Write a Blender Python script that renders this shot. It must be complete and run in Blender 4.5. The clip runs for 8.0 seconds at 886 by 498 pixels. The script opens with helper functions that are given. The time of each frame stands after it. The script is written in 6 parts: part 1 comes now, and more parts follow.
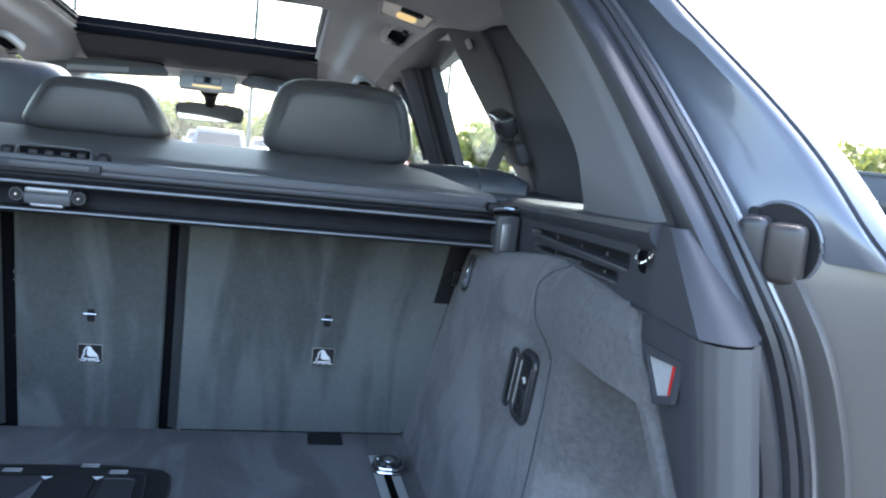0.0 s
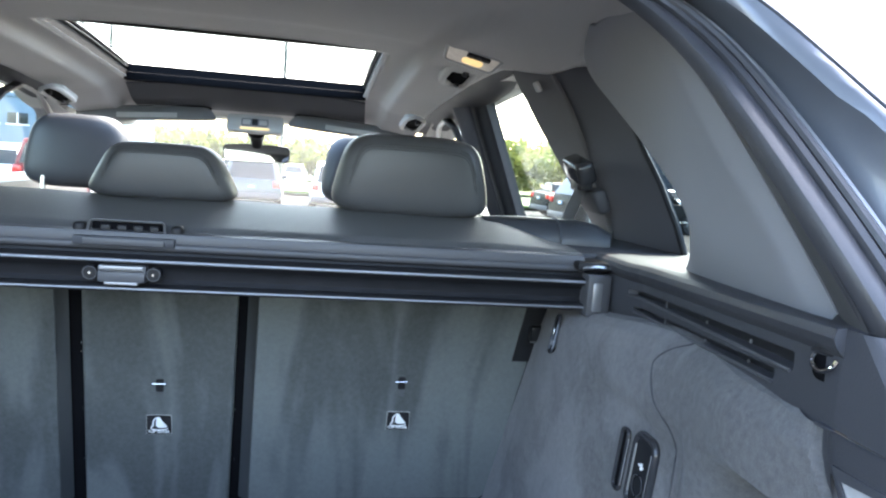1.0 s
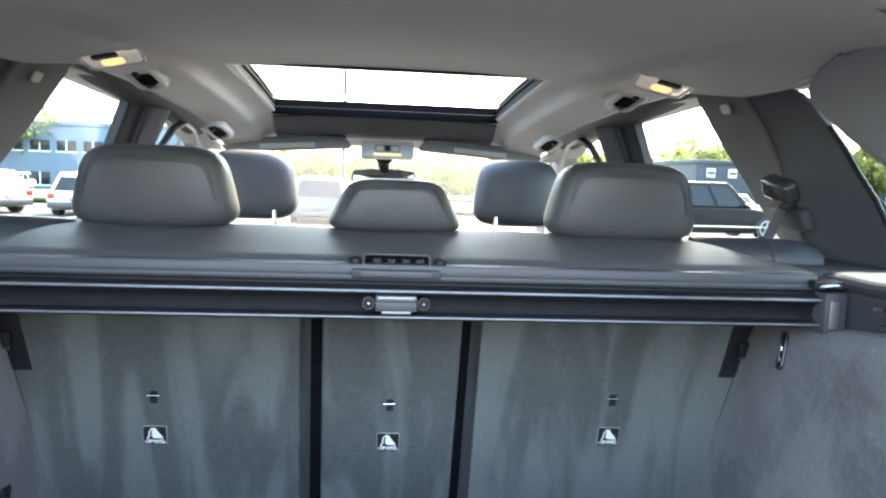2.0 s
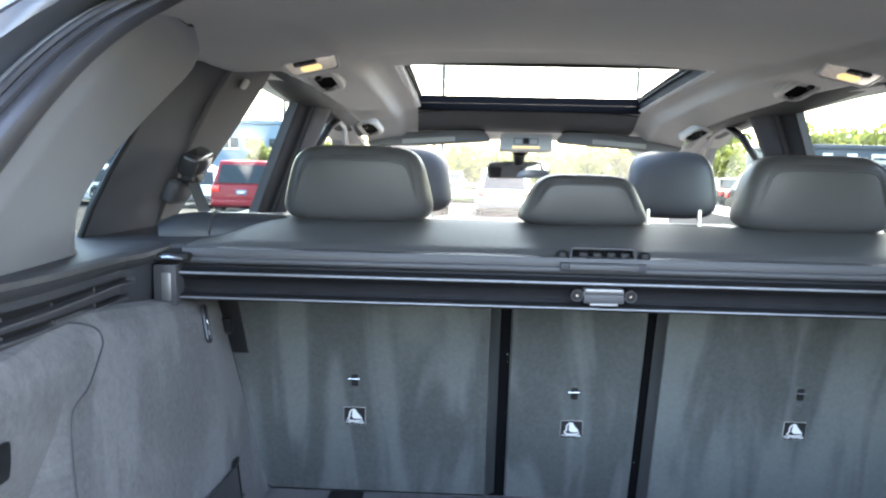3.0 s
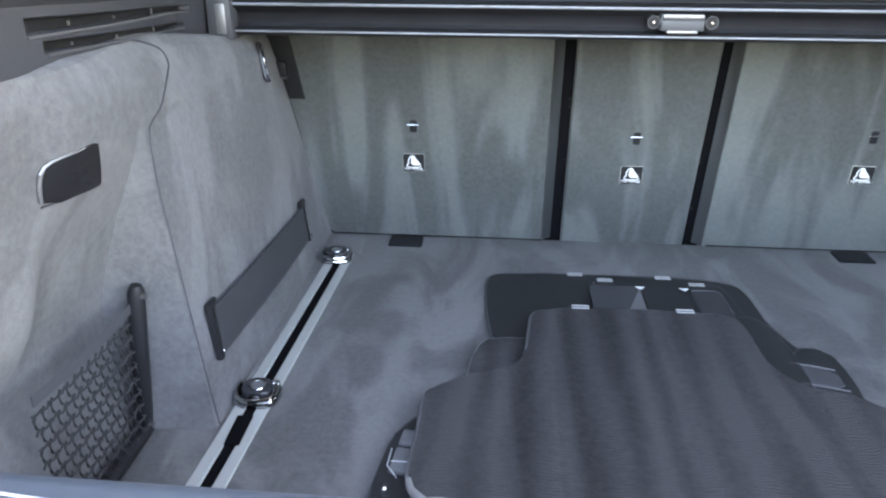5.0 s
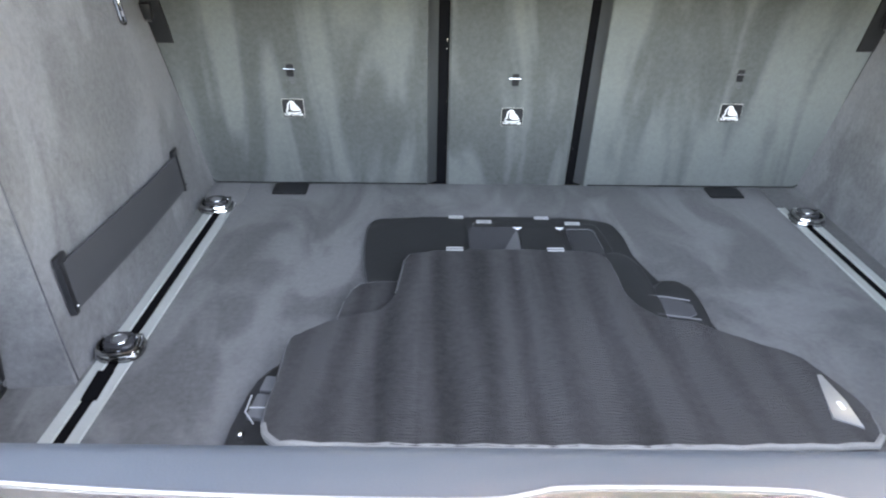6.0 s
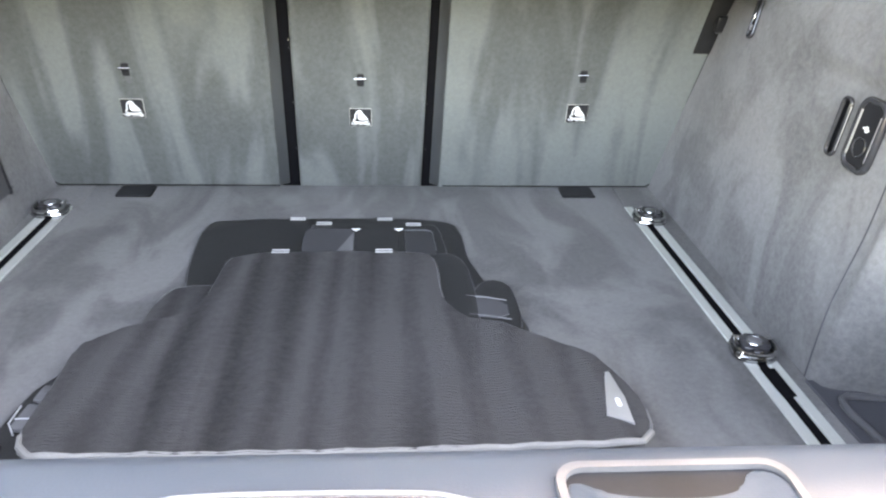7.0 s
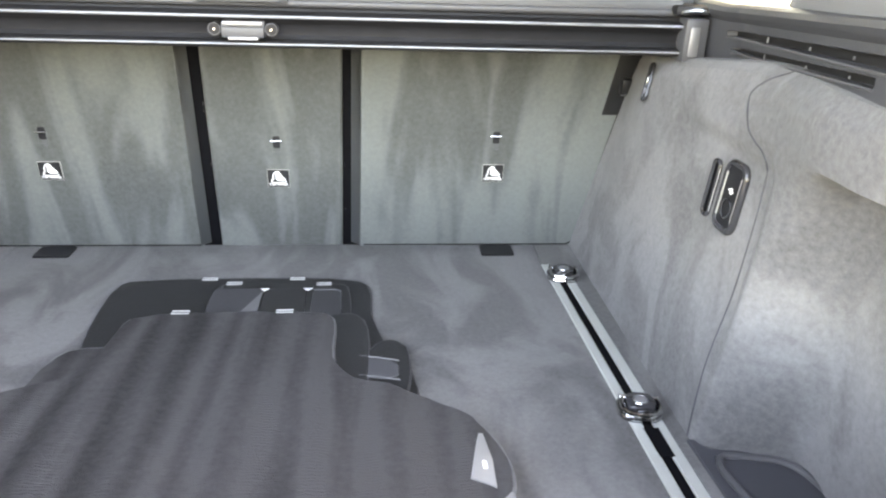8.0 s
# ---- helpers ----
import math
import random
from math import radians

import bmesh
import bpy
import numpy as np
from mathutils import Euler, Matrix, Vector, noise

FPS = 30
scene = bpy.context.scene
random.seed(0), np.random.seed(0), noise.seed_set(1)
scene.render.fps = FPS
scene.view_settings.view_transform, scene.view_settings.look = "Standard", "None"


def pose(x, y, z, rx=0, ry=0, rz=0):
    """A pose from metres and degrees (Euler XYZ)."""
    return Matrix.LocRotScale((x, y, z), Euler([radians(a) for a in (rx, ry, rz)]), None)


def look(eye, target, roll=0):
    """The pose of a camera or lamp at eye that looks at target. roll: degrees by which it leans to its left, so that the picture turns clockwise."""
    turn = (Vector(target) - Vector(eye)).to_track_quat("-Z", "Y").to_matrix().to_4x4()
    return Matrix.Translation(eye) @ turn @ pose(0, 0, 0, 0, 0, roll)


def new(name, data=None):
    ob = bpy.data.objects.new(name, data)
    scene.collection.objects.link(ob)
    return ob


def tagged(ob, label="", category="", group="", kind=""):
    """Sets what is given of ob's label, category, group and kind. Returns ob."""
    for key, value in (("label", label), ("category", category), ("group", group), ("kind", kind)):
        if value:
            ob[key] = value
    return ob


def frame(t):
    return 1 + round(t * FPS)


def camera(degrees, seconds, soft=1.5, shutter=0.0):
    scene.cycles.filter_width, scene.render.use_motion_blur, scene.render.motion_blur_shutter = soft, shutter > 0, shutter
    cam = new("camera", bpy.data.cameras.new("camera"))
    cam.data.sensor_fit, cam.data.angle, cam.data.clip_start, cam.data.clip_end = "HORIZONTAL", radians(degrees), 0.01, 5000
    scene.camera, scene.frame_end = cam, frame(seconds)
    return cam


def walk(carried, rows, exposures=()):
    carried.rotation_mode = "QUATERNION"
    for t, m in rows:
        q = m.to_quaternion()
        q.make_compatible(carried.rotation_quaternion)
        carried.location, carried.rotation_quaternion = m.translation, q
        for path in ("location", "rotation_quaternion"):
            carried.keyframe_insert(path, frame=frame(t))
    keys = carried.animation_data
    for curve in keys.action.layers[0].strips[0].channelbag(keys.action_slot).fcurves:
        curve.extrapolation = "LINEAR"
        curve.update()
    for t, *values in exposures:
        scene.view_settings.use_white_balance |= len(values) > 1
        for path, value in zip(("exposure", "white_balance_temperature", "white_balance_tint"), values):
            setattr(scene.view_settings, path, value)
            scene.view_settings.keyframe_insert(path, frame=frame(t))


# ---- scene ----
cam = camera(62.1, 8.0, 2.2)
PATH = [
    (0, (0.292, -1.275, 0.538), (0.729, 0.658, 0.27), 6.2),
    (0.5, (0.263, -1.206, 0.568), (0.671, 0.737, 0.33), 5.4),
    (1, (0.228, -1.193, 0.584), (0.577, 0.764, 0.36), 4.2),
    (1.5, (0.107, -1.197, 0.591), (0.386, 0.773, 0.384), 3.1),
    (1.7, (0.045, -1.205, 0.593), (0.292, 0.77, 0.394), 2.7),
    (2.8, (-0.17, -1.252, 0.604), (-0.181, 0.737, 0.399), 1.2),
    (3, (-0.191, -1.259, 0.603), (-0.26, 0.726, 0.369), 1.3),
    (3.5, (-0.224, -1.261, 0.582), (-0.411, 0.698, 0.225), 1.3),
    (4, (-0.236, -1.26, 0.558), (-0.475, 0.656, 0.036), 0.9),
    (4.2, (-0.242, -1.259, 0.551), (-0.48, 0.637, -0.037), 0.6),
    (5.3, (-0.21, -1.259, 0.527), (-0.313, 0.547, -0.327), 0.3),
    (5.5, (-0.183, -1.258, 0.535), (-0.256, 0.53, -0.357), 0.3),
    (6, (-0.145, -1.259, 0.528), (-0.108, 0.517, -0.391), 1.0),
    (6.5, (-0.074, -1.259, 0.527), (0.047, 0.511, -0.397), 1.8),
    (7, (0.039, -1.258, 0.527), (0.201, 0.515, -0.384), 2.2),
    (7.5, (0.123, -1.264, 0.534), (0.312, 0.526, -0.337), 2.5),
    (8, (0.172, -1.272, 0.545), (0.355, 0.56, -0.237), 2.0),
]
# exposure follows the phone's own metering
EXPO = [(0, 3.74, 6350, 11), (0.5, 3.78, 6300, 11), (1.5, 4.24, 7150, 13), (3.0, 4.27, 7050, 13), (3.5, 4.18, 6950, 13), (4.2, 4.48, 7250, 13), (5.3, 4.94, 8250, 15), (6.5, 5.20, 9300, 15), (7.5, 5.51, 10000, 18), (8, 5.48, 10200, 17)]
walk(cam, [(t, look(eye, target, roll)) for t, eye, target, roll in PATH], EXPO)

# ---- light ----
SUN_EL, SUN_AZ = radians(52), radians(32)
world = bpy.data.worlds.new("sky")
scene.world = world
world.use_nodes = True
wn = world.node_tree
sky = wn.nodes.new("ShaderNodeTexSky")
sky.sky_type, sky.sun_disc = "NISHITA", False
sky.sun_elevation, sky.sun_rotation = SUN_EL, SUN_AZ
sky.air_density, sky.dust_density = 1.2, 3.0
wn.links.new(sky.outputs[0], wn.nodes["Background"].inputs[0])
wn.nodes["Background"].inputs[1].default_value = 0.15
sun = new("sun", bpy.data.lights.new("sun", "SUN"))
sun.data.energy, sun.data.angle, sun.data.color = 2.2, radians(2), (1, 0.95, 0.87)
# the sky's rotation is counted clockwise from +y
sd = Vector((math.sin(SUN_AZ) * math.cos(SUN_EL), math.cos(SUN_AZ) * math.cos(SUN_EL), math.sin(SUN_EL)))
sun.matrix_world = look(sd * 50, (0, 0, 0))


# ---- materials ----
def mat(name, color, rough=0.6, metal=0.0, var=0.15, scale=8.0, grain=0.0, gscale=400.0, rough_var=0.08, coat=0.0, sheen=0.0, spec=0.5, warm=None):
    """Two scales of noise vary colour and roughness; grain is a fine relief."""
    m = bpy.data.materials.new(name)
    m.use_nodes = True
    nt = m.node_tree
    b = nt.nodes["Principled BSDF"]
    L = nt.links.new
    tc = nt.nodes.new("ShaderNodeTexCoord")
    n1 = nt.nodes.new("ShaderNodeTexNoise")
    n1.inputs["Scale"].default_value, n1.inputs["Detail"].default_value = scale, 5
    n2 = nt.nodes.new("ShaderNodeTexNoise")
    n2.inputs["Scale"].default_value, n2.inputs["Detail"].default_value = gscale, 3
    for n in (n1, n2):
        L(tc.outputs["Object"], n.inputs["Vector"])
    add = nt.nodes.new("ShaderNodeMath")
    add.operation = "MULTIPLY_ADD"
    L(n2.outputs[0], add.inputs[0])
    add.inputs[1].default_value = 0.35
    L(n1.outputs[0], add.inputs[2])
    ramp = nt.nodes.new("ShaderNodeMapRange")
    ramp.inputs["From Min"].default_value, ramp.inputs["From Max"].default_value = 0.4, 0.95
    ramp.inputs["To Min"].default_value, ramp.inputs["To Max"].default_value = 0.0, 1.0
    L(add.outputs[0], ramp.inputs["Value"])
    mix = nt.nodes.new("ShaderNodeMix")
    mix.data_type = "RGBA"
    dark = [c * (1 - var) for c in color]
    light = [min(1, c * (1 + var)) for c in (warm or color)]
    mix.inputs["A"].default_value, mix.inputs["B"].default_value = (*dark, 1), (*light, 1)
    L(ramp.outputs["Result"], mix.inputs["Factor"])
    L(mix.outputs["Result"], b.inputs["Base Color"])
    rr = nt.nodes.new("ShaderNodeMapRange")
    rr.inputs["To Min"].default_value, rr.inputs["To Max"].default_value = max(0.02, rough - rough_var), min(1, rough + rough_var)
    L(n1.outputs[0], rr.inputs["Value"])
    L(rr.outputs["Result"], b.inputs["Roughness"])
    b.inputs["Metallic"].default_value = metal
    b.inputs["Coat Weight"].default_value = coat
    b.inputs["Sheen Weight"].default_value = sheen
    b.inputs["Specular IOR Level"].default_value = spec
    if grain:
        bump = nt.nodes.new("ShaderNodeBump")
        bump.inputs["Strength"].default_value, bump.inputs["Distance"].default_value = grain, 0.001
        L(n2.outputs[0], bump.inputs["Height"])
        L(bump.outputs[0], b.inputs["Normal"])
    return m


def carpet(name, color, nap=0.35, turn=(0.5, 0.2, 0.3), stretch=(9, 9, 3), fine=900.0, contrast=0.05, ribs=0.0, sheen=0.08, tuft=0.6, tscale=(1, 1, 1), bands=0.0):
    """Short-pile carpet: fibre grain, and brushed strokes where the pile lies another way."""
    m = bpy.data.materials.new(name)
    m.use_nodes = True
    nt = m.node_tree
    b = nt.nodes["Principled BSDF"]
    L = nt.links.new
    tc = nt.nodes.new("ShaderNodeTexCoord")
    mp = nt.nodes.new("ShaderNodeMapping")
    mp.inputs["Rotation"].default_value, mp.inputs["Scale"].default_value = turn, stretch
    L(tc.outputs["Object"], mp.inputs["Vector"])
    n1 = nt.nodes.new("ShaderNodeTexNoise")
    n1.inputs["Scale"].default_value, n1.inputs["Detail"].default_value, n1.inputs["Distortion"].default_value = 1.0, 3, 0.9
    L(mp.outputs[0], n1.inputs["Vector"])
    step = nt.nodes.new("ShaderNodeMapRange")
    step.interpolation_type = "SMOOTHSTEP"
    step.inputs["From Min"].default_value, step.inputs["From Max"].default_value = 0.5 - contrast, 0.5 + contrast
    L(n1.outputs[0], step.inputs["Value"])
    n2 = nt.nodes.new("ShaderNodeTexNoise")
    n2.inputs["Scale"].default_value, n2.inputs["Detail"].default_value = 3.5, 4
    L(tc.outputs["Object"], n2.inputs["Vector"])
    n3 = nt.nodes.new("ShaderNodeTexNoise")
    n3.inputs["Scale"].default_value, n3.inputs["Detail"].default_value = fine, 2
    L(tc.outputs["Object"], n3.inputs["Vector"])
    s1 = nt.nodes.new("ShaderNodeMath")
    s1.operation = "MULTIPLY_ADD"
    L(step.outputs["Result"], s1.inputs[0])
    s1.inputs[1].default_value = nap
    L(n2.outputs[0], s1.inputs[2])
    if bands:
        # lengthwise bands of paler and darker pile, fairly even
        wb = nt.nodes.new("ShaderNodeTexWave")
        wb.bands_direction, wb.wave_profile = "X", "SIN"
        wb.inputs["Scale"].default_value, wb.inputs["Distortion"].default_value, wb.inputs["Detail"].default_value, wb.inputs["Detail Scale"].default_value = bands, 7.5, 3, 0.7
        mb = nt.nodes.new("ShaderNodeMapping")
        mb.inputs["Rotation"].default_value, mb.inputs["Scale"].default_value = (0, 0, 0.12), (1, 0.35, 1)
        L(tc.outputs["Object"], mb.inputs["Vector"])
        L(mb.outputs[0], wb.inputs["Vector"])
        sb = nt.nodes.new("ShaderNodeMath")
        sb.operation = "MULTIPLY_ADD"
        L(wb.outputs["Fac"], sb.inputs[0])
        sb.inputs[1].default_value = 0.75
        L(s1.outputs[0], sb.inputs[2])
        s1 = sb
    n4 = nt.nodes.new("ShaderNodeTexNoise")
    n4.inputs["Scale"].default_value, n4.inputs["Detail"].default_value, n4.inputs["Roughness"].default_value = 130.0, 4, 0.7
    m4 = nt.nodes.new("ShaderNodeMapping")
    m4.inputs["Scale"].default_value = tscale
    L(tc.outputs["Object"], m4.inputs["Vector"])
    L(m4.outputs[0], n4.inputs["Vector"])
    s0 = nt.nodes.new("ShaderNodeMath")
    s0.operation = "MULTIPLY_ADD"
    L(n4.outputs[0], s0.inputs[0])
    s0.inputs[1].default_value = tuft
    L(s1.outputs[0], s0.inputs[2])
    s2 = nt.nodes.new("ShaderNodeMath")
    s2.operation = "MULTIPLY_ADD"
    L(n3.outputs[0], s2.inputs[0])
    s2.inputs[1].default_value = 0.5
    L(s0.outputs[0], s2.inputs[2])
    ramp = nt.nodes.new("ShaderNodeMapRange")
    ramp.inputs["From Min"].default_value, ramp.inputs["From Max"].default_value = 0.35 + tuft * 0.3, 1.15 + tuft * 0.7 + nap * 0.6
    ramp.inputs["To Min"].default_value, ramp.inputs["To Max"].default_value = 0.45, 1.6
    L(s2.outputs[0], ramp.inputs["Value"])
    mul = nt.nodes.new("ShaderNodeVectorMath")
    mul.operation = "SCALE"
    mul.inputs[0].default_value = color
    L(ramp.outputs["Result"], mul.inputs["Scale"])
    L(mul.outputs[0], b.inputs["Base Color"])
    b.inputs["Roughness"].default_value = 0.95
    b.inputs["Specular IOR Level"].default_value = 0.15 if sheen else 0.05
    b.inputs["Sheen Weight"].default_value, b.inputs["Sheen Roughness"].default_value = sheen, 0.6
    bump = nt.nodes.new("ShaderNodeBump")
    bump.inputs["Strength"].default_value, bump.inputs["Distance"].default_value = 0.6, 0.0012
    if ribs:
        wv = nt.nodes.new("ShaderNodeTexWave")
        wv.bands_direction = "Y"
        wv.inputs["Scale"].default_value, wv.inputs["Distortion"].default_value, wv.inputs["Detail"].default_value, wv.inputs["Detail Scale"].default_value = ribs, 6.0, 3, 1.6
        L(tc.outputs["Object"], wv.inputs["Vector"])
        sm = nt.nodes.new("ShaderNodeMath")
        sm.operation = "MULTIPLY_ADD"
        rb = nt.nodes.new("ShaderNodeMath")
        rb.operation = "MULTIPLY"
        L(wv.outputs["Fac"], rb.inputs[0])
        L(wb.outputs["Fac"], rb.inputs[1])
        L(rb.outputs[0], sm.inputs[0])
        sm.inputs[1].default_value = 0.42
        L(n3.outputs[0], sm.inputs[2])
        L(sm.outputs[0], bump.inputs["Height"])
        bump.inputs["Strength"].default_value, bump.inputs["Distance"].default_value = 0.9, 0.0026
    else:
        L(n3.outputs[0], bump.inputs["Height"])
    L(bump.outputs[0], b.inputs["Normal"])
    return m


def emit(name, color, strength):
    m = bpy.data.materials.new(name)
    m.use_nodes = True
    b = m.node_tree.nodes["Principled BSDF"]
    b.inputs["Base Color"].default_value = (*color, 1)
    b.inputs["Emission Color"].default_value = (*color, 1)
    b.inputs["Emission Strength"].default_value = strength
    return m


def glass(name, tint=(0.9, 0.95, 0.93), haze=0.0):
    """A thin clear pane: see-through, glossier at a slant, with glare put in as a pale translucent veil."""
    m = bpy.data.materials.new(name)
    m.use_nodes = True
    nt = m.node_tree
    nt.nodes.remove(nt.nodes["Principled BSDF"])
    tr, gl, mx, fr, pw = (nt.nodes.new("ShaderNode" + n) for n in ("BsdfTransparent", "BsdfGlossy", "MixShader", "LayerWeight", "Math"))
    tr.inputs[0].default_value = (*tint, 1)
    gl.inputs["Roughness"].default_value = 0.02
    pw.operation = "POWER"
    pw.inputs[1].default_value = 9.0
    nt.links.new(fr.outputs["Facing"], pw.inputs[0])
    nt.links.new(pw.outputs[0], mx.inputs[0])
    nt.links.new(tr.outputs[0], mx.inputs[1])
    nt.links.new(gl.outputs[0], mx.inputs[2])
    out = mx
    if haze:
        # pale scattering layer mixed in to imitate veiling glare
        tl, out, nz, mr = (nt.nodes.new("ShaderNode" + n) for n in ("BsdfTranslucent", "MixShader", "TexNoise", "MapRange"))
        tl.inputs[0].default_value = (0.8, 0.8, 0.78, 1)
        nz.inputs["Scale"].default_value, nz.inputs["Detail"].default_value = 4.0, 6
        mr.inputs["To Min"].default_value, mr.inputs["To Max"].default_value = haze * 0.6, haze * 1.4
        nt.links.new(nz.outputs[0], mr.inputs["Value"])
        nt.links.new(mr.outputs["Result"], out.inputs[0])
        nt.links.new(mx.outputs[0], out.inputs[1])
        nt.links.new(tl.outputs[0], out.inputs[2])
    nt.links.new(out.outputs[0], nt.nodes["Material Output"].inputs[0])
    return m


M_seatback = carpet("seatback_carpet", (0.080, 0.086, 0.086), nap=0.78, turn=(0.0, 0.35, 0.0), stretch=(9, 3, 1.6), contrast=0.07, tuft=0.95)
M_floor = carpet("floor_carpet", (0.090, 0.088, 0.089), nap=0.85, turn=(0, 0, 0.75), stretch=(9, 4, 3), contrast=0.10, tuft=1.3)
M_side = carpet("side_carpet", (0.112, 0.110, 0.114), nap=0.6, turn=(0.7, 0.2, 0.1), stretch=(3, 7, 4), contrast=0.08, tuft=1.5)
M_mat = carpet("mat_carpet", (0.042, 0.0408, 0.042), nap=0.6, turn=(0, 0, 0.16), stretch=(15, 1.1, 3), contrast=0.16, ribs=66, bands=5.6, sheen=0.0, tuft=1.2, tscale=(0.75, 1.1, 1))
M_matback = mat("mat_rubber_back", (0.019, 0.0195, 0.021), 0.5, grain=0.4, gscale=300, spec=0.35)
M_leather = mat("black_leather", (0.060, 0.061, 0.065), 0.42, var=0.12, scale=5, grain=0.25, gscale=520)
M_stitch = mat("leather_stitch", (0.03, 0.03, 0.031), 0.6, var=0.1)
M_leather2 = mat("dark_leather", (0.035, 0.038, 0.046), 0.45, var=0.12, scale=5, grain=0.25, gscale=520)
M_trim = mat("moulded_trim", (0.042, 0.043, 0.050), 0.55, var=0.08, scale=4, grain=0.25, gscale=700, spec=0.3)
M_facet = mat("satin_trim", (0.062, 0.062, 0.065), 0.5, var=0.06, scale=5, grain=0.2, gscale=800)
M_plastic = mat("dark_plastic", (0.055, 0.055, 0.061), 0.5, var=0.08, scale=4, grain=0.25, gscale=700)
M_black = mat("black_plastic", (0.014, 0.014, 0.016), 0.45, var=0.2, scale=30, spec=0.2)
M_gloss = mat("gloss_black", (0.03, 0.03, 0.034), 0.14, var=0.1)
M_strip = mat("pillar_strip", (0.10, 0.10, 0.106), 0.7, var=0.06, scale=5, grain=0.3, gscale=800)
# near-black; in gaps and slots it also stands for the shade inside
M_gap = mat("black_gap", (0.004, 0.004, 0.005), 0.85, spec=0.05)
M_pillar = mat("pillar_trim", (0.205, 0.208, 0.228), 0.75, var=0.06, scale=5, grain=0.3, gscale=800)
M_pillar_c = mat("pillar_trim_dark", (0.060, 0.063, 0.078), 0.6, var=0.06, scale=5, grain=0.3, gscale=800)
M_headliner = mat("headliner_cloth", (0.33, 0.322, 0.313), 0.95, var=0.07, scale=3, grain=0.5, gscale=600, sheen=0.2)
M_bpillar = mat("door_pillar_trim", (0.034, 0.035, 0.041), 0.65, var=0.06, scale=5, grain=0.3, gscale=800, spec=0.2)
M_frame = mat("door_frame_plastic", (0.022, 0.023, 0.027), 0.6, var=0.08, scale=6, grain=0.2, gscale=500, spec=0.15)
M_header_shade = mat("header_shade", (0.052, 0.054, 0.062), 0.95, var=0.07, scale=3, grain=0.5, gscale=600)
M_rubber = mat("rubber_seal", (0.03, 0.03, 0.034), 0.38, var=0.2, scale=20, grain=0.2)
M_alu = mat("brushed_aluminium", (0.45, 0.46, 0.44), 0.45, 0.35, var=0.08, scale=15, grain=0.1)
M_chrome = mat("dark_chrome", (0.55, 0.55, 0.56), 0.08, 1.0, var=0.2, scale=40)
M_dull = mat("dull_metal", (0.26, 0.26, 0.27), 0.42, 0.7, var=0.1, scale=30)
M_cleat = mat("smoked_chrome", (0.2, 0.2, 0.21), 0.12, 1.0, var=0.3, scale=60)
M_strap = mat("elastic_strap", (0.036, 0.036, 0.040), 0.75, var=0.12, scale=9, grain=0.5, gscale=900)
M_edge = mat("seat_edge_trim", (0.058, 0.062, 0.066), 0.6, var=0.1, scale=12, grain=0.3)
M_badge = mat("badge_metal", (0.36, 0.36, 0.36), 0.4, 0.5, var=0.08, scale=30)
M_cframe = mat("satin_catch_metal", (0.14, 0.14, 0.15), 0.4, 0.5, var=0.1, scale=30)
M_steel = mat("steel", (0.6, 0.6, 0.6), 0.25, 1.0, var=0.1, scale=40)
M_silver = mat("silver_paint", (0.5, 0.51, 0.52), 0.35, 0.5, var=0.06)
M_body = mat("grey_car_paint", (0.055, 0.062, 0.072), 0.3, 0.5, var=0.05, scale=3, coat=0.8)
M_cover = mat("cover_vinyl", (0.080, 0.081, 0.083), 0.55, var=0.1, scale=6, grain=0.35, gscale=900)
M_white = mat("white_print", (0.75, 0.75, 0.75), 0.6, var=0.03)
M_label = mat("black_label", (0.012, 0.012, 0.014), 0.45)
M_lightplast = mat("grey_switch_panel", (0.42, 0.41, 0.39), 0.5, var=0.05)
M_handle = mat("handle_plastic", (0.33, 0.325, 0.315), 0.5, var=0.05)
M_visor = mat("visor_cloth", (0.17, 0.17, 0.172), 0.9, var=0.07, scale=6, grain=0.4, gscale=600)
M_belt = mat("belt_webbing", (0.2, 0.2, 0.205), 0.85, grain=0.4, gscale=900)
M_net = mat("elastic_net", (0.02, 0.02, 0.022), 0.8)
M_mirror = mat("mirror_glass", (0.75, 0.78, 0.8), 0.03, 1.0, var=0.02, rough_var=0.01)
M_lamp = emit("lamp_warm", (1.0, 0.70, 0.32), 0.06)
M_clearlens = mat("clear_lens", (0.80, 0.79, 0.76), 0.12, var=0.12, scale=120, coat=0.6)
M_clearlens.node_tree.nodes["Principled BSDF"].inputs["Emission Color"].default_value = (1.0, 0.86, 0.66, 1)
M_clearlens.node_tree.nodes["Principled BSDF"].inputs["Emission Strength"].default_value = 0.009
M_lens = mat("lamp_lens", (0.34, 0.34, 0.345), 0.15, var=0.15, scale=60, coat=0.6)
M_glass = glass("window_glass")
M_tint = glass("tinted_glass", (0.55, 0.6, 0.6))
M_screen = glass("hazed_windscreen", (0.86, 0.92, 0.89), 0.028)
M_asphalt = mat("asphalt", (0.046, 0.045, 0.043), 0.95, var=0.25, scale=0.6, grain=0.5, gscale=40, spec=0.05)
M_grass = mat("grass", (0.06, 0.09, 0.022), 0.95, var=0.4, scale=0.8)
M_leaf = mat("leaves", (0.10, 0.12, 0.034), 0.8, var=0.35, scale=0.4, warm=(0.12, 0.12, 0.045))
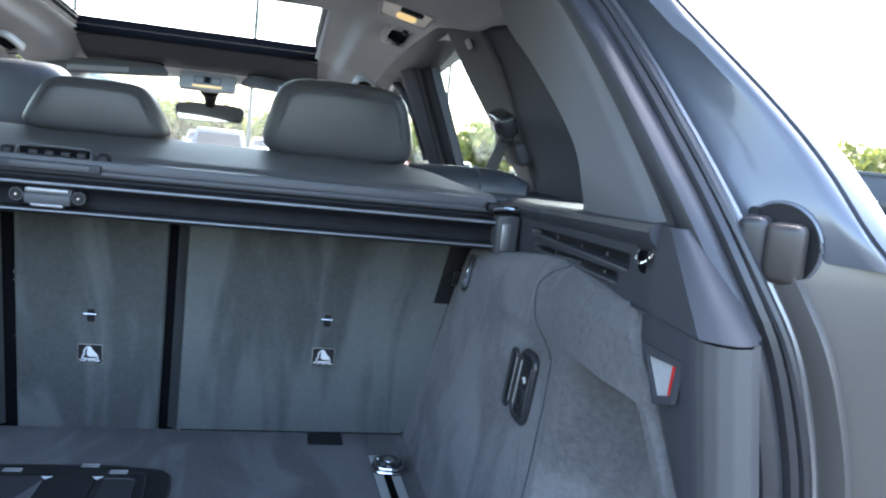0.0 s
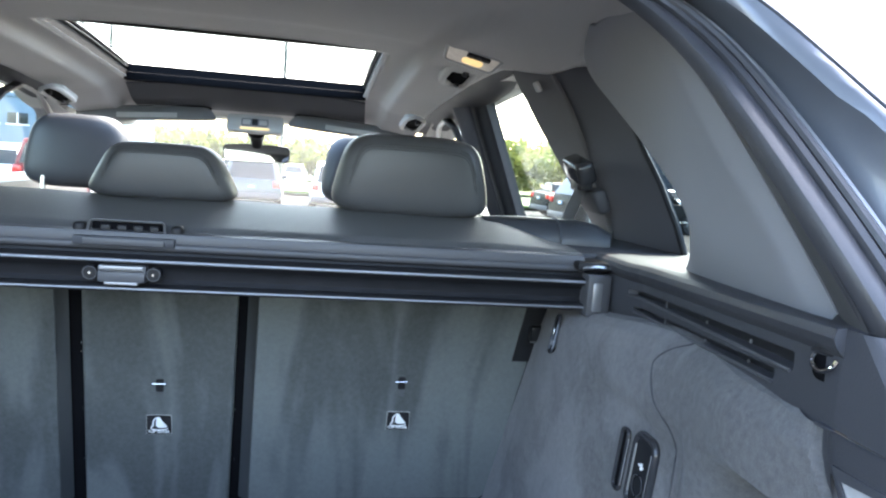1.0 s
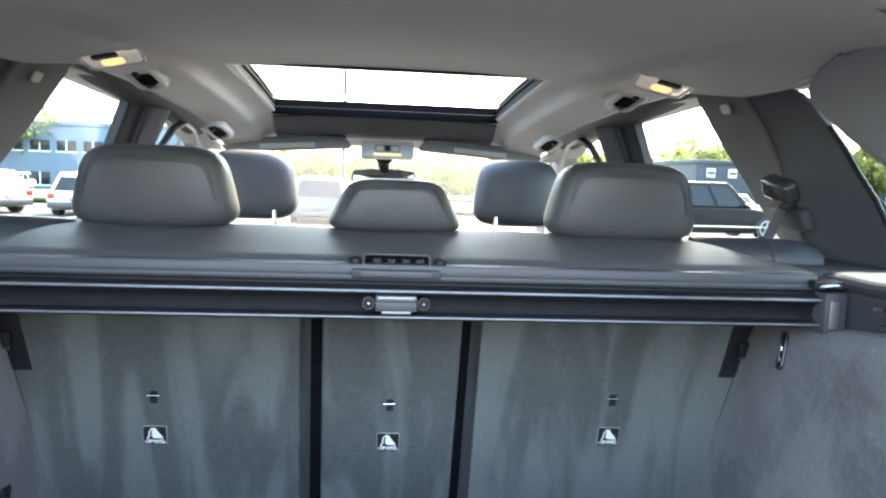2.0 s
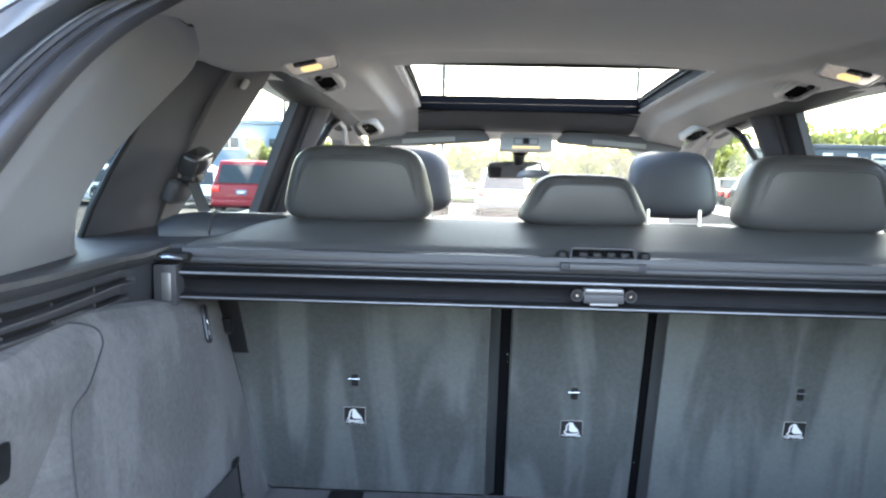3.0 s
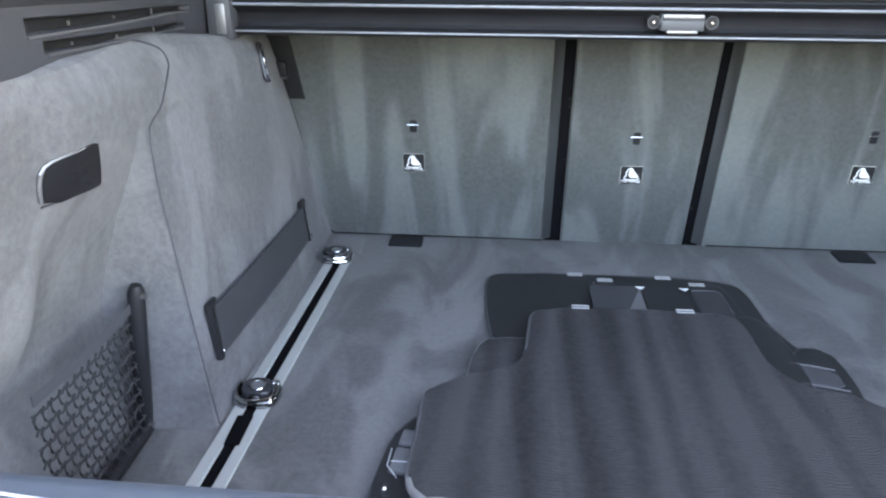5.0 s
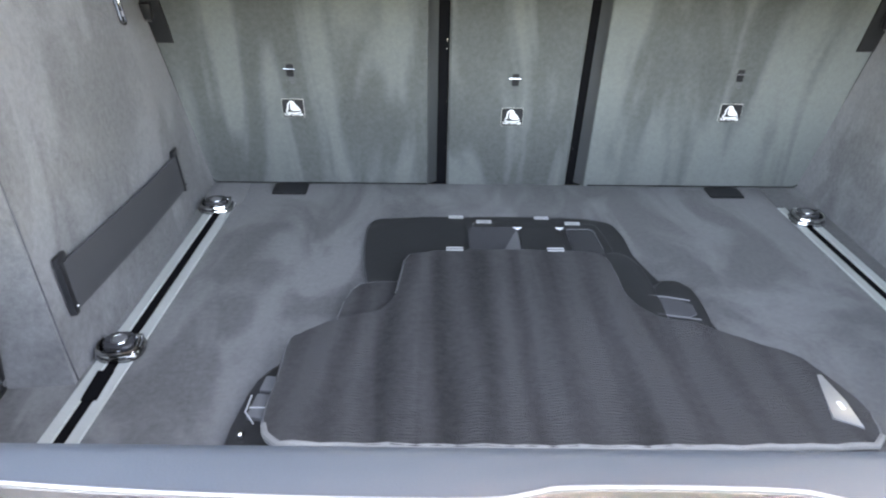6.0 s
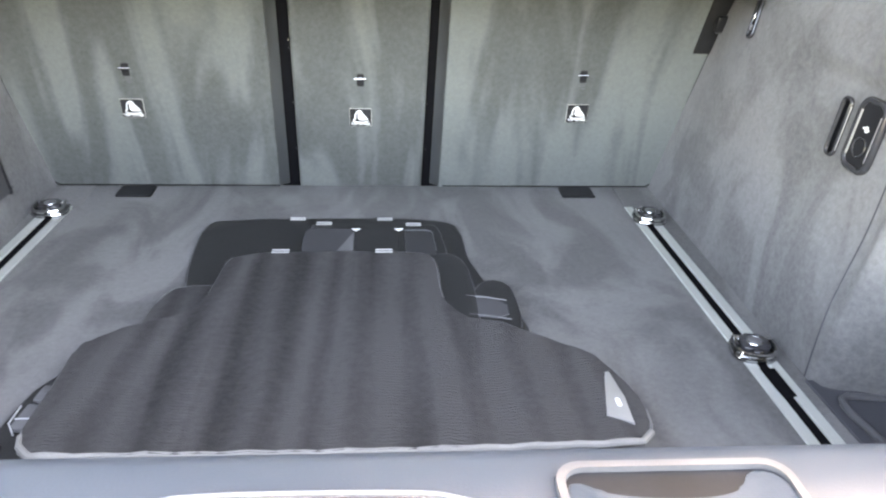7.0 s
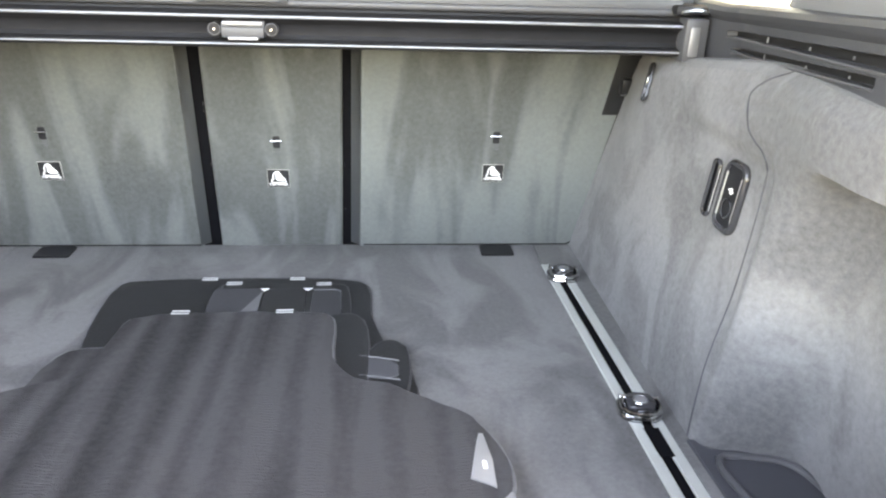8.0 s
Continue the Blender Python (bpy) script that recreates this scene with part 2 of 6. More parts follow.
# thin leaves let light through
_nt = M_leaf.node_tree
_tl, _mx = _nt.nodes.new("ShaderNodeBsdfTranslucent"), _nt.nodes.new("ShaderNodeMixShader")
_tl.inputs["Color"].default_value = (0.16, 0.19, 0.045, 1)
_mx.inputs[0].default_value = 0.32
_nt.links.new(_nt.nodes["Principled BSDF"].outputs[0], _mx.inputs[1])
_nt.links.new(_tl.outputs[0], _mx.inputs[2])
_nt.links.new(_mx.outputs[0], _nt.nodes["Material Output"].inputs[0])
M_bark = mat("bark", (0.09, 0.07, 0.05), 0.9, var=0.3)
M_tyre = mat("tyre_rubber", (0.02, 0.02, 0.02), 0.8)
M_rim = mat("alloy_rim", (0.3, 0.3, 0.3), 0.5, 0.3)
M_carglass = mat("car_glass", (0.012, 0.018, 0.022), 0.2, 0.0, coat=0.0, spec=0.2)
M_red = mat("red_paint", (0.14, 0.006, 0.012), 0.4, var=0.05, coat=0.1, spec=0.2)
M_wpaint = mat("white_paint", (0.8, 0.8, 0.8), 0.3, var=0.03, coat=0.6)
M_dpaint = mat("blue_grey_paint", (0.03, 0.045, 0.058), 0.35, 0.2, var=0.06, coat=0.3)
M_bpaint = mat("black_paint", (0.006, 0.0065, 0.007), 0.4, var=0.1, coat=0.0, spec=0.12)
M_blue = mat("blue_paint", (0.05, 0.12, 0.2), 0.3, 0.2, var=0.05, coat=0.8)
M_taillight = mat("tail_lens", (0.5, 0.02, 0.015), 0.2, var=0.1, coat=0.5)
M_wall_blue = mat("blue_grey_cladding", (0.10, 0.15, 0.20), 0.7, var=0.05, scale=0.5)
M_wall_dark = mat("dark_cladding", (0.025, 0.033, 0.045), 0.7, var=0.05, scale=0.5)
M_pole = mat("pole_metal", (0.05, 0.056, 0.054), 0.6)


# ---- mesh helpers ----
def obj(name, bm, m, parent=None, label="", smooth=True):
    me = bpy.data.meshes.new(name)
    bmesh.ops.recalc_face_normals(bm, faces=bm.faces)
    bm.to_mesh(me)
    bm.free()
    if smooth:
        me.shade_smooth()
        me.set_sharp_from_angle(angle=radians(38))
    me.materials.append(m)
    ob = new(name, me)
    if parent:
        ob.parent = parent
        ob.matrix_parent_inverse = parent.matrix_basis.inverted() if not parent.parent else (parent.parent.matrix_basis @ parent.matrix_parent_inverse @ parent.matrix_basis).inverted()
    if label:
        ob["label"] = label
    return ob


def part(name, bm, m, parent, label="", smooth=True):
    return obj(name, bm, m, parent, label, smooth)


def thing(name, at, label, category, group="", kind=""):
    e = new(name)
    e.empty_display_size = 0.05
    e.matrix_basis = Matrix.Translation(at)
    return tagged(e, label, category, group, kind)


def rbox(x0, x1, y0, y1, z0, z1, r=0.004, seg=2, m=None):
    bm = bmesh.new()
    bmesh.ops.create_cube(bm, size=1)
    for v in bm.verts:
        v.co = Vector(((x0 + x1) / 2 + v.co.x * (x1 - x0), (y0 + y1) / 2 + v.co.y * (y1 - y0), (z0 + z1) / 2 + v.co.z * (z1 - z0)))
    if r:
        bmesh.ops.bevel(bm, geom=bm.edges[:], offset=r, segments=seg, affect="EDGES", profile=0.5)
    if m:
        bmesh.ops.transform(bm, matrix=m, verts=bm.verts)
    return bm


def join(*bms):
    out = bms[0]
    for b in bms[1:]:
        me = bpy.data.meshes.new("tmp")
        b.to_mesh(me)
        b.free()
        out.from_mesh(me)
        bpy.data.meshes.remove(me)
    return out


def chaikin(pts, n=2, closed=True):
    pts = [Vector(p) for p in pts]
    for _ in range(n):
        out = [] if closed else [pts[0]]
        k = len(pts)
        for i in range(k if closed else k - 1):
            a, b = pts[i], pts[(i + 1) % k]
            out += [a * 0.75 + b * 0.25, a * 0.25 + b * 0.75]
        pts = out if closed else out + [pts[-1]]
    return pts


def prism(pts, h, r=0.0, m=None, seg=2, z0=0.0):
    """An outline in x, y raised to height h, with its upper edge rounded by r."""
    bm = bmesh.new()
    lo = [bm.verts.new((p[0], p[1], z0)) for p in pts]
    hi = [bm.verts.new((p[0], p[1], z0 + h)) for p in pts]
    k = len(pts)
    bm.faces.new(lo)
    top = bm.faces.new(hi)
    for i in range(k):
        bm.faces.new((lo[i], lo[(i + 1) % k], hi[(i + 1) % k], hi[i]))
    if r:
        bmesh.ops.bevel(bm, geom=list(top.edges), offset=r, segments=seg, affect="EDGES", profile=0.5)
    if m:
        bmesh.ops.transform(bm, matrix=m, verts=bm.verts)
    return bm


def rrect(w, h, r, n=4, cx=0.0, cy=0.0):
    out = []
    for sx, sy, a0 in ((1, 1, 0), (-1, 1, 90), (-1, -1, 180), (1, -1, 270)):
        for i in range(n + 1):
            a = radians(a0 + 90 * i / n)
            out.append((cx + sx * (w / 2 - r) + r * math.cos(a), cy + sy * (h / 2 - r) + r * math.sin(a)))
    return out


def ring(outer, inner, h, m=None):
    """A flat frame between two outlines with as many points each, of height h."""
    bm = bmesh.new()
    k = len(outer)
    rows = [[bm.verts.new((p[0], p[1], z)) for p in pts] for pts, z in ((outer, 0), (outer, h), (inner, h), (inner, 0))]
    for a in range(4):
        b = (a + 1) % 4
        for i in range(k):
            j = (i + 1) % k
            bm.faces.new((rows[a][i], rows[a][j], rows[b][j], rows[b][i]))
    if m:
        bmesh.ops.transform(bm, matrix=m, verts=bm.verts)
    return bm


def grid(fn, nu, nv, thick=0.0):
    bm = bmesh.new()
    vs = [[bm.verts.new(fn(i / nu, j / nv)) for j in range(nv + 1)] for i in range(nu + 1)]
    for i in range(nu):
        for j in range(nv):
            bm.faces.new((vs[i][j], vs[i + 1][j], vs[i + 1][j + 1], vs[i][j + 1]))
    if thick:
        bmesh.ops.recalc_face_normals(bm, faces=bm.faces)
        bmesh.ops.solidify(bm, geom=bm.faces[:], thickness=thick)
    return bm


def tube(pts, r, n=8, closed=False, flat=1.0, up=(0, 0, 1)):
    """A round bar along points; flat squeezes it along up."""
    pts = [Vector(p) for p in pts]
    bm = bmesh.new()
    rows = []
    k = len(pts)
    for i, p in enumerate(pts):
        a, b = (pts[i - 1], pts[(i + 1) % k]) if closed else (pts[max(0, i - 1)], pts[min(k - 1, i + 1)])
        d = (b - a).normalized()
        s = d.cross(Vector(up))
        if s.length < 1e-4:
            s = d.cross(Vector((1, 0, 0)))
        s.normalize()
        w = s.cross(d)
        rr = r[i] if isinstance(r, (list, tuple)) else r
        rows.append([bm.verts.new(p + (s * math.cos(q) + w * math.sin(q) * flat) * rr) for q in (2 * math.pi * j / n for j in range(n))])
    for i in range(k if closed else k - 1):
        x, y = rows[i], rows[(i + 1) % k]
        for j in range(n):
            bm.faces.new((x[j], x[(j + 1) % n], y[(j + 1) % n], y[j]))
    if not closed:
        bm.faces.new(rows[0][::-1])
        bm.faces.new(rows[-1])
    return bm


def extrude_x(profile, x0, x1, nx=1, bend=None):
    """A closed profile of (y, z) points drawn out along x."""
    bm = bmesh.new()
    rows = []
    for i in range(nx + 1):
        x = x0 + (x1 - x0) * i / nx
        rows.append([bm.verts.new((x, p[0] + (bend(x)[0] if bend else 0), p[1] + (bend(x)[1] if bend else 0))) for p in profile])
    k = len(profile)
    for i in range(nx):
        for j in range(k):
            bm.faces.new((rows[i][j], rows[i][(j + 1) % k], rows[i + 1][(j + 1) % k], rows[i + 1][j]))
    bm.faces.new(rows[0][::-1])
    bm.faces.new(rows[-1])
    return bm


def axes(o, x, y):
    """A pose from an origin and two directions."""
    x = Vector(x).normalized()
    z = x.cross(Vector(y)).normalized()
    y = z.cross(x)
    return Matrix.Translation(o) @ Matrix((x, y, z)).transposed().to_4x4()


def sm(a, b, v):
    t = min(1, max(0, (v - a) / (b - a)))
    return t * t * (3 - 2 * t)


def lerp_pts(pts, t):
    """Linear in the first column."""
    if t <= pts[0][0]:
        return pts[0][1]
    for (a, u), (b, v) in zip(pts, pts[1:]):
        if t <= b:
            return u + (v - u) * (t - a) / (b - a)
    return pts[-1][1]


def text_mesh(s, size, m, mtl, name, parent):
    cu = bpy.data.curves.new(name, "FONT")
    cu.body, cu.size, cu.align_x, cu.align_y, cu.extrude, cu.offset = s, size, "CENTER", "CENTER", 0.0003, 0.00012
    tmp = bpy.data.objects.new(name, cu)
    scene.collection.objects.link(tmp)
    me = bpy.data.meshes.new_from_object(tmp.evaluated_get(bpy.context.evaluated_depsgraph_get()))
    bpy.data.objects.remove(tmp)
    bm = bmesh.new()
    bm.from_mesh(me)
    bmesh.ops.transform(bm, matrix=m, verts=bm.verts)
    bpy.data.meshes.remove(me)
    return part(name, bm, mtl, parent, smooth=False)


def cushion(cx, cy, cz, w0, w1, h, d, e=0.34, lean=0.0, nu=28, nv=20, waist=0.0):
    """A padded headrest: wide w0 below, w1 above, height h, depth d, square-round."""
    bm = bmesh.new()

    def sp(v, p):
        return math.copysign(abs(v) ** p, v)

    rows = []
    for j in range(nv + 1):
        b = -math.pi / 2 + math.pi * j / nv
        z = sp(math.sin(b), e * 1.15)
        rad = sp(math.cos(b), e)
        row = []
        for i in range(nu):
            a = 2 * math.pi * i / nu
            w = (w0 + (w1 - w0) * (z + 1) / 2) / 2
            x = w * rad * sp(math.cos(a), e * 1.3)
            y = d / 2 * rad * sp(math.sin(a), e * 1.5) * (1 - 0.12 * (z > 0) * z)
            row.append(bm.verts.new((cx + x, cy + y + lean * z * h / 2 + waist * x * x, cz + z * h / 2)))
        rows.append(row)
    for j in range(nv):
        for i in range(nu):
            k = (i + 1) % nu
            bm.faces.new((rows[j][i], rows[j][k], rows[j + 1][k], rows[j + 1][i]))
    bmesh.ops.remove_doubles(bm, verts=bm.verts, dist=1e-5)
    return bm


# ---- ground and the lot outside ----
def ground_z(y):
    return -0.80 - 0.017 * (y + 1)


def gz(x, y):
    return (x, y, ground_z(y))


tagged(obj("ground", grid(lambda u, v: gz(-700 + 1400 * u, -300 + 1400 * v), 8, 8), M_asphalt), "grey sunlit asphalt of a parking lot", "ground", kind="structure")
tagged(obj("grass_verge", grid(lambda u, v: (-160 + 320 * u, 36 + 20 * v, ground_z(36 + 20 * v) + 0.12), 4, 2, 0.14), M_grass), "strip of mown grass beyond the lot", "grass", kind="structure")
tagged(obj("far_verge", grid(lambda u, v: (-160 + 320 * u, 74 + 34 * v, ground_z(74 + 34 * v) + 0.12), 4, 2, 0.14), M_grass), "far strip of mown grass before the woods", "grass", kind="structure")

# ---- shell of the car ----
SLOPE = 0.44


def side_x(z, y=0.0):
    """Inner face of the pillars: leans in with height and tapers towards the tail."""
    return 0.725 - SLOPE * (z - 0.475) - 0.25 * max(0.0, -0.33 - y)


def pillar_c_x(z, y=0.0):
    """Inner face of the pillar behind the rear door: deeper at its foot and towards the quarter window."""
    xf, xr = 0.762 - 0.6 * (z - 0.471), 0.785 - 0.36 * (z - 0.47)
    yf = lerp_pts([(0.47, 0.115), (0.607, 0.152), (0.675, 0.172), (0.752, 0.182)], z)
    yr = lerp_pts([(0.472, -0.152), (0.52, -0.15), (0.58, -0.13), (0.63, -0.10), (0.67, -0.08), (0.75, -0.03)], z)
    return xf + (yf - y) / (yf - yr) * (xr - xf)


def side_plate(outline, s, inset, thick, r=0.008, at=side_x):
    """A trim panel on the side wall, from an outline in (y, z)."""
    bm = bmesh.new()
    k = len(outline)
    face = []
    rows = []
    for off in (inset, inset - thick):
        rows.append([bm.verts.new((s * (at(p[1], p[0]) - off), p[0], p[1])) for p in outline])
    a = bm.faces.new(rows[0])
    bm.faces.new(rows[1][::-1])
    for i in range(k):
        bm.faces.new((rows[0][i], rows[1][i], rows[1][(i + 1) % k], rows[0][(i + 1) % k]))
    bmesh.ops.recalc_face_normals(bm, faces=bm.faces)
    if r:
        bmesh.ops.bevel(bm, geom=list(a.edges), offset=r, segments=3, affect="EDGES", profile=0.5)
    bmesh.ops.triangulate(bm, faces=[f for f in bm.faces if len(f.verts) > 4])
    return bm


# headliner
ROOF = [(-0.62, 0.772), (-0.45, 0.800), (-0.2, 0.822), (0.25, 0.834), (0.5, 0.833), (0.9, 0.815), (1.28, 0.787), (1.34, 0.766), (1.40, 0.748), (1.48, 0.734), (1.56, 0.728), (1.62, 0.722), (1.70, 0.690)]
SUNX, SUNY0, SUNY1 = 0.362, 0.52, 1.285


def roof_z(x, y):
    zz = lerp_pts(ROOF, y)
    ax = abs(x)
    bend = 0.05 * sm(0.05, -0.3, y)
    crease = 0.016 * sm(0.424 + bend, 0.448 + bend, ax) * sm(-0.35, 0.0, y)
    rear = 0.009 * sm(0.27, 0.33, y) * (1 - sm(0.40, 0.44, ax))
    return zz - 0.050 * (ax / 0.6) ** 3.2 - crease + rear


HOLE = SUNX + 0.012
xs = sorted({-HOLE, HOLE, *[-0.62 + 1.24 * i / 100 for i in range(101)]})
ys = sorted({SUNY0, SUNY1, *[-0.62 + 2.32 * i / 60 for i in range(61)]})
bm = bmesh.new()
def liner(x, y):
    """The cloth ends further in where the door frames begin."""
    q = math.copysign(max(0.0, abs(x) - HOLE) * 0.22 * sm(0.06, 0.2, y), x)
    return (x - q, y, roof_z(x - q, y))


vg = {(i, j): bm.verts.new(liner(x, y)) for i, x in enumerate(xs) for j, y in enumerate(ys)}
for i in range(len(xs) - 1):
    for j in range(len(ys) - 1):
        if -HOLE <= (xs[i] + xs[i + 1]) / 2 <= HOLE and SUNY0 <= (ys[j] + ys[j + 1]) / 2 <= SUNY1:
            continue
        bm.faces.new((vg[i, j], vg[i + 1, j], vg[i + 1, j + 1], vg[i, j + 1]))
bmesh.ops.recalc_face_normals(bm, faces=bm.faces)
ceiling = tagged(obj("ceiling", bm, M_headliner), "grey woven cloth headliner", "headliner", kind="structure")
md = ceiling.modifiers.new("thick", "SOLIDIFY")
md.thickness, md.offset = 0.006, 0.0

# shade on the headliner between sunroof and windscreen, coloured into a laid-on panel
tagged(obj("header_shade_panel", grid(lambda u, v: ((-0.375 - 0.02 * v + (0.75 + 0.04 * v) * u), SUNY1 + 0.012 + 0.30 * v, roof_z((-0.375 + 0.75 * u), SUNY1 + 0.012 + 0.30 * v) - 0.006 - 0.006 * math.sin(v * math.pi)), 30, 16, 0.003), M_header_shade), "headliner shade ahead of the sunroof, coloured into a dark panel", "headliner", kind="structure")

# sunroof: dark frame, side guides and the glass above
sunroof = thing("sunroof", (0, 0.9, 0.84), "panoramic sunroof with a dark frame and clear glass", "sunroof", kind="structure")


def opening_skin(rings):
    """A band round the sunroof opening through rings of (half width, inset at the ends, height over the headliner)."""
    b = bmesh.new()
    loops = [[b.verts.new((px, py, roof_z(px, py) + dz)) for px, py in ((-hx, SUNY0 + dy), (hx, SUNY0 + dy), (hx, SUNY1 - dy), (-hx, SUNY1 - dy))] for hx, dy, dz in rings]
    for p, q in zip(loops, loops[1:]):
        for i in range(4):
            b.faces.new((p[i], p[(i + 1) % 4], q[(i + 1) % 4], q[i]))
    return b


part("frame", opening_skin([(HOLE, 0.0, 0.0), (SUNX + 0.004, 0.001, 0.0015), (SUNX + 0.002, 0.002, 0.003)]), M_headliner, sunroof, "headliner cloth wrapped round the opening")
part("channel_wall", opening_skin([(SUNX + 0.002, 0.002, 0.003), (SUNX + 0.006, 0.0, 0.018), (SUNX + 0.010, -0.004, 0.048)]), M_gap, sunroof, "black inner wall of the opening")
for s in (-1, 1):
    part("side_channel", tube([(s * (SUNX + 0.018), y, roof_z(0.35, y) + 0.040) for y in (SUNY0 - 0.01, 0.7, 0.9, 1.1, SUNY1 + 0.02)], 0.016, 4), M_gap, sunroof, "black side channel")
    for k in range(3):
        part("guide", tube([(s * (SUNX + 0.004 - 0.003 * k), y, roof_z(0.35, y) + 0.030 + 0.010 * k) for y in (SUNY0 + 0.02, 0.9, SUNY1 - 0.02)], 0.0026, 6), M_black, sunroof)
part("front_bar", rbox(-SUNX - 0.012, SUNX + 0.012, SUNY1 - 0.026, SUNY1 + 0.012, 0.778, 0.803, 0.004), M_gap, sunroof, "black front bar")
part("rear_bar", rbox(-SUNX - 0.012, SUNX + 0.012, SUNY0 - 0.02, SUNY0 + 0.008, 0.846, 0.862, 0.004), M_gap, sunroof)
pane = part("pane", grid(lambda u, v: (-SUNX + 2 * SUNX * u, SUNY0 + (SUNY1 - SUNY0) * v, 0.875 - 0.03 * v), 2, 2, 0.004), M_glass, sunroof)
pane.visible_shadow = False

# outer roof, with the same opening, and body shell that closes the cabin
bm = bmesh.new()
# side overhang is added width that keeps the sun off the cargo floor
ox, oy = [-0.765, -SUNX - 0.03, SUNX + 0.03, 0.765], [-0.60, -0.30, SUNY0 - 0.03, SUNY1 + 0.02, 1.66]
rv = {(i, j): bm.verts.new((x * (0.80 if j == 0 and i in (0, 3) else 1.0), y, min(0.90, lerp_pts(ROOF, y) + 0.055) - (0.07 if y < 0 else 0.042) * (abs(x) / 0.7) ** 3)) for i, x in enumerate(ox) for j, y in enumerate(oy)}
for i in range(3):
    for j in range(4):
        if (i, j) != (1, 2):
            bm.faces.new((rv[i, j], rv[i + 1, j], rv[i + 1, j + 1], rv[i, j + 1]))
bmesh.ops.recalc_face_normals(bm, faces=bm.faces)
bmesh.ops.solidify(bm, geom=bm.faces[:], thickness=0.012)
tagged(obj("roof", bm, M_body), "dark grey painted steel roof", "car roof", kind="structure")

for s, nm in ((-1, "left"), (1, "right")):
    # door and quarter panel below the glass
    def outer(u, v, s=s):
        y = -0.86 + 3.3 * u
        z = -0.42 + 0.86 * v
        return (s * (0.93 - 0.06 * v ** 3 - 0.10 * sm(-0.5, -0.86, y) - 0.05 * (1 - v) ** 2), y, z)
    tagged(obj("body_side_" + nm, grid(outer, 24, 10, 0.02), M_body), "dark grey painted car flank", "car body", kind="structure")
    # door cards inside
    tagged(obj("door_card_" + nm, grid(lambda u, v, s=s: (s * (0.74 + 0.02 * math.sin(v * 5)), 0.06 + 2.0 * u, -0.3 + 0.74 * v), 4, 8, 0.02), M_plastic), "dark plastic inner door panel", "door panel", kind="structure")
    tagged(obj("window_ledge_" + nm, rbox(min(s * 0.73, s * 0.87), max(s * 0.73, s * 0.87), 0.02, 2.2, 0.42, 0.447, 0.008), M_plastic), "dark plastic window ledge", "window ledge", kind="structure")

# pillars
C_TRIM = [(0.180, 0.776), (0.182, 0.752), (0.172, 0.675), (0.152, 0.607), (0.115, 0.47), (-0.152, 0.47), (-0.150, 0.52), (-0.130, 0.58), (-0.100, 0.63), (-0.080, 0.67), (-0.060, 0.70), (-0.034, 0.737), (-0.012, 0.758), (0.020, 0.776), (0.075, 0.786), (0.140, 0.783)]
D_FRONT = [(0.700, -0.330, 0.472), (0.685, -0.366, 0.490), (0.658, -0.415, 0.515), (0.645, -0.430, 0.545), (0.643, -0.400, 0.574), (0.643, -0.350, 0.604), (0.648, -0.275, 0.638), (0.648, -0.213, 0.669), (0.640, -0.170, 0.698), (0.622, -0.155, 0.722), (0.602, -0.165, 0.742), (0.585, -0.205, 0.756), (0.56, -0.30, 0.766)]
D_REAR = [(-0.46, 0.775), (-0.50, 0.735), (-0.585, 0.655), (-0.66, 0.572), (-0.705, 0.518), (-0.735, 0.472)]
GATE_Y = [(0.44, -0.845), (0.51, -0.812), (0.56, -0.770), (0.627, -0.705), (0.695, -0.635), (0.742, -0.592), (0.775, -0.58)]
GATE_X = [(0.44, 0.608), (0.51, 0.592), (0.56, 0.580), (0.627, 0.565), (0.695, 0.545), (0.742, 0.50), (0.775, 0.40)]
A_TRIM = [(1.30, 0.73), (1.52, 0.66), (1.80, 0.52), (2.1, 0.36), (2.2, 0.36), (1.95, 0.52), (1.60, 0.705), (1.42, 0.74)]
TOP_LOW = [(0.16, 0.622, 0.786), (0.30, 0.633, 0.774), (0.485, 0.640, 0.761), (0.735, 0.658, 0.750), (0.95, 0.655, 0.742), (1.2, 0.660, 0.725), (1.4, 0.665, 0.695)]


def b_point(prof, z, v, s):
    q = v * (len(prof) - 1)
    i = min(int(q), len(prof) - 2)
    (o0, y0, k0), (o1, y1, k1) = prof[i], prof[i + 1]
    f = q - i
    return (s * (side_x(z) + o0 + (o1 - o0) * f), y0 + (y1 - y0) * f + (k0 + (k1 - k0) * f) * (0.75 - z), z)


def top_frame(y, v, s):
    """Band between the headliner's edge and the top of the door windows, rolled at its lower edge."""
    a = Vector((0.566, y, roof_z(0.566, y) + 0.001))
    b = Vector((lerp_pts([p[:2] for p in TOP_LOW], y), y, lerp_pts([(p[0], p[2]) for p in TOP_LOW], y)))
    p = a.lerp(b, min(1.0, v / 0.75)) - Vector((0.004 * math.sin(min(1.0, v / 0.75) * math.pi), 0, 0.004 * math.sin(min(1.0, v / 0.75) * math.pi)))
    if v > 0.75:
        p += Vector((0.03, 0, 0.012)) * (v - 0.75) / 0.25
    return (s * p.x, p.y, p.z)


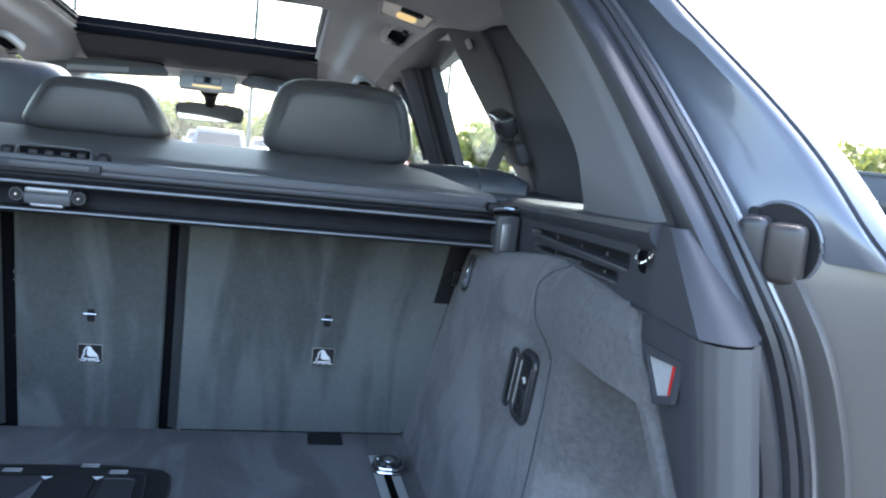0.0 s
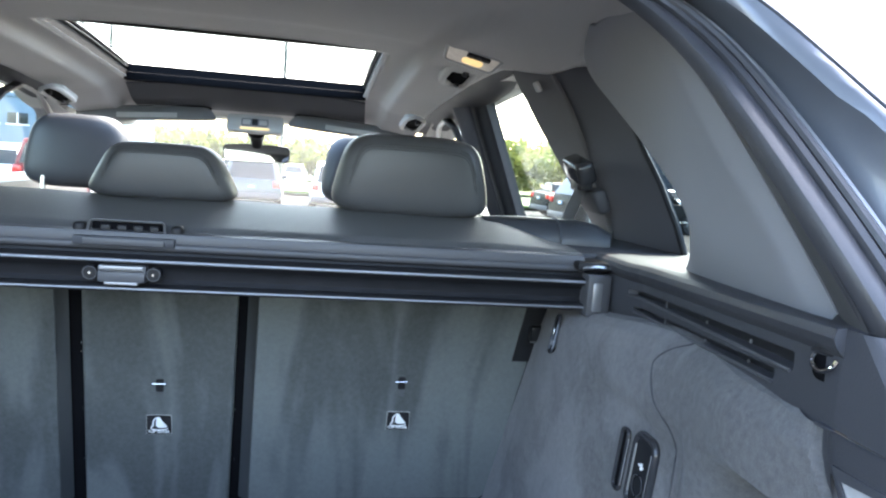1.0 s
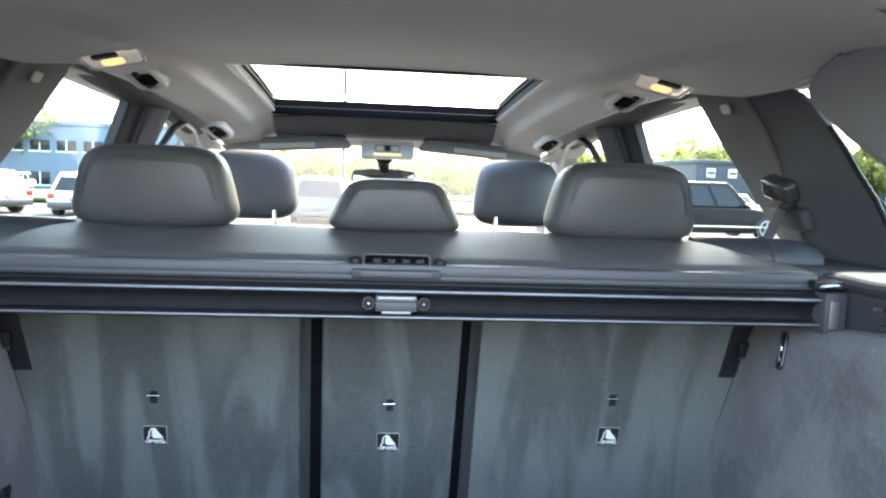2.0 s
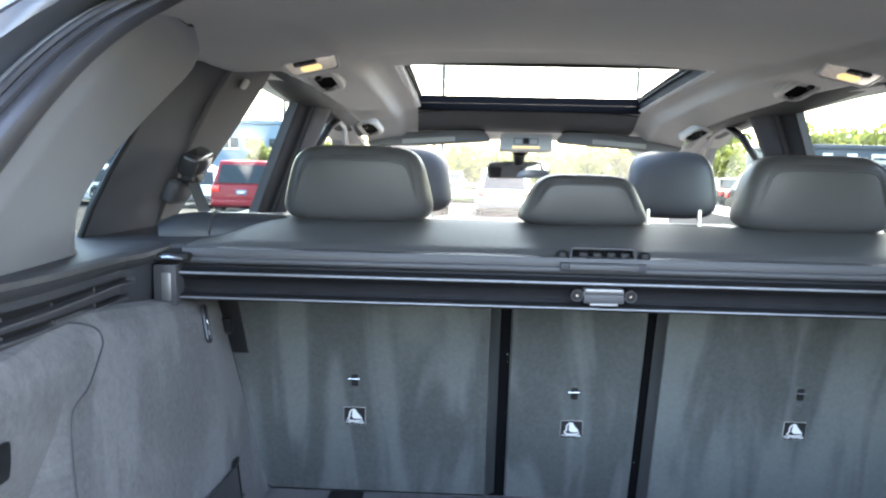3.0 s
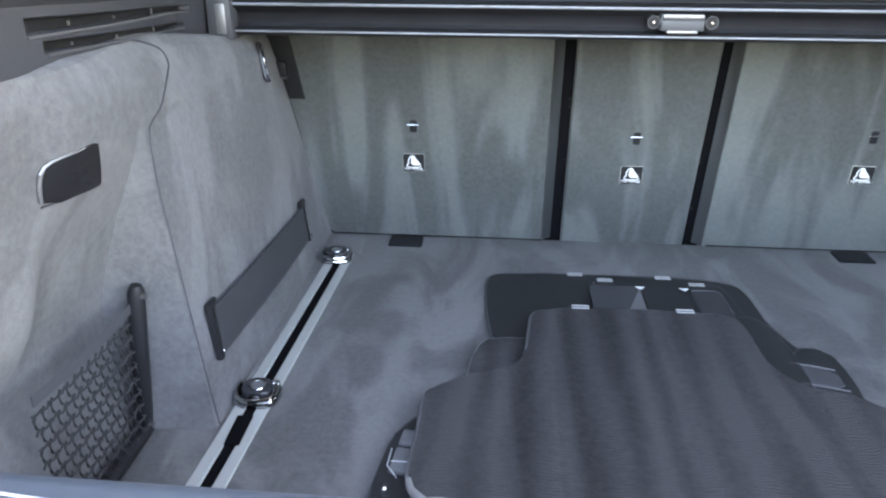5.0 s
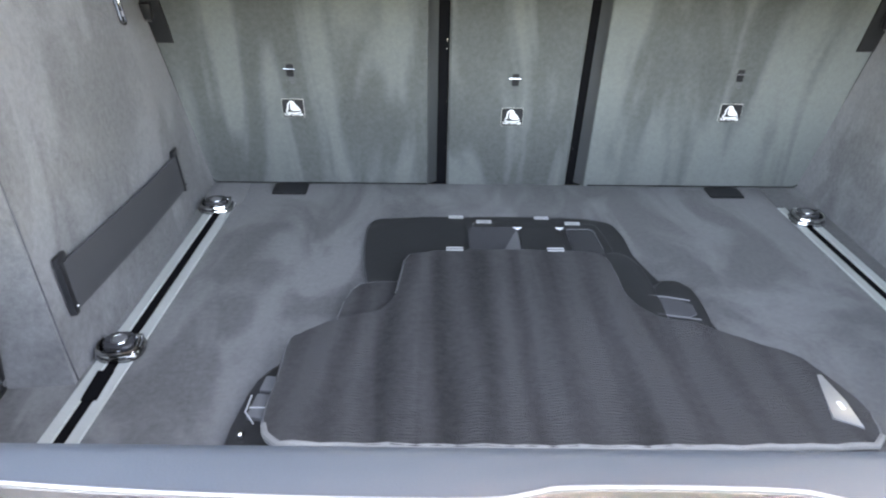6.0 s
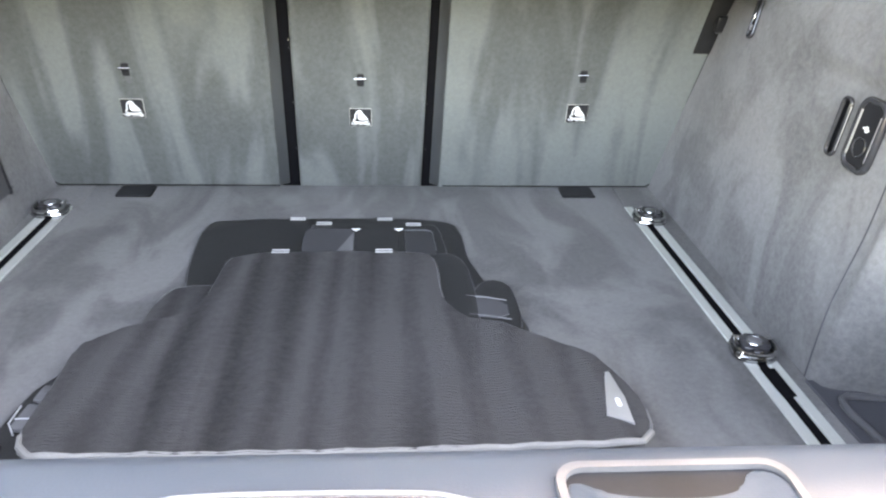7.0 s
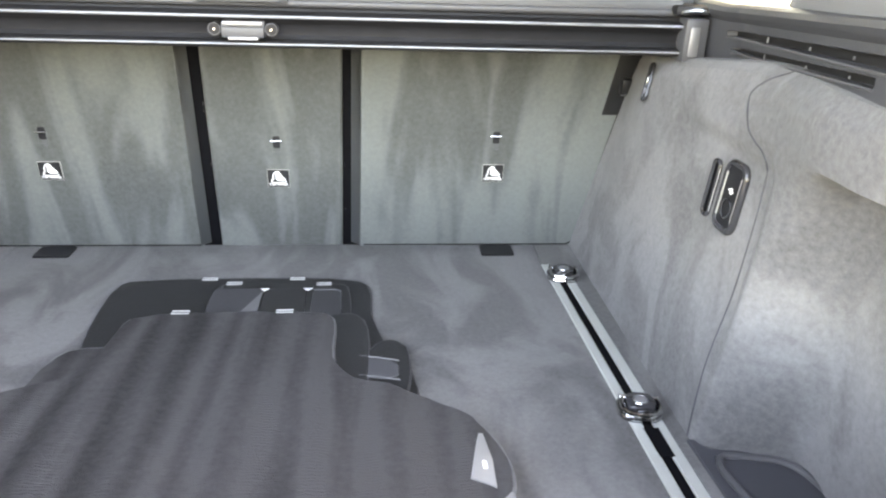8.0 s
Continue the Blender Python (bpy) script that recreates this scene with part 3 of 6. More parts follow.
for s, nm in ((-1, "left"), (1, "right")):
    cp = thing("pillar_c_" + nm, (s * 0.7, 0, 0.47), "dark grey plastic pillar trim between door window and quarter window", "pillar trim", kind="structure")
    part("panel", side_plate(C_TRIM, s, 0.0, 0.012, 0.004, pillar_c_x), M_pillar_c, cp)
    # lighter cloth strip towards the door
    STRIP = [(0.180, 0.778), (0.183, 0.752), (0.173, 0.675), (0.153, 0.607), (0.116, 0.472), (0.062, 0.472), (0.048, 0.60), (0.066, 0.70), (0.092, 0.786), (0.140, 0.785)]
    part("front_strip", side_plate(STRIP, s, 0.004, 0.01, 0.003, pillar_c_x), M_strip, cp, "lighter grey strip beside the door")
    fr = axes((s * (pillar_c_x(0.740, 0.125) - 0.006), 0.125, 0.740), (0, -s, 0), (-s * 0.6, 0, 1))
    part("badge", prism(rrect(0.030, 0.020, 0.006), 0.004, 0.0015, fr), M_lightplast, cp, "small pale airbag badge")
    part("edge_strip", tube([(s * (pillar_c_x(z, y) + 0.002), y - 0.004, z) for y, z in ((-0.152, 0.475), (-0.150, 0.52), (-0.130, 0.58), (-0.100, 0.63), (-0.080, 0.67), (-0.060, 0.70))], 0.0045, 6), M_black, cp)
    dp = thing("pillar_d_" + nm, (s * 0.62, -0.5, 0.47), "grey cloth-covered rear pillar trim", "pillar trim", kind="structure")
    fr_pts = chaikin(D_FRONT, 1, False)
    rr_pts = chaikin([(side_x(z, y) - 0.004, y, z) for y, z in D_REAR], 1, False)

    def dsurf(u, v, s=s):
        def at(pts, q):
            q = q * (len(pts) - 1)
            i = min(int(q), len(pts) - 2)
            return pts[i].lerp(pts[i + 1], q - i)
        a, b = at(fr_pts, u), at(rr_pts[::-1], u)
        p = a.lerp(b, v)
        edge = min(v, 1 - v)
        return (s * (p.x - 0.010 * sm(0, 0.12, edge)), p.y, p.z)
    part("panel", grid(dsurf, 24, 24, 0.004), M_pillar, dp)
    def garnish(u, v, s=s):
        z = 0.775 - 0.30 * u
        yr = lerp_pts(sorted((q[1], q[0]) for q in D_REAR), z)
        ys_, xs_ = lerp_pts(GATE_Y, z), lerp_pts(GATE_X, z)
        a, b = Vector((side_x(z, yr) - 0.006, yr, z)), Vector((xs_ - 0.030, ys_ + 0.012, z))
        p = a.lerp(b, v)
        return (s * (p.x - 0.006 * math.sin(v * math.pi)), p.y, p.z)
    part("rear_garnish", grid(garnish, 30, 8), M_facet, dp, "smoother satin edge towards the tail opening")
    bp = thing("pillar_b_" + nm, (s * 0.7, 0.9, 0.43), "dark plastic door pillar trim with the door's window frame", "pillar trim", kind="structure")
    def upright(prof, s=s):
        """A skin along the pillar; profile points are (offset from the inner face, y at the top, lean)."""
        return grid(lambda u, v: b_point(prof, 0.42 + 0.345 * u, v, s), 16, 4 * (len(prof) - 1))
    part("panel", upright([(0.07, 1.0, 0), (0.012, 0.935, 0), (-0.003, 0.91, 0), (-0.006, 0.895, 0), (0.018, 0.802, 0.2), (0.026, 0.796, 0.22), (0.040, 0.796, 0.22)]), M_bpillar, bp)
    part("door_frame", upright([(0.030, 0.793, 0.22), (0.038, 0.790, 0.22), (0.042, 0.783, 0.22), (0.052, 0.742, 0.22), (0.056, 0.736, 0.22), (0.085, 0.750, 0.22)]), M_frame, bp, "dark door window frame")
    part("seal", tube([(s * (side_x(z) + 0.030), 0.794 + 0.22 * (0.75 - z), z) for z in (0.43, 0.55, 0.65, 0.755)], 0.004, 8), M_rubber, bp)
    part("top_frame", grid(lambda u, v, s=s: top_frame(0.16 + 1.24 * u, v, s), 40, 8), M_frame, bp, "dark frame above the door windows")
    ap = thing("pillar_a_" + nm, (s * 0.7, 1.9, 0.36), "grey windscreen pillar trim", "pillar trim", kind="structure")
    part("panel", side_plate(A_TRIM, s, -0.02, 0.05), M_pillar, ap)
    part("seal", tube([(s * (side_x(z) + 0.012), y, z) for y, z in ((1.02, 0.50), (1.0, 0.62), (1.05, 0.70), (1.15, 0.735), (1.3, 0.72), (1.52, 0.645), (1.8, 0.50))], 0.012, 8), M_rubber, ap)
    # roof side rail, closes the gap between pillars and outer roof
    tagged(obj("roof_rail_" + nm, grid(lambda u, v, s=s: (s * (0.598 + 0.11 * v), -0.5 + 2.1 * u, lerp_pts(ROOF, -0.5 + 2.1 * u) - 0.044 + 0.004 * v), 30, 2, 0.02), M_headliner), "grey roof side rail trim", "roof trim", kind="structure")
    # windows
    for n, (y0, y1, z0, z1) in enumerate(((-0.42, -0.1, 0.46, 0.76), (0.1, 0.86, 0.43, 0.78), (0.98, 2.1, 0.36, 0.74))):
        w = obj("window_%d" % (n + (1 if s < 0 else 4)), grid(lambda u, v, s=s: (s * (side_x(z0 + (z1 - z0) * v) + 0.075), y0 + (y1 - y0) * u, z0 + (z1 - z0) * v), 2, 2, 0.004), M_glass if n else M_tint)
        # only the quarter glass is set to cast shade, so its tint dims the sun
        w.visible_shadow = n == 0
        tagged(w, "clear car side window" if n else "tinted fixed quarter window", "car window", kind="structure")
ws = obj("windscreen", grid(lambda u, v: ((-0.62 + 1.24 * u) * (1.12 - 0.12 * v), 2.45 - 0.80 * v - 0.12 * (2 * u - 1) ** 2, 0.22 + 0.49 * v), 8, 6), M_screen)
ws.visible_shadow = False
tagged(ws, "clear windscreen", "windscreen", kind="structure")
tagged(obj("dashboard", join(rbox(-0.70, 0.70, 1.75, 2.45, -0.15, 0.20, 0.05, 3), rbox(-0.58, -0.2, 1.8, 2.1, 0.16, 0.27, 0.03, 3)), M_plastic), "black soft dashboard with instrument hood", "dashboard", kind="structure")
tagged(obj("bonnet", grid(lambda u, v: (-0.8 + 1.6 * u, 2.45 + 1.2 * v, 0.20 - 0.10 * v - 0.05 * (2 * u - 1) ** 2), 8, 6, 0.02), M_body), "dark grey car bonnet", "bonnet", kind="structure")
tagged(obj("cabin_floor", rbox(-0.74, 0.74, 0.1, 2.4, -0.36, -0.33, 0), M_floor), "dark carpeted cabin floor", "floor", kind="structure")
tagged(obj("bulkhead", rbox(-0.74, 0.74, 2.4, 2.44, -0.36, 0.2, 0), M_plastic), "dark cabin bulkhead", "bulkhead", kind="structure")
tagged(obj("underbody", rbox(-0.80, 0.80, -0.83, 2.6, -0.46, -0.42, 0.01), M_black), "black car underbody", "underbody", kind="structure")

# ---- cargo floor ----
def rail_x(s, y):
    """Middle of a fixing rail; the two do not lie quite alike."""
    return s * (0.4955 - 0.0225 * (y + 0.15)) if s > 0 else s * (0.508 - 0.0267 * (y + 0.134))


floor = thing("floor", (0, -0.35, 0), "dark grey carpeted cargo floor", "floor", kind="structure")
part("carpet", prism([(rail_x(-1, -0.88) + 0.018, -0.88), (rail_x(1, -0.88) - 0.018, -0.88), (0.4735, -0.07), (0.4765, 0.03), (-0.4765, 0.03), (-0.4835, -0.07)], 0.02, 0.002, None, 2, -0.02), M_floor, floor)
for s in (-1, 1):
    bm = prism([(s * 0.53, 0.03), (s * 0.478, 0.03), (s * 0.474, -0.07), (s * 0.478, -0.078), (s * 0.57, -0.078), (s * 0.57, 0.03)], 0.021, 0.002, None, 2, -0.02)
    part("corner_flap", bm, M_floor, floor)
    part("edge_strip", prism([(rail_x(s, -0.078) + s * 0.018, -0.078), (s * 0.66, -0.078), (s * 0.68, -0.88), (rail_x(s, -0.88) + s * 0.018, -0.88)], 0.02, 0.002, None, 2, -0.02), M_floor, floor)
tagged(obj("cargo_tub", rbox(-0.74, 0.74, -0.90, 0.08, -0.06, -0.024, 0), M_black), "black tub under the cargo floor", "floor", kind="structure")

# hinge pockets at the foot of the seat backs
for s in (-1, 1):
    tagged(obj("floor_recess_cover", prism(rrect(0.062, 0.047, 0.004, 2, s * 0.400, -0.006), 0.003, 0.001, None, 1, 0.0005), M_black), "black plastic cover in the floor at the seat foot", "cover", "floor recess covers")




# fixing rails
for s in (-1, 1):
    r = thing("cargo_rail", (s * 0.507, -0.4, 0), "silver aluminium lashing rail with a black slot, let into the carpet", "cargo rail", "cargo rails")
    ra, rb = rail_x(s, -0.072), rail_x(s, -0.88)
    for a, b in ((-0.0215, -0.0066), (0.0066, 0.0215)):
        part("rail_strip", prism([(ra + a, -0.072), (ra + b, -0.072), (rb + b, -0.88), (rb + a, -0.88)], 0.008, 0.0012, None, 1, -0.006), M_alu, r)
    part("slot", prism([(ra - 0.007, -0.072), (ra + 0.007, -0.072), (rb + 0.007, -0.88), (rb - 0.007, -0.88)], 0.003, 0, None, 1, -0.0036), M_gap, r, "black slot")
    rn = rail_x(s, -0.585)
    part("slot_notch", prism([(rn - 0.0100, -0.558), (rn + 0.0095, -0.558), (rn + 0.0100, -0.600), (rn + 0.0105, -0.612), (rn - 0.0075, -0.612), (rn - 0.0085, -0.600), (rn - 0.0095, -0.566)], 0.0012, 0, None, 1, 0.0012), M_gap, r)


# lashing eyes
def cleat(x, y, s, turn=0.0):
    """Oval chromed foot, a raised body with a round button, and the loop folded down round it."""
    c = thing("lashing_eye", (x, y, 0.0), "chromed swivel lashing eye clamped on the rail", "lashing eye", "lashing eyes")
    m = Matrix.Translation((x, y, 0.002)) @ Matrix.Rotation(radians(turn), 4, "Z")

    def loop(rx, ry, z, r, name, mtl, e=0.62, n=32):
        pts = []
        for i in range(n):
            q = 2 * math.pi * i / n
            cx, cy = math.cos(q), math.sin(q)
            pts.append(m @ Vector((rx * math.copysign(abs(cx) ** e, cx), ry * math.copysign(abs(cy) ** e, cy), z)))
        return part(name, tube(pts, r, 8, True), mtl, c)

    part("base", prism(rrect(0.054, 0.050, 0.020, 6), 0.009, 0.0045, m, 3), M_cleat, c)
    loop(0.0262, 0.0242, 0.0042, 0.0022, "foot_rim", M_chrome)
    body = part("body", prism(rrect(0.036, 0.034, 0.010, 5, 0, 0.002), 0.008, 0.003, m @ Matrix.Translation((0, 0, 0.008)), 3), M_gloss, c, "dark turning body")
    part("button", prism([(0.0085 * math.cos(q), 0.002 + 0.0085 * math.sin(q)) for q in (2 * math.pi * i / 20 for i in range(20))], 0.0018, 0.0006, m @ Matrix.Translation((0, 0, 0.0158)), 1), M_dull, body)
    part("button_ring", tube([m @ Vector((0.0098 * math.cos(q), 0.002 + 0.0098 * math.sin(q), 0.0162)) for q in (2 * math.pi * i / 24 for i in range(24))], 0.0009, 6, True), M_chrome, body)
    pts = [(-0.021, 0.010, 0.013), (-0.0245, -0.004, 0.0125), (-0.021, -0.019, 0.0115), (-0.010, -0.0245, 0.0110), (0.010, -0.0245, 0.0110), (0.021, -0.019, 0.0115), (0.0245, -0.004, 0.0125), (0.021, 0.010, 0.013)]
    part("shackle", tube(chaikin([m @ Vector(p) for p in pts], 2, False), 0.0030, 8), M_chrome, c, "bright folded loop")
    for e in (-1, 1):
        part("pivot", tube([m @ Vector((e * 0.017, 0.011, 0.0125)), m @ Vector((e * 0.0245, 0.011, 0.0125))], 0.0042, 12), M_chrome, c)
    part("front_lever", rbox(-0.007, 0.007, -0.020, -0.013, 0.010, 0.0145, 0.0015, 2, m), M_cleat, c)


cleat(-0.511, -0.097, -1, 4)
cleat(0.499, -0.127, 1, -4)
cleat(-0.517, -0.519, -1, 4)
cleat(0.502, -0.524, 1, -8)

# ---- seat backs ----
SB = Vector((0, 0.022, 0))
SEAT = axes(SB, (1, 0, 0), (0, -0.14, 1))


def seat_pt(x, z, out=0.0):
    return SEAT @ Vector((x, z * 1.0098, out))


def seat_back(name, pts, label, sunk=0.0):
    t = thing(name, (sum(p[0] for p in pts) / len(pts), 0.05, 0), label, "car seat", "rear seats")
    m = SEAT @ Matrix.Translation((0, 0, -0.05 - sunk))
    part("back_panel", prism(pts, 0.05, 0.006, m, 3), M_seatback, t)
    lo = min(p[0] for p in pts)
    hi = max(p[0] for p in pts)
    part("backrest", rbox(lo + 0.01, hi - 0.01, 0.05, 0.13, -0.1, 0.47, 0.03, 3, Matrix.Translation((0, 0.035, 0))), M_leather, t)
    part("seat_cushion", rbox(lo + 0.01, hi - 0.01, 0.1, 0.58, -0.2, -0.04, 0.04, 3), M_leather, t)
    return t


def tether(t, x, z, sunk=0.0):
    m = SEAT @ Matrix.Translation((x, z + 0.066, -sunk))
    an = part("tether_anchor", ring(rrect(0.017, 0.034, 0.004, 3), rrect(0.014, 0.031, 0.003, 3), 0.0006, m), M_seatback, t, "slot with a steel bar")
    part("slot", prism(rrect(0.013, 0.022, 0.003, 2, 0.0015, 0.003), 0.0005, 0, m), M_black, an)
    # grey patch laid flush, coloured as the shade under the bar
    part("hollow_shade", prism([(-0.0035, -0.006), (-0.0010, -0.019), (0.0040, -0.022), (0.0075, -0.018), (0.0080, -0.006)], 0.0004, 0, m), M_edge, an, "flat grey patch for the shade below the bar")
    part("bar", tube([m @ Vector((-0.010, 0.006, 0.002)), m @ Vector((0.010, 0.006, 0.002))], 0.0013, 8), M_steel, an)
    m = SEAT @ Matrix.Translation((x, z, -sunk))
    lb = part("tether_label", prism(rrect(0.0385, 0.0345, 0.002, 2), 0.0009, 0.0003, m, 1), M_lightplast, t, "black label with a white child seat sign")
    part("label_field", prism(rrect(0.0373, 0.0333, 0.0015, 2), 0.0013, 0, m), M_label, lb)
    up = m @ Matrix.Translation((0, 0, 0.0015))
    text_mesh("TOP TETHER", 0.0058, up @ Matrix.Translation((0, -0.0120, 0)), M_white, "label_text", lb)
    # child seat sign: a seat with a stepped front on a rocker, and the strap over its back
    seat_ = [(-0.0050, -0.0045), (0.0120, -0.0045), (0.0135, -0.0020), (0.0105, -0.0008), (0.0108, 0.0018), (0.0078, 0.0028), (0.0075, 0.0056), (0.0045, 0.0066), (0.0038, 0.0100), (0.0005, 0.0128), (-0.0028, 0.0122), (-0.0042, 0.0090)]
    part("label_sign", prism(chaikin([Vector((*p, 0)) for p in seat_], 1), 0.0004, 0, up), M_white, lb, smooth=False)
    for line, r in (([(-0.0130, -0.0050), (-0.0100, -0.0082), (0.0, -0.0090), (0.0100, -0.0082), (0.0140, -0.0058)], 0.0010), ([(-0.0120, -0.0040), (-0.0085, -0.0010), (-0.0095, 0.0050), (-0.0065, 0.0105), (-0.0030, 0.0135), (0.0020, 0.0120)], 0.0011)):
        part("label_sign", tube(chaikin([up @ Vector((px, py, 0.0002)) for px, py in line], 2, False), r, 6, False, 0.3, SEAT.col[2].xyz), M_white, lb, smooth=False)


sl = seat_back("folding_seat", [(-0.148, -0.012), (-0.148, 0.485), (-0.640, 0.485), (-0.622, 0.37), (-0.564, 0.06), (-0.556, 0.010), (-0.544, -0.012)][::-1], "folding rear seat back with dark grey carpet beside the wall pad")
smid = seat_back("folding_seat", [(-0.114, -0.012), (0.110, -0.012), (0.121, 0.485), (-0.113, 0.485)], "narrow middle rear seat back with dark grey carpet", 0.006)
sr = seat_back("folding_seat", [(0.141, -0.012), (0.544, -0.012), (0.556, 0.010), (0.564, 0.06), (0.622, 0.37), (0.640, 0.485), (0.151, 0.485)], "folding rear seat back with dark grey carpet beside the power socket")
tether(sl, -0.385, 0.153)
tether(smid, 0.0, 0.138, 0.006)
tether(sr, 0.385, 0.153)
for s, t in ((-1, sl), (1, sr)):
    # bevelled inner edge, and a near-black sheet as shade beside the middle seat
    bm = bmesh.new()
    e0, e1 = (0.149, 0.148) if s < 0 else (0.142, 0.152)
    q = [seat_pt(s * e0, 0.002, -0.001), seat_pt(s * (e0 - 0.016), 0.002, -0.012), seat_pt(s * (e1 - 0.016), 0.48, -0.012), seat_pt(s * e1, 0.48, -0.001)]
    bm.faces.new([bm.verts.new(p) for p in q])
    bmesh.ops.solidify(bm, geom=bm.faces[:], thickness=0.006)
    part("edge_trim", bm, M_edge, t)
    part("gap_shade", prism([(s * 0.15, -0.03), (s * 0.105, -0.03), (s * 0.105, 0.485), (s * 0.15, 0.485)], 0.01, 0, SEAT @ Matrix.Translation((0, 0, -0.028))), M_gap, t)
    # tiny steel bits added as glints in the gap
    for k, zz in enumerate((0.07, 0.16, 0.255, 0.27)):
        part("glint", rbox(-0.0005, 0.0005, -0.0005, 0.0005, -0.001 - 0.002 * (k % 2), 0.002, 0, 1, Matrix.Translation(seat_pt(s * 0.117, zz, -0.016))), M_steel, t)
    # near-black line for the joint and its shade where carpet, wall and floor meet
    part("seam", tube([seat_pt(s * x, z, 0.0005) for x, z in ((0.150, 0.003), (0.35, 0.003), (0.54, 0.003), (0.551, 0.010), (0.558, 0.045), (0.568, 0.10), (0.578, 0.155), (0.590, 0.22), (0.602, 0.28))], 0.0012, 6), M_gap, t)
    # striker plate at the outer shoulder
    m = SEAT @ Matrix.Translation((0, 0, 0))
    pl = part("latch_plate", prism([(s * 0.570, 0.268), (s * 0.606, 0.268), (s * 0.628, 0.40), (s * 0.590, 0.40)], 0.004, 0.001, m), M_black, t, "black latch plate")
    part("latch", join(rbox(-0.012, 0.012, -0.014, 0.014, 0, 0.014, 0.005, 2, m @ Matrix.Translation((s * 0.604, 0.322, 0.003)))), M_black, pl)
    part("latch_bar", tube([m @ Vector((s * 0.592, 0.309, 0.016)), m @ Vector((s * 0.614, 0.309, 0.016))], 0.002, 6), M_steel, pl)

# rear headrests
def headrest(x, w0, w1, z0, z1, y, d, e, label, m, cat="headrest", post=0.05, seam=True, lean=-0.10):
    h = thing("headrest", (x, y, z0), label, cat, "headrests")
    hh = z1 - z0
    part("pad", cushion(x, y, (z0 + z1) / 2, w0, w1, hh, d, e, lean), m, h)
    if seam:
        # stitched lines that frame the rear panel, three close together along its top
        def on_pad(px, pz):
            zn = pz * 2 - 1
            rad = (1 - min(1.0, abs(zn) ** (1 / (e * 1.15))) ** 2) ** (e / 2)
            c = min(0.98, (abs(px) / ((w0 + (w1 - w0) * pz) / 2 * rad)) ** (1 / (e * 1.3)))
            yy = -d / 2 * rad * (1 - c * c) ** (e * 0.75) * (1 - 0.12 * max(0.0, zn))
            return Vector((x + px, y + yy + lean * zn * hh / 2 - 0.0004, z0 + hh * pz))
        for k, (top_, half_, lo) in enumerate(((0.80, 0.398, 0.10), (0.828, 0.409, 0.12), (0.856, 0.418, 0.55))):
            line = [on_pad(px * (w0 + (w1 - w0) * pz), pz) for px, pz in ((-half_, lo), (-half_ + 0.003, 0.4), (-half_ + 0.008, 0.55), (-half_ + 0.022, top_ - 0.07), (-half_ + 0.075, top_), (-0.15, top_ + 0.008), (0, top_ + 0.010), (0.15, top_ + 0.008), (half_ - 0.075, top_), (half_ - 0.022, top_ - 0.07), (half_ - 0.008, 0.55), (half_ - 0.003, 0.4), (half_, lo)) if pz >= lo]
            part("seam", tube(chaikin(line, 2, False), 0.0006 if k else 0.0009, 5), M_stitch if k else m, h)
    for s in (-1, 1):
        part("post", tube([(x + s * post, y - (0.058 if post > 0.06 else 0.02), z0 - 0.06), (x + s * post, y - (0.050 if post > 0.06 else 0.02), z0 + 0.026)], 0.006, 8), M_steel, h, "chromed post")
        part("collar", tube([(x + s * post, y - 0.02, z0 - 0.06), (x + s * post, y - 0.02, z0 - 0.05)], 0.011, 10), M_black, h)
    return h


for s in (-1, 1):
    headrest(s * 0.379, 0.270, 0.208, 0.499, 0.628, -0.005, 0.11, 0.40, "padded black leather headrest of an outer rear seat", M_leather)
headrest(0.0, 0.236, 0.146, 0.502, 0.588, 0.0, 0.09, 0.36, "low black leather headrest of the middle rear seat", M_leather, post=0.055)
for s in (-1, 1):
    fs = thing("front_seat", (s * 0.375, 1.0, -0.33), "front seat with dark blue-black leather back", "car seat", "front seats")
    part("backrest", rbox(s * 0.375 - 0.24, s * 0.375 + 0.24, 0.84, 0.98, -0.2, 0.44, 0.05, 4), M_leather2, fs)
    part("seat_cushion", rbox(s * 0.375 - 0.25, s * 0.375 + 0.25, 0.95, 1.5, -0.25, -0.08, 0.05, 4), M_leather2, fs)
    part("seat_base", rbox(s * 0.375 - 0.2, s * 0.375 + 0.2, 0.95, 1.45, -0.335, -0.24, 0.01), M_black, fs)
    headrest(s * 0.368, 0.272, 0.215, 0.462, 0.647, 0.83, 0.11, 0.46, "rounded blue-black leather headrest of a front seat", M_leather2, post=0.07, seam=False, lean=0.08)

# shoulder bolsters beside the seat backs
for s, nm in ((-1, "left"), (1, "right")):
    b = thing("side_bolster", (s * 0.6, -0.03, 0.4), "rolled black leather bolster beside the seat back", "bolster", "side bolsters")
    pts = [(s * (0.50 + 0.195 * k / 8), -0.022 - 0.068 * (k / 8) ** 1.5, 0.472 + 0.004 * (k / 8)) for k in range(9)]
    part("roll", tube(pts, [0.037, 0.038, 0.039, 0.039, 0.039, 0.039, 0.038, 0.034, 0.020], 14), M_leather2, b)
    part("seam", tube([(s * 0.610 + 0.0, -0.053 + 0.0395 * math.cos(a), 0.4742 + 0.0395 * math.sin(a)) for a in (2 * math.pi * i / 24 for i in range(24))], 0.0022, 5, True), M_leather2, b)

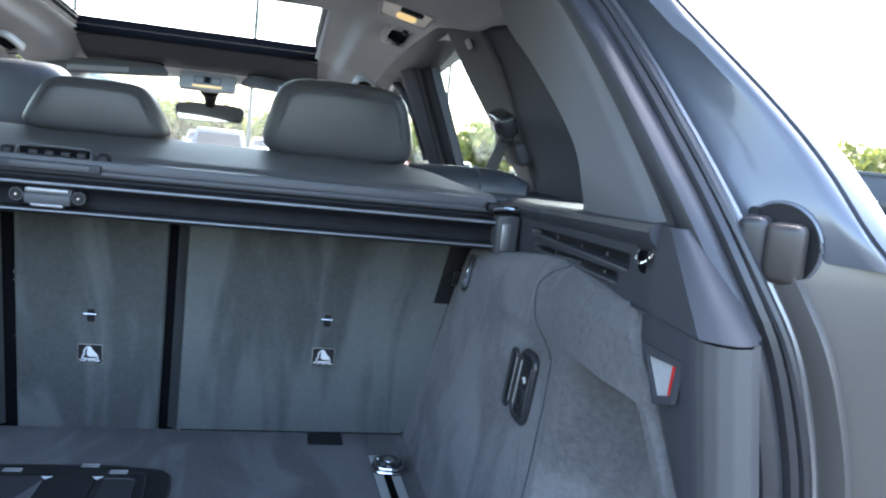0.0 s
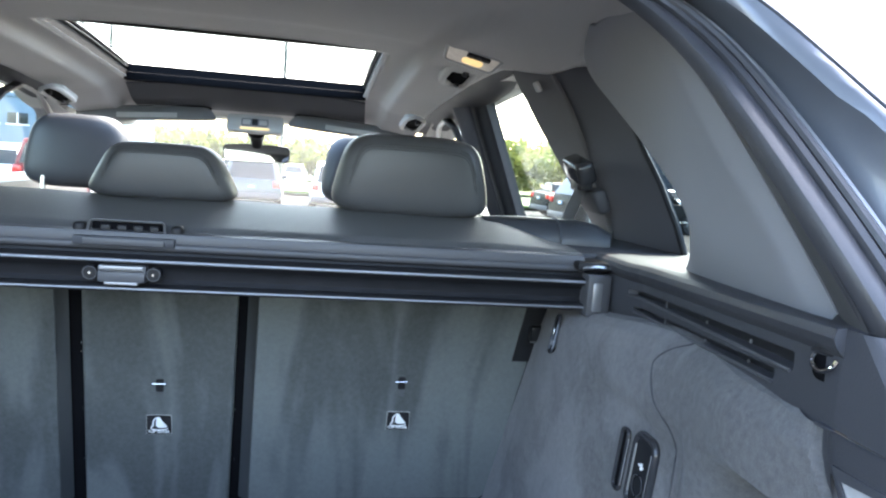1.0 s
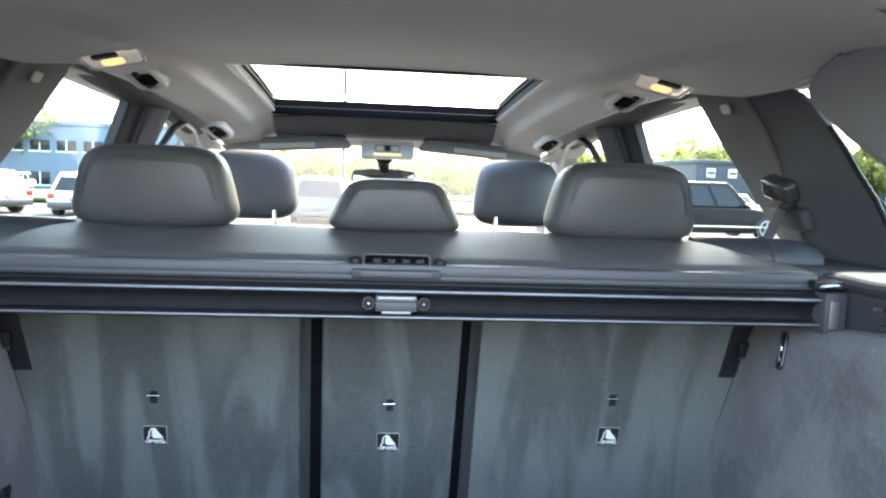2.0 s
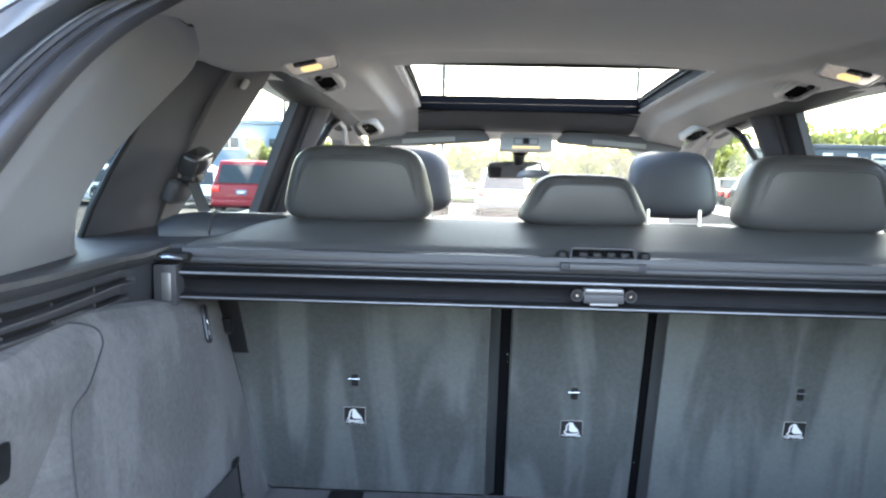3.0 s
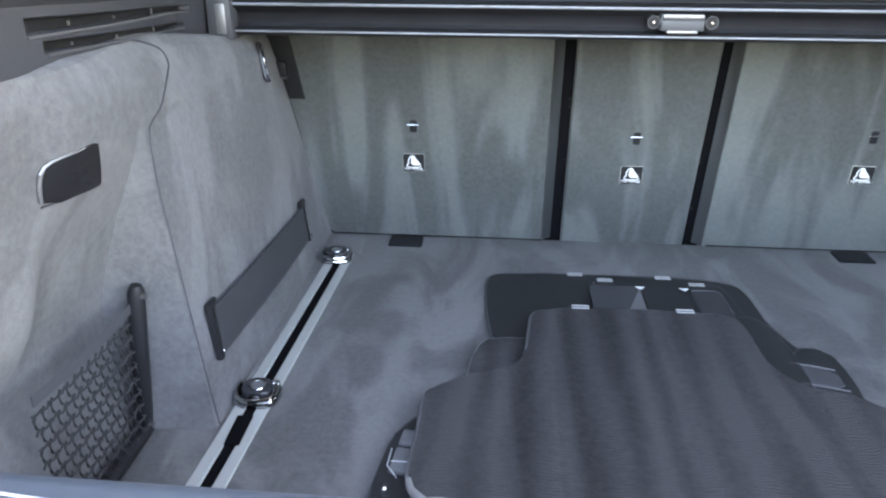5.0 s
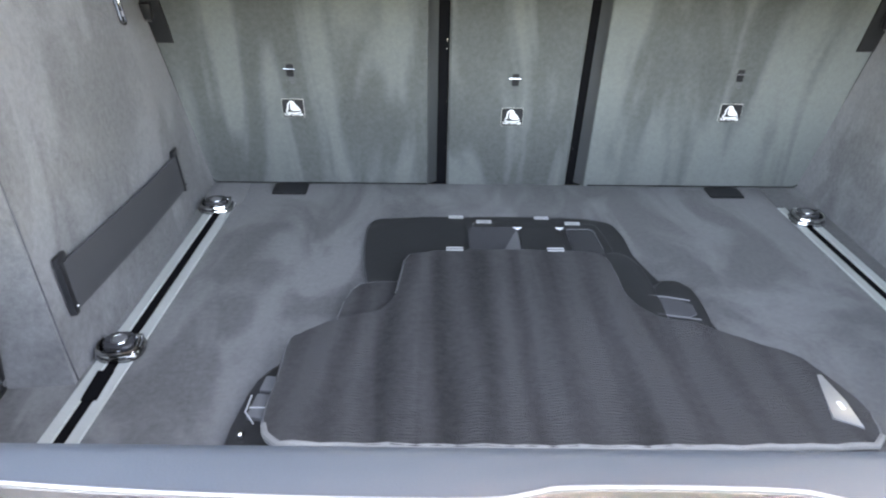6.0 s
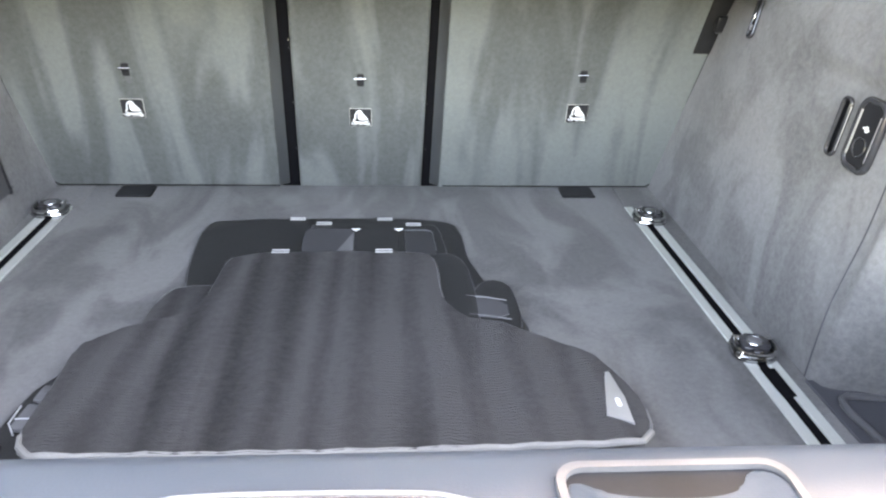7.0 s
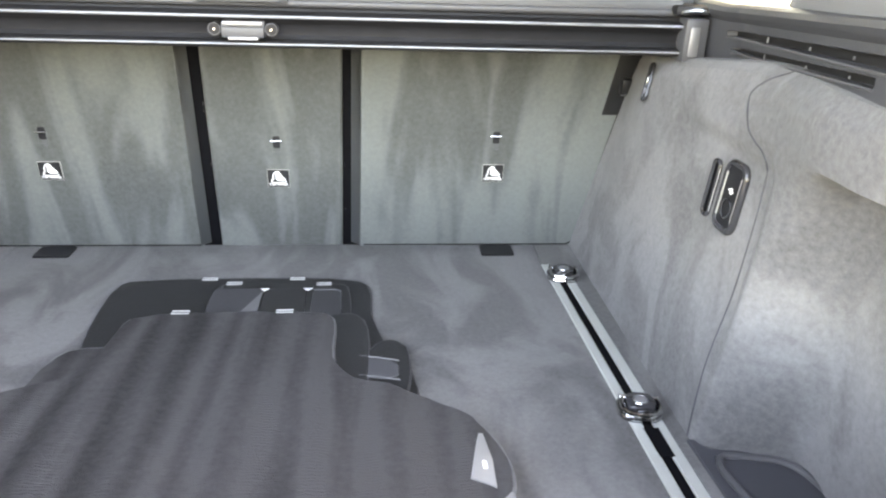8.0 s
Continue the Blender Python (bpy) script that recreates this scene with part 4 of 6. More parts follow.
# ---- load cover cassette ----
cover = thing("load_cover", (0, -0.2, 0.4), "rolled-up black load cover in its metal cassette behind the seats", "load cover")
PROF = [(-0.196, 0.474), (-0.214, 0.470), (-0.226, 0.462), (-0.230, 0.455), (-0.224, 0.450), (-0.226, 0.446), (-0.240, 0.4425), (-0.2425, 0.4395), (-0.240, 0.436), (-0.230, 0.432),
        (-0.224, 0.425), (-0.223, 0.415), (-0.227, 0.4095), (-0.239, 0.407), (-0.2415, 0.404), (-0.238, 0.4005), (-0.22, 0.397), (-0.15, 0.395), (-0.125, 0.42), (-0.13, 0.465), (-0.165, 0.476)]
part("cassette", extrude_x(PROF, -0.603, 0.603), M_black, cover)
for z, y, r in ((0.4395, -0.2415, 0.0022), (0.404, -0.2405, 0.0016)):
    part("bright_line", tube([(-0.602, y, z), (0.602, y, z)], r, 8), M_dull, cover, "bright metal edge")
part("upper_rail", tube([(-0.60, -0.2265, 0.4565), (0.60, -0.2265, 0.4565)], 0.0055, 10), M_plastic, cover)


def flap(u, v):
    """The soft top sheet, from the cassette forwards over the seat tops."""
    x = -0.60 + 1.2 * u
    ax = abs(x)
    cut = sm(0.50, 0.60, ax)
    y0, y1 = -0.222, 0.028 - 0.17 * cut ** 1.3
    y = y0 + (y1 - y0) * v
    z = 0.463 + 0.009 * sm(0, 0.10, v) + 0.030 * math.sin(min(1, v) * math.pi * 0.5) * (1 - cut * 0.9) - 0.02 * sm(0.9, 1.0, v)
    return (x, y, z + 0.0012 * math.sin(x * 23) * v)


part("sheet", grid(flap, 60, 20, -0.004), M_cover, cover, "black vinyl sheet end")
part("sheet_hem", extrude_x([(-0.214, 0.4605), (-0.2285, 0.4605), (-0.2295, 0.468), (-0.227, 0.4735), (-0.214, 0.475)], -0.60, 0.60), M_plastic, cover, "stiff grey hem")
# pull handle on the sheet and the latch on the cassette
HX = 0.0
hd = part("pull_handle", rbox(HX - 0.062, HX + 0.058, -0.236, -0.205, 0.456, 0.468, 0.002), M_trim, cover, "dark grey pull handle")
part("grip_plate", rbox(HX - 0.050, HX + 0.046, -0.2385, -0.230, 0.457, 0.4665, 0.002), M_plastic, hd)
part("handle_bow", tube([(HX - 0.048, -0.2285, 0.466), (HX - 0.046, -0.221, 0.4845), (HX - 0.043, -0.2205, 0.4868), (HX + 0.040, -0.2205, 0.4868), (HX + 0.043, -0.221, 0.4845), (HX + 0.045, -0.2285, 0.466)], 0.0017, 8), M_facet, hd, "thin grey bow")
part("handle_recess", rbox(HX - 0.045, HX + 0.042, -0.216, -0.211, 0.468, 0.484, 0.001), M_gap, hd)
for k in range(4):
    part("handle_rib", rbox(HX - 0.034 + 0.0195 * k, HX - 0.022 + 0.0195 * k, -0.220, -0.215, 0.471, 0.481, 0.002), M_black, hd)
for s in (-1, 1):
    part("handle_lug", rbox(HX + s * 0.058 - 0.008, HX + s * 0.058 + 0.008, -0.226, -0.205, 0.466, 0.484, 0.006, 3), M_black, hd)
lt = part("latch", rbox(-0.030, 0.027, -0.2445, -0.226, 0.412, 0.434, 0.003), M_plastic, cover, "grey metal latch block")
part("latch_face", rbox(-0.029, 0.026, -0.2475, -0.243, 0.413, 0.426, 0.0015), M_plastic, lt)
part("latch_lip", rbox(-0.021, 0.018, -0.2485, -0.23, 0.4095, 0.4135, 0.001), M_dull, lt)
part("latch_top", rbox(-0.027, 0.024, -0.249, -0.23, 0.428, 0.4335, 0.001), M_dull, lt)
for x in (-0.0385, 0.0355):
    part("screw_plate", tube([(x, -0.2445, 0.4235), (x, -0.226, 0.4235)], 0.0082, 16), M_black, lt)
    part("plate_rim", tube([(x + 0.008 * math.cos(a), -0.2445, 0.4235 + 0.008 * math.sin(a)) for a in (2 * math.pi * i / 20 for i in range(20))], 0.0007, 6, True, 1.0, (0, 1, 0)), M_plastic, lt)
    part("screw", tube([(x, -0.2465, 0.4235), (x, -0.240, 0.4235)], 0.0016, 10), M_steel, lt)
for s in (-1, 1):
    eb = part("end_bracket", rbox(min(s * 0.600, s * 0.634), max(s * 0.600, s * 0.634), -0.252, -0.19, 0.392, 0.452, 0.004), M_plastic, cover, "dark grey end bracket")
    part("bracket_face", rbox(min(s * 0.607, s * 0.622), max(s * 0.607, s * 0.622), -0.2535, -0.246, 0.400, 0.441, 0.003), M_dull, eb)
    part("bracket_cap", rbox(min(s * 0.585, s * 0.64), max(s * 0.585, s * 0.64), -0.248, -0.15, 0.455, 0.468, 0.004), M_black, cover)
    part("bracket_lever", tube([(s * 0.592, -0.246, 0.459), (s * 0.612, -0.25, 0.462), (s * 0.63, -0.246, 0.46)], 0.003, 6), M_steel, eb)

# ---- side walls of the cargo bay ----
WALL = [(0.545, -0.01), (0.549, 0.03), (0.556, 0.10), (0.566, 0.2), (0.577, 0.30), (0.583, 0.35), (0.589, 0.380), (0.598, 0.398), (0.612, 0.409), (0.645, 0.412)]


def wall_at(s, y, q):
    """Point of the carpeted side wall; q runs up the section from 0 to 1."""
    i = min(int(q * (len(WALL) - 1)), len(WALL) - 2)
    f = q * (len(WALL) - 1) - i
    x = WALL[i][0] + (WALL[i + 1][0] - WALL[i][0]) * f
    z = WALL[i][1] + (WALL[i + 1][1] - WALL[i][1]) * f
    top = 0.392 + 0.042 * sm(-0.12, -0.56, y)
    z *= top / 0.412
    if s < 0:
        back = sm(-0.580, -0.594, y) * (1 - sm(0.12, 0.40, z))
        x += 0.096 * back
    x += 0.034 * sm(-0.19, 0.01, y) * min(1, z / 0.36)
    # towards the tail the rounded top narrows and follows the trim inwards
    taper = 0.17 * max(0.0, -0.34 - y) * sm(-0.46, -0.68, y)
    k = 1 - 0.72 * sm(-0.45, -0.78, y)
    x += (0.645 - taper - (0.645 - x) * k - x) * sm(0.27, 0.41, z)
    x += (0.560 + (0.012 if s < 0 else 0.0) + 0.18 * max(0.0, 0.415 - z) - x) * sm(-0.72, -0.772, y) * (sm(0.15, 0.25, z) if s < 0 else 1)
    if s > 0:
        # niche under the rounded top: soft at its front, sharp under the roll and at its rear post
        rear = -0.776 - 0.45 * max(0.0, 0.358 - z)
        f = sm(-0.577, -0.640 - 0.22 * min(z, 0.35), y) * (1 - sm(rear, rear - 0.009, y))
        f *= 1 - sm(0.357 - 0.006 - 0.20 * (1 - sm(-0.58, -0.69, y)), 0.362, z)
        x += (0.655 - 0.05 * z - x) * f
    # it ends behind the lamp panel's front edge
    edge = (-0.777 if s > 0 else -0.797) - 0.45 * min(0.11, max(0.0, 0.415 - z))
    x += 0.03 * sm(edge + 0.002, edge - 0.010, y) * (1 if s > 0 else sm(0.15, 0.25, z))
    # the rear section's top stands a little proud of the front one
    x -= 0.004 * sm(-0.470, -0.490, y) * sm(0.350, 0.364, z) * (1 - sm(0.41, 0.43, z))
    if s > 0:
        x += 0.009 * sm(-0.28, -0.42, y) * (1 - sm(-0.57, -0.60, y)) * sm(0.08, 0.2, z) * (1 - sm(0.325, 0.35, z))
    x -= 0.003 * sm(-0.578, -0.590, y) * (1 - sm(0.35, 0.362, z))
    return Vector((s * x, y, z))


def wall_x(s, y, z):
    best = min((wall_at(s, y, k / 240) for k in range(241)), key=lambda p: abs(p.z - z))
    return best.x


def wall_frame(s, y, z, lift=0.0):
    x0, x1 = wall_x(s, y, z - 0.02), wall_x(s, y, z + 0.02)
    return axes((wall_x(s, y, z), y, z), (0, -s, 0), (x1 - x0, 0, 0.04)) @ Matrix.Translation((0, 0, lift))


walls = {}
for s, nm in ((-1, "left"), (1, "right")):
    w = thing("wall_" + nm, (s * 0.57, -0.4, 0), "grey carpeted side wall of the cargo bay", "side trim", kind="structure")
    walls[s] = w
    bm = grid(lambda u, v, s=s: wall_at(s, 0.06 - (0.905 if s > 0 else 0.92) * u, v), 300, 110)
    part("carpet", bm, M_side, w)
    # stitched joint between front and rear section
    ss = [(-0.542, 0.430), (-0.512, 0.427), (-0.490, 0.418), (-0.482, 0.406), (-0.497, 0.393), (-0.517, 0.379), (-0.540, 0.364), (-0.570, 0.356), (-0.576, 0.335), (-0.578, 0.30), (-0.578, 0.18), (-0.577, 0.05), (-0.574, 0.0)]
    if s > 0:
        ss = [(-0.535, 0.428), (-0.510, 0.416), (-0.490, 0.400), (-0.493, 0.384), (-0.509, 0.366), (-0.524, 0.352), (-0.556, 0.346), (-0.556, 0.33), (-0.562, 0.25), (-0.562, 0.14), (-0.566, 0.05), (-0.572, 0.0)]
    ss = [p.to_tuple()[:2] for p in chaikin([Vector((*p, 0)) for p in ss], 2, False)]
    part("seam", tube([(wall_x(s, y, z) - s * 0.0002, y, z) for y, z in ss], 0.0012, 5), M_trim, w)
    # hard upper trim, its lip and the ledge under the quarter window
    ox, oy = (0.012, -0.014) if s < 0 else (0.0, 0.0)

    def trim_x(y, ox=ox):
        return 0.638 - 0.17 * max(0, -0.34 - y) + ox * sm(-0.55, -0.78, y)

    SLOTS = (((-0.300, 0.439, 0.0036), (-0.725, 0.463, 0.0062)), ((-0.320, 0.420, 0.0033), (-0.700, 0.4455, 0.0046)))

    def slot_depth(y, z):
        d = 0.0
        for (ya, za, ha), (yb, zb, hb) in SLOTS:
            f = (y - ya) / (yb - ya)
            if 0 <= f <= 1:
                zc, hh = za + (zb - za) * f, ha + (hb - ha) * f
                d = max(d, 1 - sm(hh * 0.75, hh * 1.15, abs(z - zc)))
        return d

    def upper(u, v, s=s):
        y = -0.19 - (0.60 - oy) * u
        xu = trim_x(y)
        rise = 0.058 * max(0.0, -0.30 - y)
        sec = [(xu + 0.012, 0.37), (xu + 0.002, 0.40), (xu, 0.42), (xu - 0.001, 0.4535 + rise), (xu - 0.007, 0.460 + rise), (xu - 0.010, 0.466 + rise), (xu - 0.008, 0.472 + rise), (xu + 0.0, 0.476 + rise * 0.9), (xu + 0.02, 0.478 + rise * 0.7), (xu + 0.06, 0.477 + rise * 0.4), (xu + 0.18, 0.475)]
        cuts = (0, 0.06, 0.12, 0.70, 0.74, 0.78, 0.82, 0.86, 0.90, 0.95, 1.0)
        i = 0
        while i < len(cuts) - 2 and v > cuts[i + 1]:
            i += 1
        f = (v - cuts[i]) / (cuts[i + 1] - cuts[i])
        a, b = sec[i], sec[i + 1]
        x, z = a[0] + (b[0] - a[0]) * f, a[1] + (b[1] - a[1]) * f
        if i == 2:
            x += 0.013 * slot_depth(y, z)
        return (s * x, y, z)
    part("upper_trim", grid(upper, 110, 100), M_trim, w, "dark moulded plastic upper trim with a ledge")
    bm = bmesh.new()
    bm.faces.new([bm.verts.new(Vector(upper(1.0, v)) - Vector((0, 0.0005, 0))) for v in (0.62, 0.70, 0.74, 0.78, 0.82, 0.86, 0.90, 0.95)])
    part("lip_end", bm, M_trim, w)
    part("front_ledge", rbox(min(s * 0.60, s * 0.82), max(s * 0.60, s * 0.82), -0.195, 0.2, 0.455, 0.4755, 0.005), M_trim, w)

    def facet_edge(z):
        f = (0.505 - z) / 0.069
        return Vector((0.5605 + ox - 0.0045 * f, oy - 0.800 - 0.066 * f, z))

    def rear_facet(u, v, s=s):
        z = 0.501 - 0.065 * u
        a = facet_edge(z)
        b = Vector((0.575 + ox * 0.5 + 0.037 * u, oy * 0.5 - 0.812 - 0.040 * u, z))
        p = a.lerp(b, v)
        return (s * (p.x - 0.003 * math.sin(v * math.pi)), p.y - (0.005 + 0.015 * u) * math.sin(v * math.pi), z)
    part("rear_facet", grid(rear_facet, 8, 10), M_trim, w, "satin rear end of the trim")

    def trim_end(u, v, s=s):
        z = 0.5012 - 0.065 * u
        p = Vector((trim_x(-0.789 + oy) - 0.001, -0.789 + oy, z)).lerp(facet_edge(z), v)
        return (s * p.x, p.y, z)
    part("trim_end", grid(trim_end, 6, 4), M_trim, w)
    cap = [Vector((trim_x(-0.775 + oy) - 0.006, -0.775 + oy, 0.5005)), facet_edge(0.5015), Vector((0.577 + ox * 0.5, -0.813 + oy * 0.5, 0.5015)), Vector((0.62, -0.81, 0.501)), Vector((0.66, -0.74, 0.500)), Vector((0.60, -0.73, 0.499))]
    bm = bmesh.new()
    bm.faces.new([bm.verts.new((s * p.x, p.y, p.z)) for p in cap])
    part("ledge_end", bm, M_trim, w)
    # air slots: black bottoms and tiny webs
    for (ya, za, ha), (yb, zb, hb) in SLOTS:
        strip = bmesh.new()
        rows_ = []
        for i in range(13):
            y = ya + (yb - ya) * i / 12
            z, h = za + (zb - za) * i / 12, (ha + (hb - ha) * i / 12) * 0.8
            rows_.append([strip.verts.new((s * (trim_x(y) + 0.0115), y, z + e * h)) for e in (-1, 1)])
        for p, q in zip(rows_, rows_[1:]):
            strip.faces.new((p[0], p[1], q[1], q[0]))
        vt = part("air_slot", strip, M_black, w, "black air slot")
        for y in (-0.428, -0.552, -0.650):
            f = (y - ya) / (yb - ya)
            z, h = za + (zb - za) * f, (ha + (hb - ha) * f)
            h *= 0.8 if y > -0.5 else 0.3
            xx = s * (trim_x(y) + 0.003)
            part("slot_web", rbox(xx - 0.0008, xx + 0.0008, y - 0.0008, y + 0.0008, z - h, z + h, 0), M_dull, vt)
        part("slot_lip", tube([(s * (trim_x(ya + (yb - ya) * i / 12) - 0.0004), ya + (yb - ya) * i / 12, za + (zb - za) * i / 12 - (ha + (hb - ha) * i / 12) * 1.2) for i in range(13)], 0.0016, 6), M_plastic, w)
    # bag hook
    hk = thing("bag_hook", (s * 0.56, -0.782, 0.468), "folding dark metal bag hook in its recess", "hook", "bag hooks")
    m = axes((s * (trim_x(-0.772 + oy) + 0.0008), -0.772 + oy, 0.473 + (0.006 if s < 0 else 0)), (0.17, -s, 0) if s > 0 else (-0.17, 1, 0), (0, 0, 1))
    part("recess", prism(rrect(0.024, 0.024, 0.007, 4), 0.0014, 0.0006, m), M_gap, hk)
    part("hook", tube(chaikin([m @ Vector(p) for p in ((-0.010 * s, 0.006, 0.001), (-0.009 * s, 0.0, 0.006), (0.0, -0.005, 0.008), (0.010 * s, 0.0, 0.008), (0.012 * s, 0.006, 0.007))], 2, False), 0.0016, 8), M_chrome, hk)
    part("pivot", tube([m @ Vector((-0.012, 0.008, 0.002)), m @ Vector((0.012, 0.008, 0.002))], 0.0022, 8), M_black, hk)
    # finger slot near the seat
    fs = thing("release_slot", (s * 0.577, -0.185, 0.35), "narrow chromed seat release slot in the side carpet", "release slot", "release slots")
    m = wall_frame(s, -0.183, 0.352, 0.003) @ Matrix.Rotation(radians(14 * s), 4, "Z")
    part("frame", tube([m @ Vector((x, y, 0.001)) for x, y in rrect(0.012, 0.055, 0.005, 5)], 0.0024, 8, True), M_gloss, fs)
    part("bright_edge", tube([m @ Vector((-0.0075 * s * e, y, 0.0015)) for e, y in ((1, -0.022), (1, 0.0), (1, 0.022))], 0.0010, 6), M_steel, fs)
    part("slot", prism(rrect(0.012, 0.054, 0.005, 4), 0.0015, 0, m), M_gap, fs)
    part("lever", rbox(-0.0018, 0.0018, -0.006, 0.017, 0.001, 0.004, 0.001, 1, m), M_steel, fs)
    part("lever_stop", rbox(-0.0018, 0.0018, -0.018, -0.010, 0.001, 0.004, 0.001, 1, m), M_dull, fs)

# left: rubber pad, grip opening and elastic net
w = walls[-1]
pad = thing("holding_strap", (-0.56, -0.3, 0.03), "wide grey elastic strap with black end brackets on the side wall", "holding strap")
PZ = [(-0.140, 0.055, 0.113), (-0.540, 0.073, 0.133)]


def pad_pt(u, v, out=0.003):
    y = PZ[0][0] + (PZ[1][0] - PZ[0][0]) * u
    z0 = PZ[0][1] + (PZ[1][1] - PZ[0][1]) * u
    z1 = PZ[0][2] + (PZ[1][2] - PZ[0][2]) * u
    z = z0 + (z1 - z0) * v
    return (wall_x(-1, y, z) + out, y, z)


part("strap", grid(lambda u, v: pad_pt(u, v, 0.005 + 0.003 * math.sin(math.pi * u)), 24, 4, 0.002), M_strap, pad)
part("hem", tube([pad_pt(i / 12, 1.0, 0.006 + 0.003 * math.sin(math.pi * i / 12)) for i in range(13)], 0.0014, 6), M_trim, pad)
for u, hw in ((-0.006, 0.010), (1.006, 0.016)):
    br = part("end_bracket", grid(lambda a, v: pad_pt(u + hw * (2 * a - 1), v * 1.09 - 0.04, 0.009 if 0.05 < a < 0.95 else 0.003), 6, 6, 0.003), M_black, pad, "black end bracket")
    part("hook_tab", rbox(-0.003, 0.003, -0.012, 0.012, -0.006, 0.006, 0.002, 2, Matrix.Translation(pad_pt(u - hw * 0.6 * (1 if u > 0.5 else -1), 1.08, 0.006))), M_black, br)
    part("screw", rbox(-0.0015, 0.0015, -0.0015, 0.0015, -0.0015, 0.0015, 0.0005, 1, Matrix.Translation(pad_pt(u, 0.14, 0.011))), M_steel, br)
grip = thing("grip_opening", (-0.64, -0.61, 0.31), "black recessed grip opening with a metal rim in side carpet", "grip")
GR = [(p.x, p.y) for p in chaikin([Vector((*p, 0)) for p in [(-0.7545, 0.334), (-0.7575, 0.350), (-0.7570, 0.365), (-0.746, 0.3700), (-0.720, 0.3710), (-0.699, 0.3715), (-0.692, 0.365), (-0.673, 0.333), (-0.668, 0.3245), (-0.680, 0.3250)]], 1)]
# flat black face on the carpet, for the shade inside the opening
bm = bmesh.new()
rings = [[bm.verts.new((wall_x(-1, y1, z1) + 0.0016, y1, z1)) for y1, z1 in ((-0.717 + (y + 0.717) * f, 0.349 + (z - 0.349) * f) for y, z in GR)] for f in (1.0, 0.8, 0.6, 0.4, 0.2, 0.05)]
for ra_, rb_ in zip(rings, rings[1:]):
    for i in range(len(GR)):
        k = (i + 1) % len(GR)
        bm.faces.new((ra_[i], ra_[k], rb_[k], rb_[i]))
bm.faces.new(rings[-1])
bmesh.ops.recalc_face_normals(bm, faces=bm.faces)
bmesh.ops.solidify(bm, geom=bm.faces[:], thickness=0.001)
part("hollow_shade", bm, M_black, grip)
part("rim", tube([(wall_x(-1, y, z) + 0.0020, y - 0.0012, z) for y, z in GR[:9]], [0.0016, 0.0017, 0.0017, 0.0016, 0.0014, 0.0012, 0.0010, 0.0009, 0.0008], 6), M_dull, grip)
part("lower_lip", tube([(wall_x(-1, y, z) + 0.0010, y, z) for y, z in ((-0.7545, 0.3335), (-0.720, 0.330), (-0.680, 0.3245))], 0.0008, 6), M_trim, grip)
net = thing("storage_net", (-0.63, -0.62, 0.0), "black elastic storage net in a dark frame at the side wall", "storage net")
NX = -0.615
part("post", tube([(-0.622, -0.601, 0.008), (-0.615, -0.599, 0.09), (-0.607, -0.596, 0.181), (-0.606, -0.5955, 0.189)], [0.0095, 0.0095, 0.0092, 0.006], 12), M_black, net)
part("foot_bar", tube([(-0.622, -0.600, 0.010), (-0.620, -0.68, 0.010), (NX, -0.765, 0.010)], 0.0100, 12), M_black, net)
part("stud", tube([(-0.600, -0.598, 0.177), (-0.5955, -0.598, 0.177)], 0.004, 10), M_steel, net)
part("stud", tube([(-0.615, -0.603, 0.018), (-0.610, -0.603, 0.018)], 0.004, 10), M_steel, net)


def net_end(z):
    return -0.603 + 0.005 * (z / 0.178)


def net_sag(y):
    return 0.004 * math.sin((y + 0.575) / 0.19 * math.pi)


part("hem", grid(lambda u, v: (NX + 0.002, -0.600 - 0.176 * u, 0.1620 + 0.0105 * v + net_sag(-0.600 - 0.176 * u)), 16, 3, 0.002), M_plastic, net, "grey elastic hem")
out = None
for r in range(9):
    z0 = 0.018 + 0.0168 * r
    pts = []
    for i in range(57):
        y = net_end(z0) - 0.003 - 0.175 * i / 56
        pts.append((NX + 0.0012 * math.sin(i * 0.9), y, z0 + net_sag(y) * (r / 9) - 0.0030 * abs(math.sin((i / 56 * 14 + 0.5 * (r % 2)) * math.pi))))
    b = tube(pts, 0.0011, 5)
    out = b if out is None else join(out, b)
    if r < 8:
        for k in range(14):
            y = net_end(z0) - 0.003 - 0.175 * (k + 0.5 * (r % 2)) / 14
            out = join(out, tube([(NX, y, z0), (NX + 0.001, y - 0.0050, z0 + 0.005), (NX, y - 0.0052, z0 + 0.012), (NX, y - 0.0010, z0 + 0.0168)], 0.0013, 5))
part("net_mesh", out, M_net, net)

# right: net slot, power socket and the tray
sock = thing("power_socket", (0.578, -0.507, 0.28), "black power socket panel in a rounded frame on the side carpet", "power socket")
m = wall_frame(1, -0.502, 0.279, 0.001)
part("frame", tube([m @ Vector((x, y, 0.002)) for x, y in rrect(0.044, 0.077, 0.013, 6)], 0.0044, 10, True), M_gloss, sock)
# thin metal bars added as the highlights inside the frame
for e in (-1, 1):
    part("highlight_bar", tube([m @ Vector((e * 0.0180, y, 0.0045)) for y in (-0.026, 0.0, 0.026)], 0.0013, 6), M_dull, sock, "metal bar added as the frame's inner highlight")
part("outlet", tube([m @ Vector((0.011 * math.cos(q), -0.014 + 0.011 * math.sin(q), 0.0046)) for q in (2 * math.pi * i / 20 for i in range(20))], 0.0012, 6, True), M_gloss, sock)
part("lid", prism(rrect(0.045, 0.074, 0.011, 5), 0.004, 0.001, m), M_black, sock)
